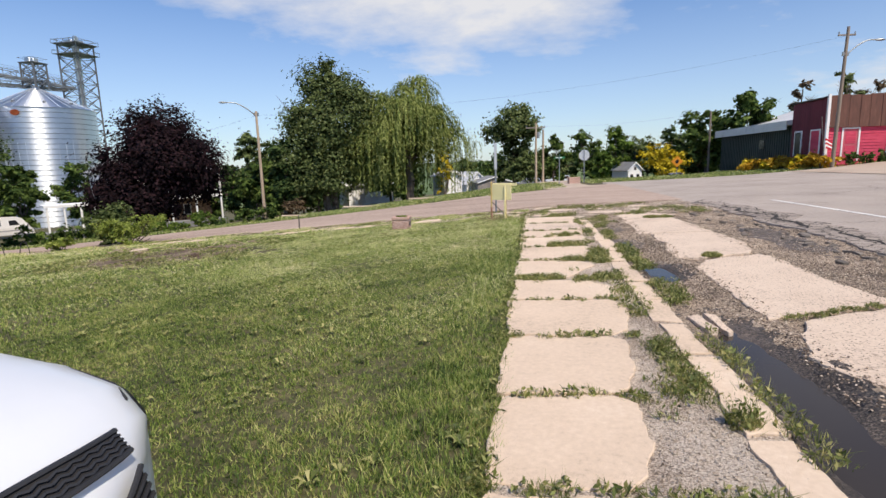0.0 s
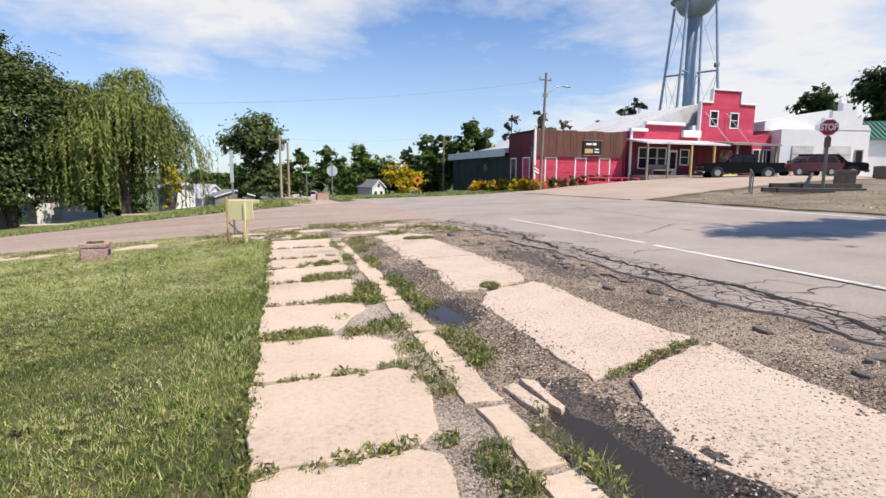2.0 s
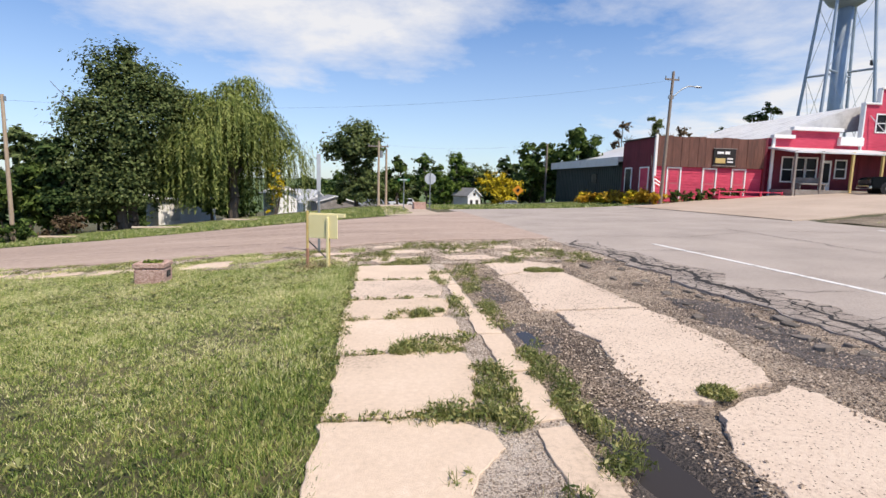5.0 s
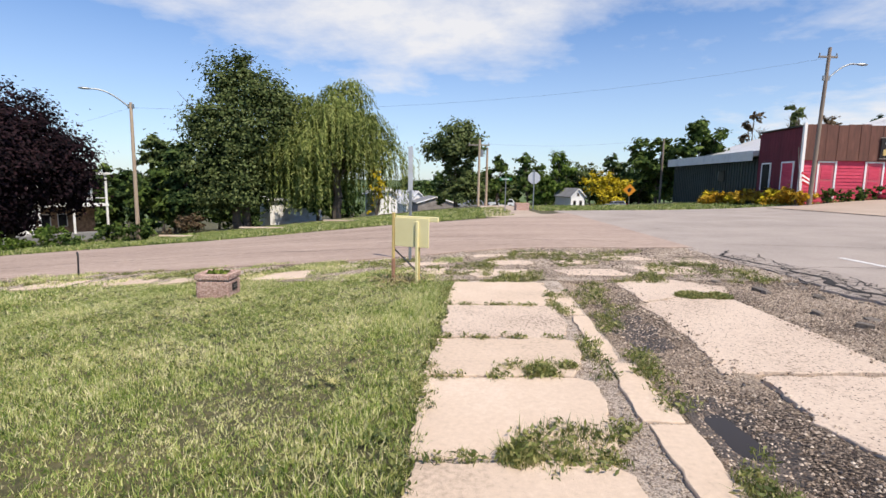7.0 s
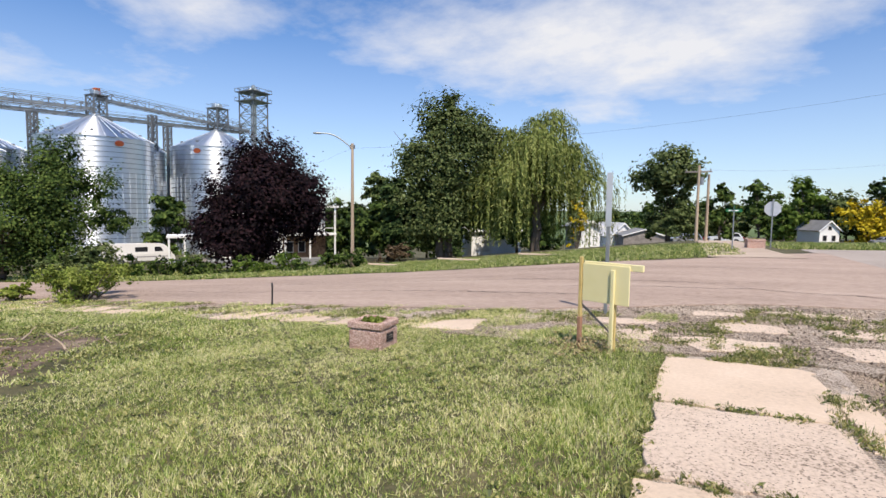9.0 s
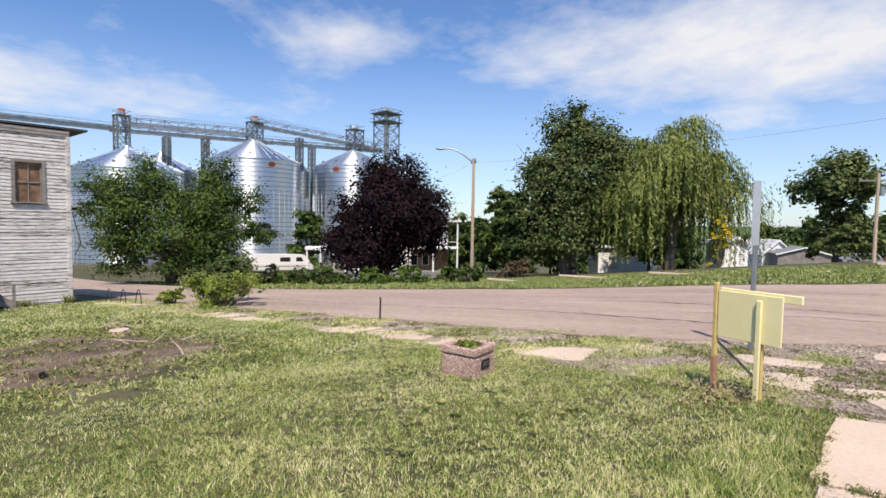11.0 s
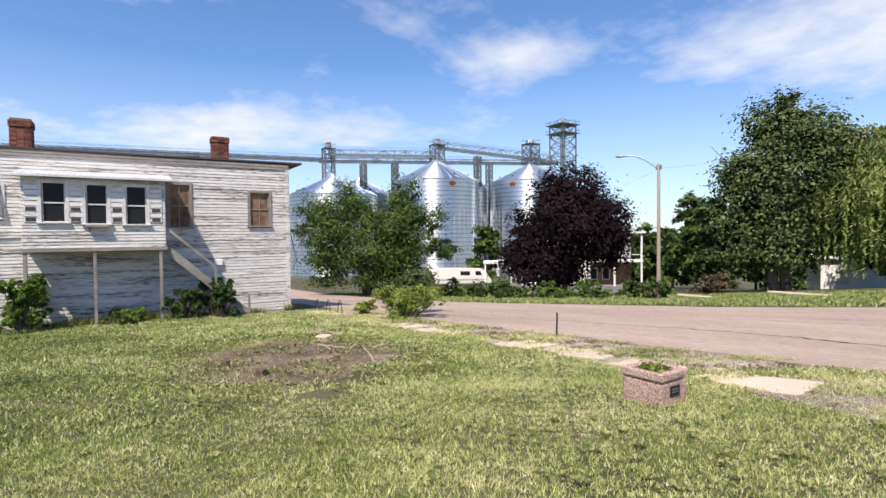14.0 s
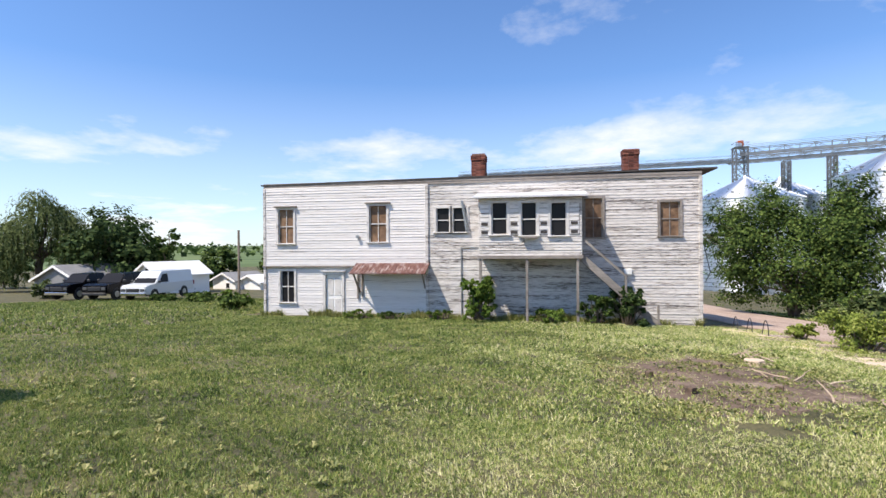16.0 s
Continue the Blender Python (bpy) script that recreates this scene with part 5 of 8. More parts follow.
# ahead, along the northern lane
tree("spreading_elm", -3.0, 82, 12.4, [(0, 0, 9.4, 3.2, 3.2, 2.2), (-2.4, 0, 8.4, 2.0, 2.0, 1.6), (2.6, 0, 9.0, 1.9, 1.9, 1.7), (0.3, 0, 11, 2.4, 2.4, 1.2), (1.0, 0, 6.0, 1.9, 1.9, 2.2), (0.4, 0, 3.2, 2.4, 2.4, 2.0), (-1.0, 0, 6.4, 1.3, 1.3, 1.4), (2.6, 0.4, 2.8, 1.9, 1.9, 2.0), (-1.7, 0.2, 2.2, 1.5, 1.5, 1.6)],
     L_OLIVE, 12000, 0.3, "spreading tree with a flat airy crown", 0.35, 22, gap=0.28, shell=0.3, twigs=10)
tree("yard_tree", 3.2, 86, 8.0, crown(4.6, 8.2, 7, 77, 0.1), L_GREEN, 4500, 0.33, "rounded green yard tree beside the elm", 0.22, 78, group="yard trees")
for i, (x, y, h, w, lf) in enumerate(((12.4, 135, 12.6, 9, L_GREEN), (20.8, 138, 13.5, 8.5, L_BRIGHT), (27, 150, 11.5, 12, L_OLIVE), (35.4, 146, 13.4, 11, L_DEEP), (41, 142, 14.2, 9, L_DEEP), (46, 138, 12, 10, L_GREEN), (16, 128, 7.5, 6, L_BRIGHT), (-8, 140, 9, 12, L_GREEN), (-18, 150, 9, 12, L_DEEP), (3, 160, 8, 14, L_DEEP), (52, 135, 11, 10, L_DEEP), (-32, 130, 9, 13, L_GREEN), (-46, 120, 9, 12, L_DEEP), (7, 146, 8, 11, L_OLIVE), (16.5, 152, 9.5, 12, L_GREEN), (24, 156, 10, 13, L_GREEN), (31, 152, 9.5, 12, L_GREEN), (38, 150, 10.5, 12, L_OLIVE), (44, 148, 10.5, 11, L_GREEN), (-1, 150, 7, 12, L_GREEN), (56, 140, 10, 11, L_GREEN))):
    tree("far_tree", x, y, h, crown(w, h, 8, 50 + i, 0.12), lf, 3600, 0.5, "green tree in the row north of town", 0.25, 60 + i, group="far trees", shell=0.4)
bush("golden_bush", 30.8, 131, 9.5, 7.6, L_YELLOW, 3000, 0.42, "large bush covered with yellow blossom", 5)
# around the store
for i, (x, y, h, w, lf, n) in enumerate(((24.1, 65, 8.8, 6, L_GREEN, 5000), (29.5, 66, 9.6, 4, L_BROWN, 350), (33.5, 65, 10, 4.4, L_OLIVE, 900), (37, 66, 9.0, 4.4, L_BROWN, 300), (52, 70, 13.6, 8, L_OLIVE, 3000), (62.0, 49.6, 10.8, 7.5, L_DEEP, 9000), (68, 45.5, 13, 10, L_DEEP, 12000), (74, 44, 12.5, 9, L_DEEP, 9000), (20.6, 68, 7.4, 7, L_GREEN, 4500), (44, 68, 9.6, 4, L_DEEP, 2000))):
    tree("store_tree", x, y, h, crown(w, h, 8, 80 + i, 0.25), lf, n, 0.34, "tree rising behind the store roofs" if n > 1000 else "nearly bare tree behind the store roofs", 0.22, 90 + i, group="trees behind the store", shell=0.3, twigs=0 if n > 1000 else 60)
# west, beyond the vans
willow(-53, -50, 11.5, 13, 8, "shaggy willow beyond the parked vans", 1300, leaf=L_OLIVE)
tree("yard_tree", -54.4, -40.5, 9.0, crown(12, 9, 11, 9, 0.1), L_DEEP, 12000, 0.3, "dark broad tree behind the white garage", 0.25, 10, gap=0.12)
tree("yard_tree", -56, -35.6, 7.6, crown(4, 7.6, 7, 19, 0.3), L_GREEN, 2500, 0.3, "airy tree leaning beside the garage", 0.16, 11, gap=0.3)
for i, (x, y, h, w) in enumerate(((-75, -30, 5.5, 8), (-80, -22, 6, 9), (-70, -38, 5, 8), (-95, -26, 6, 10), (-60, -64, 9, 11), (-68, -56, 9, 11), (-90, -12, 5, 10))):
    tree("far_tree", x, y, h, crown(w, h, 7, 140 + i, 0.1), L_DEEP if i % 2 else L_GREEN, 3200, 0.36, "rounded green tree in the western hollow", 0.2, 150 + i, group="far trees")
g = random.Random(77)
pts = []
for i in range(420):
    a = g.uniform(0, math.tau)
    r = g.uniform(330, 900)
    cx, cy = r * math.cos(a), r * math.sin(a)
    for j in range(30):
        pts.append((cx + g.gauss(0, 16), cy + g.gauss(0, 16), gz(cx, cy) + abs(g.gauss(3, 2.6))))
tagged(part("far_woods", leaf_mesh(np.array(pts), 3.6, 4, 1.3), L_DEEP, None), "dark scattered woods on the far hills", "woods", kind="stuff")

# bushes
bush("round_bush", -16.4, 17.7, 1.8, 1.5, L_OLIVE, 4500, 0.08, "clipped dark green rounded bush at the kerb", 21, zo=gz(-15.9, 18.3))
bush("weedy_bush", -14.9, 16.8, 2.2, 1.1, L_LIME, 8000, 0.045, "loose bright green bush along the kerb", 22, k=20, ss=(0.08, 0.2))
bush("weedy_bush", -17.6, 16.6, 0.9, 0.45, L_LIME, 900, 0.08, "small bright green weed clump", 23)
for i, (y, w, h, lf) in enumerate(((6.5, 3.0, 1.75, L_BRIGHT), (9.2, 2.4, 0.5, L_BRIGHT), (12.1, 2.8, 1.5, L_DEEP), (11.0, 1.5, 1.1, L_GREEN), (4.9, 1.0, 0.4, L_BRIGHT), (1.6, 1.4, 0.35, L_BRIGHT), (2.9, 1.2, 0.3, L_GREEN))):
    bush("wall_shrub", -20.5, y, w, h, lf, int(3200 * w * h), 0.062, "shrub growing against the old building", 31 + i, group="wall shrubs", depth=1.3, k=34, ss=(0.04, 0.12))
for i, (x, y, w, h, lf) in enumerate(((-24.5, -6.5, 1.5, 0.7, L_GREEN), (-27, -8, 1.6, 0.8, L_BRIGHT), (-33, -14, 2.6, 0.6, L_GREEN), (-34.5, -29, 2.0, 1.6, L_OLIVE), (-33.0, -17.5, 1.8, 0.45, L_GREEN))):
    bush("yard_bush", x, y, w, h, lf, 1800, 0.12, "overgrown green bush at the lot's edge", 51 + i, group="yard bushes")
for i in range(12):
    x = -40 + i * 1.9 + random.uniform(-0.5, 0.5)
    bush("verge_bush", x, 33.2 + (x + 40) * 0.12 + random.uniform(-0.6, 0.6), random.uniform(1.6, 2.6), random.uniform(0.7, 1.5), random.choice((L_GREEN, L_BRIGHT, L_GREEN)), 1100, 0.13, "tall weeds and bushes on the far verge", 70 + i, group="verge bushes")
bush("red_brown_bush", -22.6, 46.5, 3.2, 1.4, L_BROWN, 1300, 0.14, "reddish brown dry bush by the trees", 91)
bush("sumac", -9.8, 58, 1.6, 4.6, L_YELLOW, 260, 0.2, "tall stem with yellow flowers at the willow's edge", 92)
for i in range(9):
    bush("flower_bed", 17.3 + i * 0.18, 47 - i * 1.05, 2.0, 0.9, L_GOLD if i % 3 else L_YELLOW, 700, 0.14, "yellow flower border beside the dark green shed", 101 + i, group="flower border")
for i in range(6):
    bush("store_weed", 20.4 + i * 0.95, 38.55, 0.9, 0.8, L_GREEN, 320, 0.12, "weeds along the front of the red shed", 121 + i, group="store weeds")
# roadside tree south of the view, known by its shade on the road
tree("roadside_tree", 22.5, 3.1, 19.5, [(-2.2, -0.8, 17, 2.4, 1.3, 1.2), (-3.6, -1.0, 16.6, 1.7, 0.9, 0.9), (-0.6, -0.6, 16.4, 1.8, 1.2, 1.0), (-4.8, -0.9, 17.2, 1.2, 0.7, 0.7)], L_GREEN, 3200, 0.26, "tall green tree at the roadside verge", 0.3, 301, shell=0.2)

# ---- grain bins and conveyors ----


def grain_bin(x, y, r, z0, eave, apex, label, badge=None):
    b = thing("grain_bin", (x, y, z0), label, "grain bin", "grain bins")
    h, a = eave - z0, apex - z0
    n = 64
    bm = bmesh.new()
    prev = None
    rings = 24
    for i in range(rings):
        for f, dr in ((0.0, 0.0), (0.93, 0.0), (0.935, 0.045), (0.995, 0.045)):
            z = h * (i + f) / rings
            ring = [bm.verts.new(((r + dr) * math.cos(k * math.tau / n), (r + dr) * math.sin(k * math.tau / n), z)) for k in range(n)]
            if prev:
                for k in range(n):
                    bm.faces.new((prev[k], prev[(k + 1) % n], ring[(k + 1) % n], ring[k]))
            prev = ring
    part("shell", bm, M_STEEL, b, "ribbed galvanised steel wall", smooth=False)
    for me in b.children:
        me.data.polygons.foreach_set("use_smooth", [True] * len(me.data.polygons))
        me.data.set_sharp_from_angle(angle=radians(20))
    # thin hoops in dark grey put the dark line at each wall ring in as colour
    q = bmesh.new()
    ra = [q.verts.new(((r + 0.06) * math.cos(k * math.tau / n), (r + 0.06) * math.sin(k * math.tau / n), 0)) for k in range(n)]
    rb = [q.verts.new(((r + 0.06) * math.cos(k * math.tau / n), (r + 0.06) * math.sin(k * math.tau / n), 0.11)) for k in range(n)]
    for k in range(n):
        q.faces.new((ra[k], ra[(k + 1) % n], rb[(k + 1) % n], rb[k]))
    one = part("ring_seam", q, M_TRUSS, b, smooth=True)
    one.location = (0, 0, h / rings)
    for k in range(2, rings):
        o = new("ring_seam", one.data)
        o.parent, o.location = b, (0, 0, h * k / rings)
    one = part("stiffener", beams([((r + 0.05, 0, 0), (r + 0.05, 0, h * 0.72))], 0.10), M_STEEL, b)
    for k in range(1, 48):
        o = new("stiffener", one.data)
        o.parent, o.rotation_euler = b, (0, 0, k * math.tau / 48)
    bm = bmesh.new()
    top = [bm.verts.new((0.9 * math.cos(k * math.tau / n), 0.9 * math.sin(k * math.tau / n), a)) for k in range(n)]
    low = [bm.verts.new(((r + 0.25) * math.cos(k * math.tau / n), (r + 0.25) * math.sin(k * math.tau / n), h - 0.05)) for k in range(n)]
    for k in range(n):
        bm.faces.new((low[k], low[(k + 1) % n], top[(k + 1) % n], top[k]))
    bm.faces.new(top)
    rf = part("roof", bm, M_STEEL, b)
    bm = bmesh.new()
    for k in range(32):
        c, s = math.cos(k * math.tau / 32), math.sin(k * math.tau / 32)
        beam(bm, ((r + 0.25) * c, (r + 0.25) * s, h), (0.9 * c, 0.9 * s, a + 0.03), 0.09, 0.10)
    part("roof_rib", bm, M_STEEL, rf)
    one = part("roof_vent", boxes((r * 0.8 - 0.25, r * 0.8 + 0.25, -0.25, 0.25, h + (a - h) * 0.2, h + (a - h) * 0.2 + 0.5)), M_TRUSS, rf)
    for k in range(1, 10):
        o = new("roof_vent", one.data)
        o.parent, o.rotation_euler = rf, (0, 0, k * math.tau / 10)
    part("cap", tubes(((0, 0, a - 0.1), (0, 0, a + 0.5), 1.0, 0.8, 16)), M_STEEL, rf)
    if badge:
        ang = math.atan2(9 - y, 0 - x) + badge
        c, s = math.cos(ang), math.sin(ang)
        bm = bmesh.new()
        vs = [bm.verts.new(((r + 0.2) * c - s * 0.9 * math.cos(k * math.tau / 20), (r + 0.2) * s + c * 0.9 * math.cos(k * math.tau / 20), h - 1.3 + 0.62 * math.sin(k * math.tau / 20))) for k in range(20)]
        f = bm.faces.new(vs)
        bmesh.ops.solidify(bm, geom=[f], thickness=0.05)
        part("badge", bm, M_ORANGE, b, "orange oval badge")
    return b


grain_bin(-122.8, 52.9, 10.7, gz(-122.8, 52.9) - 0.2, 11.3, 16.1, "large galvanised grain bin behind the old building")
grain_bin(-123.8, 82.8, 11.5, gz(-123.8, 82.8) - 0.2, 16.1, 21.8, "large galvanised grain bin with an orange badge", 0.36)
grain_bin(-117.0, 110.6, 11.5, gz(-117.0, 110.6) - 0.2, 16.6, 21.9, "large galvanised grain bin behind the purple maple", -0.42)
grain_bin(-129.0, 99.3, 3.8, gz(-129.0, 99.3) - 0.2, 15.3, 18.2, "slim galvanised hopper bin between the large ones")
grain_bin(-151.5, 71.5, 10.2, gz(-151.5, 71.5) - 0.2, 14.1, 18.9, "galvanised grain bin in the second row")
grain_bin(-147.1, 97.6, 10.2, gz(-147.1, 97.6) - 0.2, 14.5, 19.6, "galvanised grain bin in the second row")


def truss(name, p0, p1, w, h, k, label, parent=None):
    """A gallery: four long bars with uprights and diagonals, and the conveyor trough in it."""
    p0, p1 = Vector(p0), Vector(p1)
    d = (p1 - p0).normalized()
    sd = d.cross(Vector((0, 0, 1))).normalized()
    upv = Vector((0, 0, 1))
    t = thing(name, p0, label, "conveyor", "grain conveyors") if parent is None else parent
    o = p0 if parent is None else Vector((0, 0, 0))
    L = (p1 - p0).length
    c = {(a, b): [p0 + d * (L * i / k) + sd * a * w / 2 + upv * b * h - o for i in range(k + 1)] for a in (-1, 1) for b in (0, 1)}
    part("chord", beams([(v[0], v[-1]) for v in c.values()], 0.13), M_TRUSS, t)
    ln = []
    for i in range(k):
        for a in (-1, 1):
            ln.append((c[(a, 0)][i], c[(a, 1)][i]))
            ln.append((c[(a, i % 2)][i], c[(a, 1 - i % 2)][i + 1]))
        ln.append((c[(-1, 0)][i], c[(1, 0)][i]))
    part("lattice", beams(ln, 0.10), M_TRUSS, t)
    part("trough", beams([(p0 + upv * 0.4 - o, p1 + upv * 0.4 - o)], 0.9, 0.65), M_GALV, t)
    ra = [(c[(a, 1)][0] + upv * 0.75, c[(a, 1)][-1] + upv * 0.75) for a in (-1, 1)]
    part("handrail", beams(ra, 0.05), M_TRUSS, t)
    return t


def lattice_tower(name, x, y, z0, z1, w, k, label, head=False, group="lattice towers"):
    t = thing(name, (x, y, z0), label, "steel tower", group)
    h = z1 - z0
    cn = [(-w / 2, -w / 2), (w / 2, -w / 2), (w / 2, w / 2), (-w / 2, w / 2)]
    for a, b in cn:
        part("leg", beams([((a, b, 0), (a, b, h))], 0.28), M_TRUSS, t)
    ln = []
    for i in range(k):
        za, zb = h * i / k, h * (i + 1) / k
        for j in range(4):
            a, b = cn[j], cn[(j + 1) % 4]
            ln += [((*a, za), (*b, zb)), ((*a, zb), (*b, za)), ((*a, zb), (*b, zb))]
    part("brace", beams(ln, 0.14), M_TRUSS, t)
    if head:
        part("platform", boxes((-w * 0.6, w * 0.6, -w * 0.6, w * 0.6, h, h + 0.12)), M_TRUSS, t)
        part("head_house", soft(boxes((-w * 0.35, w * 0.1, -w * 0.3, w * 0.3, h + 0.15, h + 1.3), (w * 0.2, w * 0.5, -w * 0.4, w * 0.0, h + 0.15, h + 1.0)), 0.1), M_STEEL, t)
        q = w * 0.58
        part("handrail", beams([((-q, -q, h + 1.1), (q, -q, h + 1.1)), ((q, -q, h + 1.1), (q, q, h + 1.1)), ((q, q, h + 1.1), (-q, q, h + 1.1)), ((-q, q, h + 1.1), (-q, -q, h + 1.1))], 0.07), M_TRUSS, t)
        if h > 20:
            e = w * 0.66
            for za in (h - 2.4, h + 0.16):
                part("catwalk", boxes((-e, e, -e, e, za, za + 0.1)), M_TRUSS, t)
                part("handrail", beams([((-e, s_ * e, za + 1.0), (e, s_ * e, za + 1.0)) for s_ in (-1, 1)] + [((s_ * e, -e, za + 1.0), (s_ * e, e, za + 1.0)) for s_ in (-1, 1)] + [((c_ * e / 2, s_ * e, za), (c_ * e / 2, s_ * e, za + 1.0)) for s_ in (-1, 1) for c_ in range(-2, 3)], 0.07), M_TRUSS, t)
            for sx in (-0.5, 0.1, 0.6):
                part("drive_housing", soft(boxes((sx * w - 0.5, sx * w + 0.5, -sx * w - 0.6, -sx * w + 0.6, h + 0.3, h + 1.5)), 0.25, 2), M_STEEL, t)
            part("leg_casing", boxes((-0.3, 0.3, -0.8, 0.8, 0, h + 0.2)), M_STEEL, t)
    return t


truss("upper_conveyor", (-123.8, 83.1, 25.26), (-116.1, 120.8, 22.79), 2.0, 1.9, 14, "overhead steel conveyor gallery between bins")
truss("upper_conveyor", (-135.5, 56.3, 22.94), (-123.8, 83.1, 22.79), 2.0, 1.7, 10, "overhead steel conveyor gallery between bins")
truss("upper_conveyor", (-141.3, 55.5, 21.92), (-118.1, 120.8, 22.5), 1.7, 1.3, 22, "lower steel conveyor gallery behind the bins")
truss("upper_conveyor", (-151.5, -14.1, 21.92), (-139.2, 55.5, 21.92), 1.4, 1.0, 30, "long steel conveyor gallery over the old roof")
lattice_tower("elevator_tower", -115.8, 122.5, -10.5, 33.96, 5.4, 14, "tall bucket elevator tower with a head platform", True)
for x, y, z0, z1, w, k in ((-135.8, 56.3, 14.96, 24.97, 2.6, 4), (-123.8, 83.1, 21.92, 26.27, 2.9, 2), (-117.0, 110.9, 21.92, 27.72, 3.5, 3)):
    lattice_tower("head_frame", x, y, z0, z1, w, k, "conveyor head frame standing on a bin roof", True)
for x, y, z1 in ((-141.3, 68.6, 22.21), (-134.1, 91.8, 23.37), (-126.1, 98.3, 24.53), (-131.2, 106.3, 23.95), (-138.4, 77.3, 23.08), (-145.7, 25.1, 21.92), (-148.6, -1.0, 21.92)):
    lattice_tower("support_tower", x, y, -10.0, z1, 1.45, 20, "slim lattice tower under the conveyor")
for x, y, z in ((-135.8, 56.3, 25.26), (-123.8, 83.1, 26.56)):
    t = thing("conveyor_motor", (x, y, z), "red motor box on the conveyor head", "motor", "conveyor motors")
    part("motor", soft(boxes((-0.7, 0.7, -0.6, 0.6, 0, 1.4)), 0.1), M_ORANGE, t)

# ---- sheds and houses ----


def gable_house(name, m, w, d, wall, rise, label, wall_mat=M_WHITE, roof_mat=M_GREYROOF, windows=(), door=None, eave=0.35, porch=None, cat="house", group=""):
    """Local x across the gable front (w), y deep (d); front at y = 0 faces -y. windows: (face, along, z, w, h)."""
    h_ = thing(name, m, label, cat, group)
    part("wall", prisms([(-w / 2, -1.0), (w / 2, -1.0), (w / 2, wall), (0, wall + rise), (-w / 2, wall)], "y", 0, d), wall_mat, h_)
    bm = bmesh.new()
    k = rise / (w / 2)
    for s in (-1, 1):
        e = w / 2 + eave
        prism(bm, [(0, wall + rise + 0.02), (s * e, wall + rise - k * e + 0.02), (s * e, wall + rise - k * e + 0.14), (0, wall + rise + 0.16)], "y", -eave, d + eave)
    part("roof", bm, roof_mat, h_)
    part("barge_board", beams([((-w / 2 - eave, -eave - 0.02, wall - k * eave), (0, -eave - 0.02, wall + rise)), ((w / 2 + eave, -eave - 0.02, wall - k * eave), (0, -eave - 0.02, wall + rise))], 0.06, 0.22), M_WHITE, h_)
    for face, along, z, ww, hh in windows:
        if face == "f":
            b1, b2 = (along - ww / 2, along + ww / 2, -0.06, -0.02, z, z + hh), (along - ww / 2 - 0.1, along + ww / 2 + 0.1, -0.05, -0.005, z - 0.1, z + hh + 0.1)
        else:
            s = 1 if face == "r" else -1
            xa, xb = sorted((s * w / 2 + s * 0.02, s * w / 2 + s * 0.06))
            xc, xd = sorted((s * w / 2 + s * 0.005, s * w / 2 + s * 0.05))
            b1, b2 = (xa, xb, along - ww / 2, along + ww / 2, z, z + hh), (xc, xd, along - ww / 2 - 0.1, along + ww / 2 + 0.1, z - 0.1, z + hh + 0.1)
        wd = part("window", boxes(b1), M_PANE, h_)
        part("window_frame", boxes(b2), M_TRIM, wd)
    if door:
        along, ww, hh = door
        part("door", boxes((along - ww / 2, along + ww / 2, -0.07, -0.01, 0, hh)), M_GREYWOOD, h_)
    return h_


def rz(x, y, a, z=None):
    return pose(x, y, gz(x, y) if z is None else z, 0, 0, a)


ws = thing("white_shed", pose(-26.4, 72.4, -4.0, 0, 0, 40) @ Matrix.Scale(1.41, 4), "long low white shed half hidden under the willow", "shed")
part("wall", prisms([(0, -1.0), (3, -1.0), (3, 2.2), (0, 1.9)], "x", 0, 5.0), M_WHITE, ws)
part("roof", prisms([(-0.3, 1.87), (3.3, 2.24), (3.3, 2.32), (-0.3, 1.95)], "x", -0.4, 5.3), M_WHITE, ws)
part("door", boxes((1.0, 1.8, -0.04, -0.005, 0, 1.75)), M_TRIM, ws)
gable_house("white_shed", rz(-10.2, 67.0, 40, -2.2), 2.6, 3.0, 2.1, 0.6, "small white shed beside the willow", M_WHITE, M_TIN, cat="shed")
gable_house("gabled_house", rz(-13.1, 124, 40), 6.0, 9.0, 2.2, 2.6, "white gabled house with a pale metal roof", M_WHITE, M_TIN, (("f", 0, 2.3, 0.8, 0.9),))
gable_house("low_house", rz(-8.5, 118, 20), 8.0, 6.0, 1.9, 1.2, "low weathered house in front of the gabled one", M_GREYWOOD, M_GREYROOF)
gable_house("little_white_house", rz(23.8, 131, 25, -4.4), 3.8, 6.5, 3.0, 1.7, "little white gabled house among trees", M_WHITE, M_GREYROOF, (("f", -0.9, 0.9, 0.7, 1.0), ("f", 0.8, 0.9, 0.7, 1.0), ("f", 0, 3.0, 0.6, 0.7)))
gable_house("white_garage", rz(-50.5, -33.6, 75), 4.2, 6.5, 2.0, 1.3, "white garage with a steep white roof", M_WHITE, M_WHITE, (("f", 0.2, 2.2, 0.5, 0.5),), cat="garage")
gable_house("grey_garage", rz(-47, -41.5, 80), 7.0, 7.0, 1.4, 1.5, "low grey garage under the willow", M_GREYROOF, M_GREYROOF, cat="garage")
gable_house("far_shed", rz(-63, -32.4, 70), 4.6, 5.0, 1.2, 0.9, "small pale house in the western hollow", M_WHITE, M_GREYROOF, (("f", 0.8, 0.2, 0.6, 0.6),), cat="house")
gable_house("far_shed", rz(-62.5, -28.4, 70), 4.2, 4.0, 1.0, 0.8, "small pale shed in the western hollow", M_WHITE, M_WHITE, cat="shed")
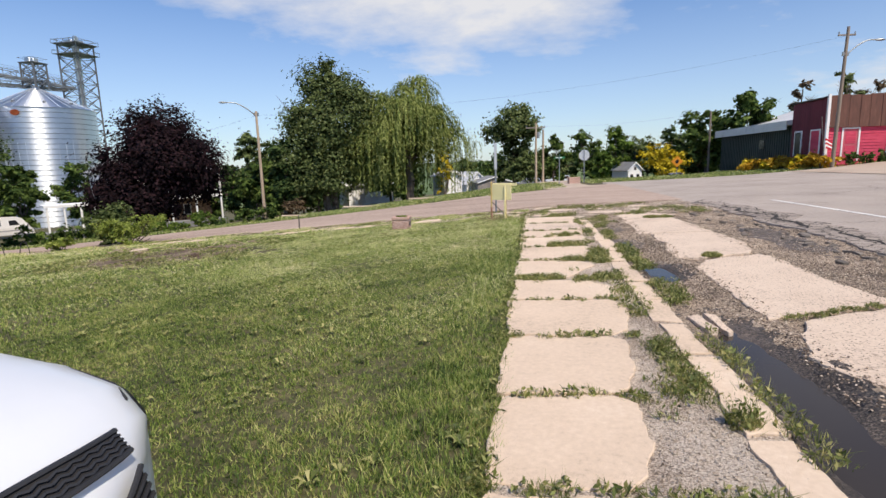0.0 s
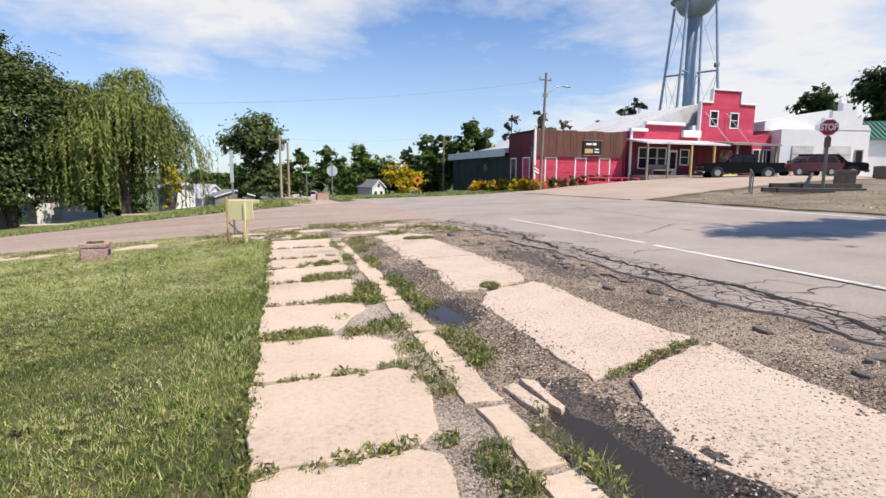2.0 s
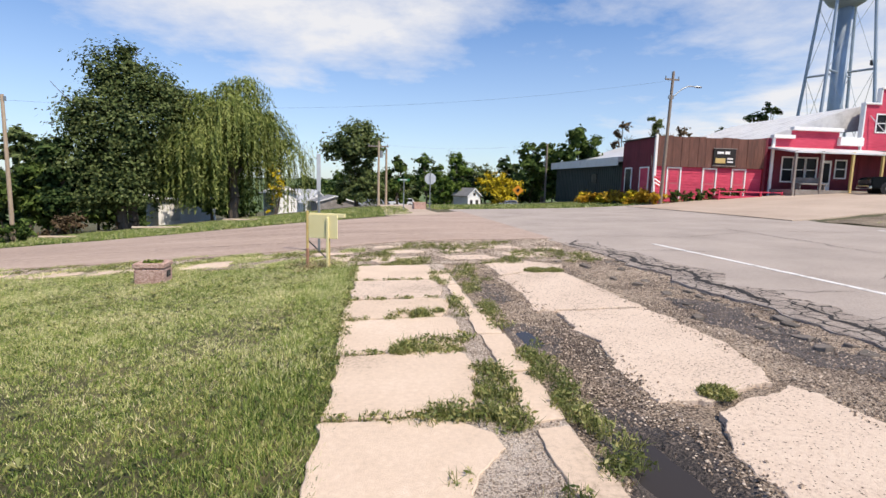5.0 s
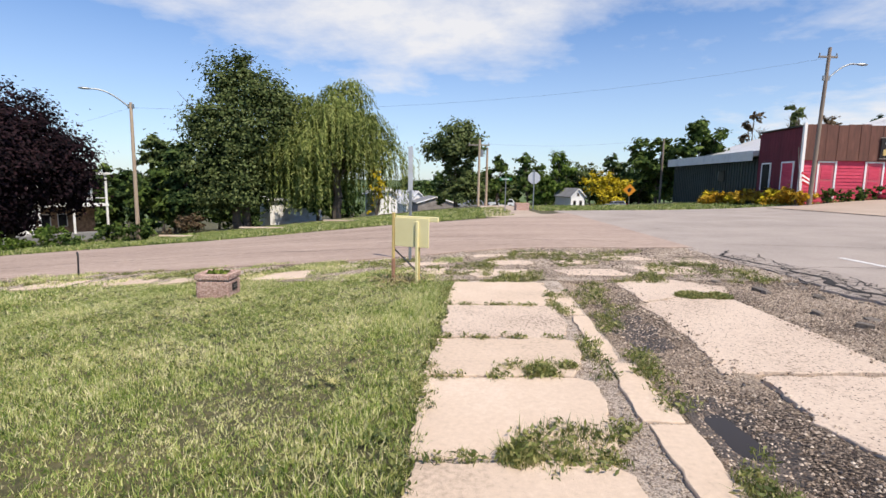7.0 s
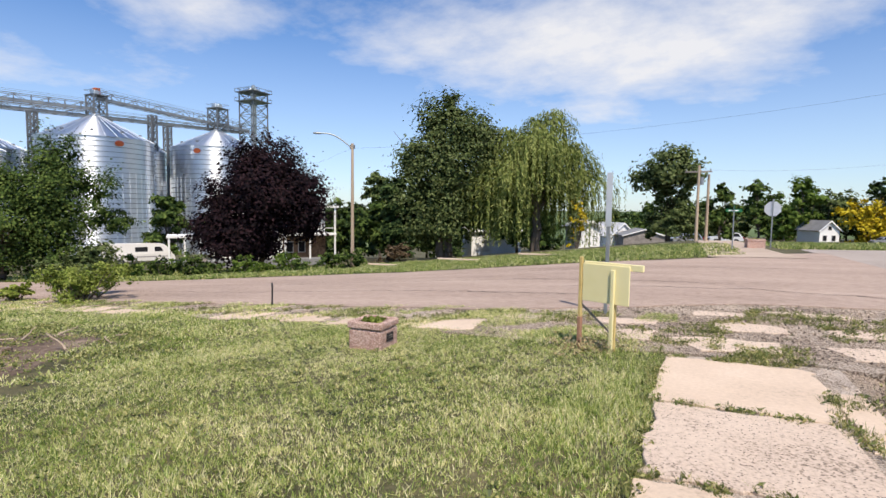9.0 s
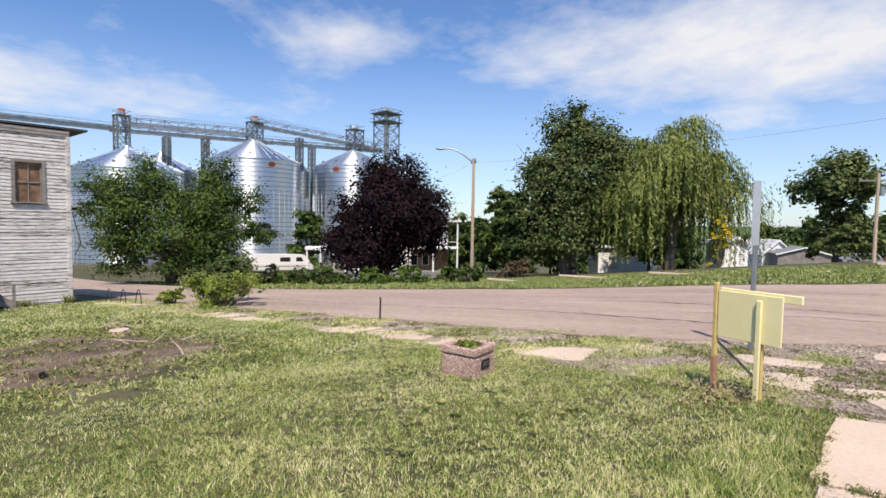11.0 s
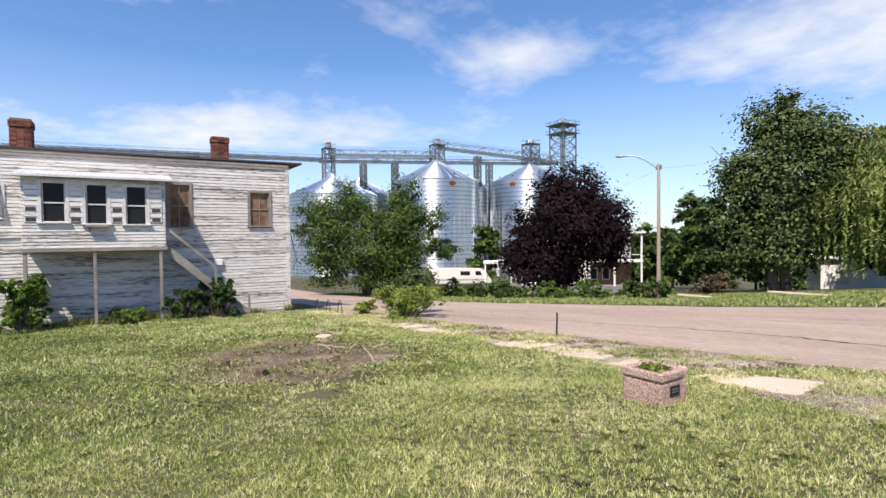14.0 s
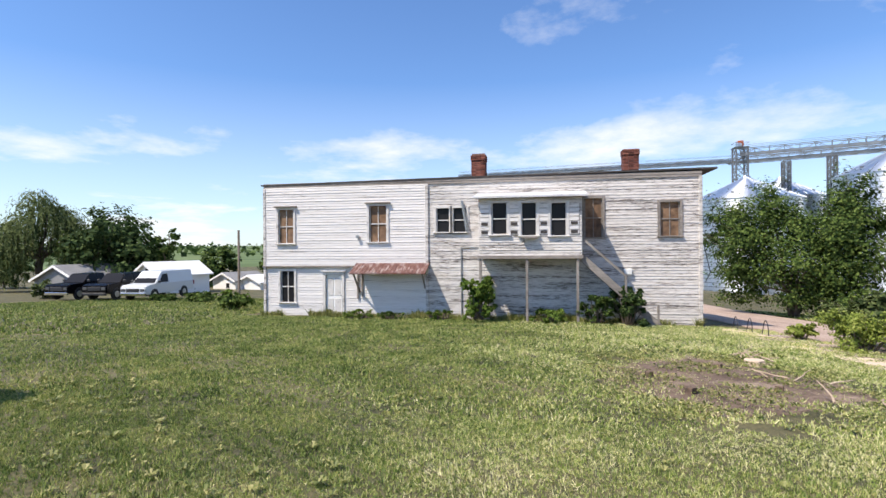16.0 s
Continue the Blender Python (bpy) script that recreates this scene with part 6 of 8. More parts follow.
# porch house behind the maple
ph = thing("porch_house", rz(-40.6, 51.4, 52, -3.96) @ Matrix.Scale(0.72, 4), "two-storey white house with porches behind the maple", "house")
part("wall", boxes((-7.5, 7.4, 0, 8, 0, 7.8)), M_WHITE, ph)
part("foundation", boxes((-7.6, 7.5, 0.05, 8.1, -3, 0.02), (-14.6, 8.8, -2.5, 0, -3, 0.0)), M_GREYROOF, ph)
part("lower_wall", boxes((1.0, 7.45, -0.06, 8, 0, 3.4)), M_BROWNBOARD, ph)
rf = part("roof", prisms([(-8.2, 7.8), (8.2, 7.8), (4.0, 9.6), (-5, 9.6)], "y", -0.7, 8.7), M_GREYROOF, ph)
part("porch_roof", boxes((0.8, 8.6, -2.4, 0, 3.5, 3.8)), M_WHITE, ph)
part("porch_roof", boxes((0.8, 8.9, -2.6, 0, 7.7, 8.0)), M_WHITE, ph)
part("porch_roof", boxes((-14.5, -8.5, -2.4, 3, 3.3, 3.6)), M_WHITE, ph)
part("porch_rail", beams([((0.9, -2.2, 4.6), (8.5, -2.2, 4.6))], 0.1), M_WHITE, ph)
for x, y in ((1.0, -2.2), (4.6, -2.2), (8.4, -2.2)):
    part("post", boxes((x - 0.12, x + 0.12, y - 0.12, y + 0.12, 0, 7.7)), M_WHITE, ph)
for x, y in ((-14.2, -2.2), (-12.3, -2.2), (-10.4, -2.2), (-8.7, -2.2)):
    part("post", boxes((x - 0.12, x + 0.12, y - 0.12, y + 0.12, 0, 3.3)), M_WHITE, ph)
for x, z in ((2.2, 4.0), (3.6, 4.0), (2.0, 0.9), (3.8, 0.9), (-3, 4.0), (-5.5, 4.0), (-4, 1)):
    w_ = part("window", boxes((x - 0.45, x + 0.45, -0.1, -0.065, z, z + 1.5)), M_PANE, ph)
    part("window_frame", boxes((x - 0.55, x + 0.55, -0.09, -0.062, z - 0.1, z + 1.6)), M_TRIM, w_)
part("step", boxes((-10.6, -9.6, -3.2, -2.5, -0.2, 0.2), (-10.6, -9.6, -2.8, -2.4, 0.2, 0.4)), M_GREYWOOD, ph)

# ---- loose things ----
rl = random.Random(21)
ck = thing("concrete_chunk", (1.55, 4.95, gz(1.55, 5) - 0.075), "broken slab chunks lying at the puddle's edge", "rubble")
part("piece", slab_mesh([(-0.10, 0.2), (0.0, 0.23), (0.07, -0.16), (-0.02, -0.21)], 0.075, 0.09, 0.06, 0.012, 5, (0.12, 0.05)), M_PITTED, ck)
part("piece", slab_mesh([(0.06, 0.26), (0.17, 0.24), (0.2, -0.16), (0.14, -0.2), (0.11, -0.1)], 0.07, 0.08, 0.06, 0.012, 6, (-0.1, 0.08)), M_PITTED, ck)
for i, (x, y, s) in enumerate(((-11.0, 12.85, 0.32), (-7.9, 10.9, 0.16), (-9.1, 10.6, 0.12), (-10.3, 12.0, 0.13), (-8.3, 12.2, 0.1))):
    t = thing("stone", (x, y, gz(x, y)), "pale flat stone on the bare soil" if i == 0 else "dark clod on the bare soil", "stone", "stones on the soil")
    part("stone", slab_mesh([(s * math.cos(a) * rl.uniform(0.7, 1.1), 0.6 * s * math.sin(a) * rl.uniform(0.7, 1.1)) for a in np.arange(0, 6.2, 0.9)], 0.11, 0.12, 0.08, 0.015, i, (0.1, 0.05)), M_SLAB if i == 0 else M_DIRT, t)
for i in range(16):
    x, y = (-11.6 + rl.uniform(-0.6, 0.6), 13.0 + rl.uniform(-0.4, 0.4)) if i < 9 else (-8.6 + rl.uniform(-1.2, 1.2), 12.9 + rl.uniform(-0.5, 0.5))
    a, ln = rl.uniform(0, 6.3), rl.uniform(0.3, 0.9)
    t = thing("stick", (x, y, gz(x, y) + 0.04), "dry brown stick lying on the soil", "stick", "sticks on the soil")
    bm = bmesh.new()
    bent_limb(bm, (0, 0, 0.02), (ln * math.cos(a), ln * math.sin(a), rl.uniform(0.03, 0.22)), 0.016, 0.005, rl, 4, 5)
    part("stick", bm, M_PALEPOLE, t)
for i in range(3):
    t = thing("low_wire_fence", (-20.6 + i * 1.0, 15.7 + 0.1 * i, gz(-20.6 + i, 15.7)), "bent dark garden hoop by the old building", "garden hoop", "garden hoops")
    bm = bmesh.new()
    pv = Vector((0, 0, -0.1))
    for k in range(1, 9):
        q = Vector((0.45 * k / 8, 0.05, 0.5 * math.sin(math.pi * min(1, k / 8 + 0.02)) ** 0.5 if k < 8 else -0.1))
        tube(bm, pv, q, 0.015, 0.015, 5)
        pv = q
    part("hoop", bm, M_BLACKPLASTIC, t)
for i, (x, y, ln, a) in enumerate(((-17, 36.6, 3.4, 0.1), (-12, 37.5, 4.2, 0.15), (-7.6, 38.2, 3.2, 0.2))):
    t = thing("pale_board", (x, y, gz(x, y) + 0.05), "pale weathered board lying on the verge", "board", "boards on the verge")
    part("board", soft(boxes((-ln / 2, ln / 2, -0.12, 0.12, 0, 0.08)), 0.01), M_SLAB, t)
    t.rotation_euler = (0, 0, a)
t = thing("dry_brush", (-1.05, 14.55, gz(-1.05, 14.55)), "heap of dry brown leaves at the sign posts", "dry brush")
pp = np.random.default_rng(5).normal(size=(520, 3)) * np.array((0.22, 0.2, 0.07))
pp[:, 2] = np.abs(pp[:, 2]) + 0.01
part("leaves", leaf_mesh(pp, 0.024, 6), M_DRY, t)

# ---- loose gravel ----


def stones(pts, size, seed):
    g = np.random.default_rng(seed)
    n = len(pts)
    base = np.array([(1, 0, 0), (-1, 0, 0), (0, 1, 0), (0, -1, 0), (0, 0, 0.7), (0, 0, -0.7)])
    fc = np.array([(0, 2, 4), (2, 1, 4), (1, 3, 4), (3, 0, 4), (2, 0, 5), (1, 2, 5), (3, 1, 5), (0, 3, 5)])
    a = g.uniform(0, math.tau, n)
    s = size * g.uniform(0.4, 1.5, (n, 1)) ** 1.3
    v = base[None] * g.uniform(0.6, 1.3, (n, 6, 1)) * s[:, None]
    c, d = np.cos(a)[:, None], np.sin(a)[:, None]
    v = np.stack([v[..., 0] * c - v[..., 1] * d, v[..., 0] * d + v[..., 1] * c, v[..., 2]], -1) + pts[:, None]
    f = (fc[None] + 6 * np.arange(n)[:, None, None]).reshape(-1, 3)
    return v.reshape(-1, 3).tolist(), [], f.tolist()


g = np.random.default_rng(31)
n = 60000
x = np.where(g.random(n) < 0.42, g.normal(1.85, 0.25, n), g.uniform(3.3, 5.1, n))
y = g.uniform(0.8, 17.5, n)
x[:13000] = g.uniform(0.55, 1.3, 13000)
ok = ~((x > 2.32) & (x < 3.28)) & (x > 0.6)
x, y = x[ok], y[ok]
inp = ((x > 1.38) & (x < 1.98) & (y > 1.9) & (y < 5.05)) | ((x > 1.5) & (x < 1.95) & (y > 6.85) & (y < 7.9))
x, y = x[~inp], y[~inp]
z = np.where(x < 1.25, land(x, y) + 0.006, np.where((x > 2.0) & (x < 3.62) & (g.random(len(x)) < 0.45), land(x, y) + 0.012, bed_z(x, y) + 0.004))
inner = x < 1.25
cx = np.concatenate([g.uniform(-1.5, 5.0, 9000), g.uniform(-16, -1.5, 5000)])
cy = np.concatenate([g.uniform(14.9, 18.9, 9000), g.uniform(15.6, 17.3, 5000)])
tagged(part("corner_stones", stones(np.stack([cx, cy, land(cx, cy) + 0.02], 1), 0.011, 5), M_STONE, None), "loose brown stones over the street corner", "gravel", kind="stuff")
tagged(part("gravel_stones", stones(np.stack([x, y, z], 1)[~inner], 0.0085, 3), M_STONE, None), "loose mixed gravel along the broken road edge", "gravel", kind="stuff")
tagged(part("pale_stones", stones(np.stack([x, y, z], 1)[inner], 0.008, 4), M_PALEGRAVEL, None), "pale crushed stone between slabs and kerb", "gravel", kind="stuff")

# ---- lawn and weeds ----


def blades(x, y, z, h, w, seed, per=3, lean=0.5):
    g = np.random.default_rng(seed)
    n = len(x)
    o = np.repeat(np.stack([x, y, z], 1), per, 0)
    m = n * per
    o[:, :2] += g.normal(0, 0.012, (m, 2))
    a = g.uniform(0, math.tau, m)
    hh = np.repeat(h, per) * g.uniform(0.5, 1.3, m)
    ww = w * g.uniform(0.7, 1.3, m)
    d = np.stack([np.cos(a), np.sin(a), np.zeros(m)], 1) * ww[:, None]
    la = g.uniform(0, math.tau, m)
    le = np.abs(g.normal(0, lean, m))
    tip = np.stack([np.cos(la) * le * hh, np.sin(la) * le * hh, hh], 1)
    v = np.stack([o - d, o + d, o + tip], 1).reshape(-1, 3)
    return v, np.arange(3 * m).reshape(-1, 3)


def tri_mesh(name, v, f, material, label, cat):
    me = bpy.data.meshes.new(name)
    me.vertices.add(len(v))
    me.vertices.foreach_set("co", v.astype(np.float32).ravel())
    me.loops.add(len(f) * 3)
    me.loops.foreach_set("vertex_index", f.astype(np.int32).ravel())
    me.polygons.add(len(f))
    me.polygons.foreach_set("loop_start", np.arange(0, len(f) * 3, 3, dtype=np.int32))
    me.update()
    me.validate()
    me.materials.append(material)
    return tagged(new(name, me), label, cat, kind="stuff")


def patchy(x, y, s, seed):
    return np.sin(x * s + seed) * np.sin(y * s * 1.13 + 2 * seed) + 0.6 * np.sin(x * s * 2.3 - y * s * 1.7 + seed)


g = np.random.default_rng(41)
V, F, off = [], [], 0
for (x0, x1, y0, y1, n, h, w) in ((-6, -0.2, 1.2, 15.4, 230000, 0.034, 0.0040), (-12, -6, 1.2, 15.4, 70000, 0.042, 0.0085), (-21, -12, -4, 15.6, 50000, 0.05, 0.012), (-12, -0.3, -9, 1.2, 30000, 0.05, 0.009), (-40, -12, -24, -4, 26000, 0.09, 0.025), (-6, -0.15, 15.0, 17.2, 16000, 0.05, 0.006), (-21, -6, 15.0, 17.0, 14000, 0.06, 0.010), (-24, 2, 27.5, 46, 36000, 0.10, 0.022), (-50, -20, 26.5, 46, 24000, 0.15, 0.035), (4, 26, 38.8, 50, 12000, 0.13, 0.03), (18, 46, 12, 22, 7000, 0.06, 0.02)):
    x, y = g.uniform(x0, x1, n), g.uniform(y0, y1, n)
    soil = (((x + 9.2) / 2.7) ** 2 + ((y - 11.7) / 1.75) ** 2) < 0.85 + 0.6 * patchy(x, y, 1.9, 1)
    keep = ~soil | (g.random(n) < 0.36 + 0.34 * patchy(x, y, 3.1, 8))
    if y0 == 15.0:
        keep &= patchy(x, y, 2.2, 4) > 0.0
    if x0 == 18:
        keep &= g.random(n) < 0.35 + 0.3 * patchy(x, y, 0.8, 3)
    if y0 == 27.5:
        keep &= y > 27.2 + 2.4 * sm(-12, -2, x) + 6.5 * sm(-2, 6, x)
    if y0 == 1.2 and x1 < 0:
        keep &= g.random(n) < 0.74 + 0.2 * patchy(x, y, 1.6, 7) + 0.25 * patchy(x, y, 9.0, 3) + 0.35 * patchy(x, y, 31.0, 5)
    x, y = x[keep], y[keep]
    hh = h * (1 + 0.2 * patchy(x, y, 1.1, 2) + 0.3 * patchy(x, y, 27.0, 9)) * np.where((x > -0.9) & (y < 15), 1.5, 1.0)
    v, f = blades(x, y, soil_z(x, y) - 0.004, hh, w, int(n), 3, 0.75)
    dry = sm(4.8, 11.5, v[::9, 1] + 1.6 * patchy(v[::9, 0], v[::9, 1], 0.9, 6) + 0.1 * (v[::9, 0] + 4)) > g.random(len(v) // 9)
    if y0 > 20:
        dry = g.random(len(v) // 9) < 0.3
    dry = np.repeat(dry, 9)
    V.append(v)
    F.append(dry)
V, F = np.concatenate(V), np.concatenate(F)
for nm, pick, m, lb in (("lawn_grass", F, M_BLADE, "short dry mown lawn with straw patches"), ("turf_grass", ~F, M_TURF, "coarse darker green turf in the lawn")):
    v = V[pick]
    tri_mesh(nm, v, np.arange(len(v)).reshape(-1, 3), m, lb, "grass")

# weeds in the joints, beside the kerb, and over the corner rubble
pts = []


def clump(x, y, r, n, h):
    for _ in range(n):
        a, q = g.uniform(0, math.tau), r * math.sqrt(g.random())
        xx, yy = x + q * math.cos(a), y + q * math.sin(a)
        pts.append((xx, yy, gz(xx, yy) + 0.015 + h * g.random() * (1 - 0.6 * q / r)))


for i, j in enumerate(JOINTS[1:]):
    for k in range(16):
        x = -0.25 + 1.2 * k / 16 + g.normal(0, 0.03)
        if math.sin(k * 1.3 + i * 2.2) > -0.55:
            clump(x, j + g.normal(0, 0.025), 0.07, 34, 0.055)
for k in range(150):
    y = g.uniform(1.5, 15)
    clump(-0.27 + g.normal(0, 0.03), y, 0.07, 14, 0.06)
for y0, y1, x0, x1, n in ((1.8, 3.6, 0.75, 1.1, 40), (3.5, 5.2, 0.95, 1.12, 30), (6.7, 8.5, 0.85, 1.14, 110), (8.3, 9.7, 0.9, 1.15, 70), (9.3, 9.8, 0.35, 1.1, 60), (6.75, 7.0, -0.25, 0.5, 50), (8.0, 8.25, 0.3, 0.95, 34), (6.9, 7.4, 0.55, 0.95, 26), (10.5, 14.8, 1.02, 1.2, 60), (6.6, 7.0, 0.0, 0.9, 30), (10.7, 10.95, 0.3, 0.9, 10), (2.2, 5.2, 1.38, 1.5, 40), (5.2, 12.5, 1.38, 1.56, 150), (5.0, 9.5, 1.4, 1.66, 90), (2.4, 6.6, 0.92, 1.14, 70), (12.5, 15, 1.3, 1.9, 60), (14.5, 18.2, 0.2, 4.6, 640), (15.0, 17, -6, 0.4, 480), (15.6, 17, -14, -6, 320), (14.6, 15.3, -0.2, 2.6, 60), (14.4, 15.2, 1.5, 2.6, 30)):
    for k in range(n):
        x, y = g.uniform(x0, x1), g.uniform(y0, y1)
        if patchy(x, y, *((1.5, 5) if y > 14.4 else (2.4, 5))) > (0.1 if y > 14.4 else -0.35):
            clump(x, y, 0.085, 24, 0.09 if x > 0.3 else 0.06)
for x, y, r, h in ((2.62, 8.2, 0.13, 0.07), (1.18, 3.0, 0.09, 0.2), (2.9, 13.6, 0.2, 0.06), (3.2, 13.55, 0.18, 0.06), (0.35, 9.45, 0.12, 0.12), (0.62, 10.7, 0.12, 0.12), (0.85, 10.85, 0.08, 0.07)):
    clump(x, y, r, int(2600 * r * r / 0.1) + 60, h)
for k in range(34):
    f = k / 34
    if math.sin(k * 1.1) > -0.5:
        clump(2.3 + 1.25 * f + g.normal(0, 0.02), 5.03 + 0.5 * f + g.normal(0, 0.035), 0.055, 22, 0.028)
P = np.array(pts)
half = g.random(len(P)) < 0.45
tagged(part("joint_weeds", leaf_mesh(P[half], 0.017, 9, 2.6, 0.1), M_WEED, None), "small green weeds growing in joints and rubble", "weeds", kind="stuff")
Q = P[~half]
v, f = blades(Q[:, 0], Q[:, 1], land(Q[:, 0], Q[:, 1]) + 0.008, np.maximum(0.03, (Q[:, 2] - land(Q[:, 0], Q[:, 1])) * 1.15), 0.0032, 99, 3, 0.8)
tri_mesh("joint_grass", v, f, M_WEED, "thin grass growing in joints and rubble", "grass")
soilpts = np.stack([g.uniform(-12.4, -6.2, 15000), g.uniform(9.6, 13.8, 15000), np.zeros(15000)], 1)
soilpts = soilpts[patchy(soilpts[:, 0], soilpts[:, 1], 2.6, 9) > 0.1]
soilpts[:, 2] = land(soilpts[:, 0], soilpts[:, 1]) + 0.05 + 0.05 * g.random(len(soilpts))
tagged(part("soil_weeds", leaf_mesh(soilpts, 0.024, 10, 1.8, 0.3), M_WEED, None), "low weeds on the bare soil", "weeds", kind="stuff")
lp = np.stack([g.uniform(-9, -0.4, 2600), g.uniform(1.5, 15, 2600), np.zeros(2600)], 1)
lp = lp[patchy(lp[:, 0], lp[:, 1], 0.9, 11) > 0.2]
lp = np.repeat(lp, 5, 0) + g.normal(0, 0.035, (len(lp) * 5, 3)) * np.array((1, 1, 0))
lp[:, 2] = land(lp[:, 0], lp[:, 1]) + 0.02 + 0.035 * g.random(len(lp))
tagged(part("lawn_weeds", leaf_mesh(lp, 0.015, 12, 2.4, 0.3), M_WEED, None), "broad-leaved weeds scattered in the lawn", "weeds", kind="stuff")

rv_, rf_ = [], []
for k in range(900):
    x, y = g.uniform(-7, -0.35), 1.3 + 13.5 * g.random() ** 1.3
    if patchy(x, y, 0.8, 17) < -0.1:
        continue
    z, a0, r = float(soil_z(x, y)), g.uniform(0, 6.3), g.uniform(0.03, 0.085)
    for q in range(int(g.integers(5, 10))):
        a = a0 + q * 2.4
        c, d = math.cos(a), math.sin(a)
        ln, w = r * g.uniform(0.7, 1.2), r * 0.17
        i0 = len(rv_)
        rv_ += [(x, y, z + 0.015), (x + c * ln * 0.6 - d * w, y + d * ln * 0.6 + c * w, z + 0.02 + ln * 0.5), (x + c * ln, y + d * ln, z + 0.022 + ln * 0.35), (x + c * ln * 0.6 + d * w, y + d * ln * 0.6 - c * w, z + 0.02 + ln * 0.5)]
        rf_.append((i0, i0 + 1, i0 + 2, i0 + 3))
tagged(part("lawn_rosettes", (rv_, [], rf_), M_WEED, None), "flat leafy weed rosettes growing in the lawn", "weeds", kind="stuff")

wy = g.uniform(-3.2, 15.0, 2600)
wx = -21.6 + np.abs(g.normal(0, 0.28, 2600))
kp = patchy(wx, wy, 1.4, 13) > -0.5
wx, wy = wx[kp], wy[kp]
v, f = blades(wx, wy, land(wx, wy) - 0.01, 0.16 + 0.14 * np.abs(patchy(wx, wy, 2.2, 15)), 0.016, 77, 5, 0.5)
tri_mesh("wall_weeds", v, f, M_WEED, "tall ragged weeds along the old building", "weeds")

# ---- red store row ----
FY = 39.5


def facade(parent, name, x0, x1, z0, z1, y, material, holes=(), course=0.16, depth=0.0):
    return part(name, siding(x0, x1, z0, z1, list(holes), x=y, course=course, lean=0.025, axis="x", sgn=-1), material, parent)


shed = thing("red_shed", (0, 0, 0), "low red shed with a rusty brown tin front", "building")
DOORS = [(20.25, 21.35), (22.95, 24.05), (25.2, 26.3)]
part("wall", siding(19.3, 27.6, 0.3, 3.15, [(a, b, 0.9, 3.1) for a, b in DOORS], x=FY, course=0.2, lean=0.03, axis="x", sgn=-1), M_RED, shed)
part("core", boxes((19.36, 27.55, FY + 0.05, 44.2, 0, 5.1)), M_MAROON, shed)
for a, b in DOORS:
    dr = part("door", soft(boxes((a + 0.1, b - 0.1, FY - 0.02, FY + 0.04, 0.9, 3.0)), 0.01), M_PINK, shed)
    part("door_frame", boxes((a, a + 0.1, FY - 0.06, FY, 0.9, 3.1), (b - 0.1, b, FY - 0.06, FY, 0.9, 3.1), (a + 0.1, b - 0.1, FY - 0.06, FY, 3.0, 3.1)), M_WHITE, dr)
    part("door_panel", boxes((a + 0.25, b - 0.25, FY - 0.035, FY - 0.02, 1.1, 1.9), (a + 0.25, b - 0.25, FY - 0.035, FY - 0.02, 2.05, 2.85)), M_RED, dr)
xx = 19.3
i = 0
while xx < 27.5:
    w = 0.62 + 0.1 * math.sin(i * 3.3)
    part("tin_panel", soft(boxes((xx, min(xx + w, 27.6) - 0.015, FY - 0.16 - 0.012 * (i % 2), FY - 0.06, 3.12, 5.2 + 0.04 * math.sin(i * 1.7))), 0.008), M_BROWNTIN, shed)
    xx += w
    i += 1
for x in (19.3, 27.6):
    part("corner_board", boxes((x - 0.08, x + 0.08, FY - 0.2, FY - 0.02, 0.3, 5.3)), M_WHITE if x < 20 else M_MAROON, shed)
for j in range(15):
    part("side_board", boxes((19.26, 19.34 - 0.01 * (j % 2), FY + 0.03 + j * 0.31, FY + 0.03 + j * 0.31 + 0.29, 0, 5.0)), M_MAROON, shed)
for y0, y1, z0, z1 in ((40.1, 41.2, 0.7, 3.0), (42.6, 43.5, 1.3, 3.0)):
    wd = part("side_door" if z0 < 1 else "window", boxes((19.2, 19.25, y0, y1, z0, z1)), M_RED if z0 < 1 else M_PANE, shed)
    part("frame", boxes((19.19, 19.25, y0 - 0.1, y0, z0, z1 + 0.1), (19.19, 19.25, y1, y1 + 0.1, z0, z1 + 0.1), (19.19, 19.25, y0, y1, z1, z1 + 0.1)), M_WHITE, wd)
part("roof", boxes((19.2, 27.7, FY - 0.1, 44.4, 5.1, 5.18)), M_ROOFDARK, shed)
bd = thing("store_sign", (24.4, FY - 0.2, 3.3), "dark sign board with cream and orange marks", "sign")
part("board", soft(boxes((-0.85, 0.85, -0.06, 0, 0, 1.15)), 0.02), M_DARK, bd)
part("frame", boxes((-0.88, 0.88, -0.07, 0.0, -0.06, 0), (-0.88, 0.88, -0.07, 0.0, 1.15, 1.2)), M_GREYWOOD, bd)
part("mark", boxes((-0.6, -0.1, -0.08, -0.06, 0.8, 0.95), (0.0, 0.35, -0.08, -0.06, 0.78, 0.98)), M_WHITE, bd)
part("mark", boxes((-0.7, 0.05, -0.08, -0.06, 0.15, 0.5)), M_YELLOWPOST, bd)
part("mark", boxes((0.2, 0.65, -0.08, -0.06, 0.2, 0.3), (0.2, 0.6, -0.08, -0.06, 0.42, 0.52)), M_WHITE, bd)
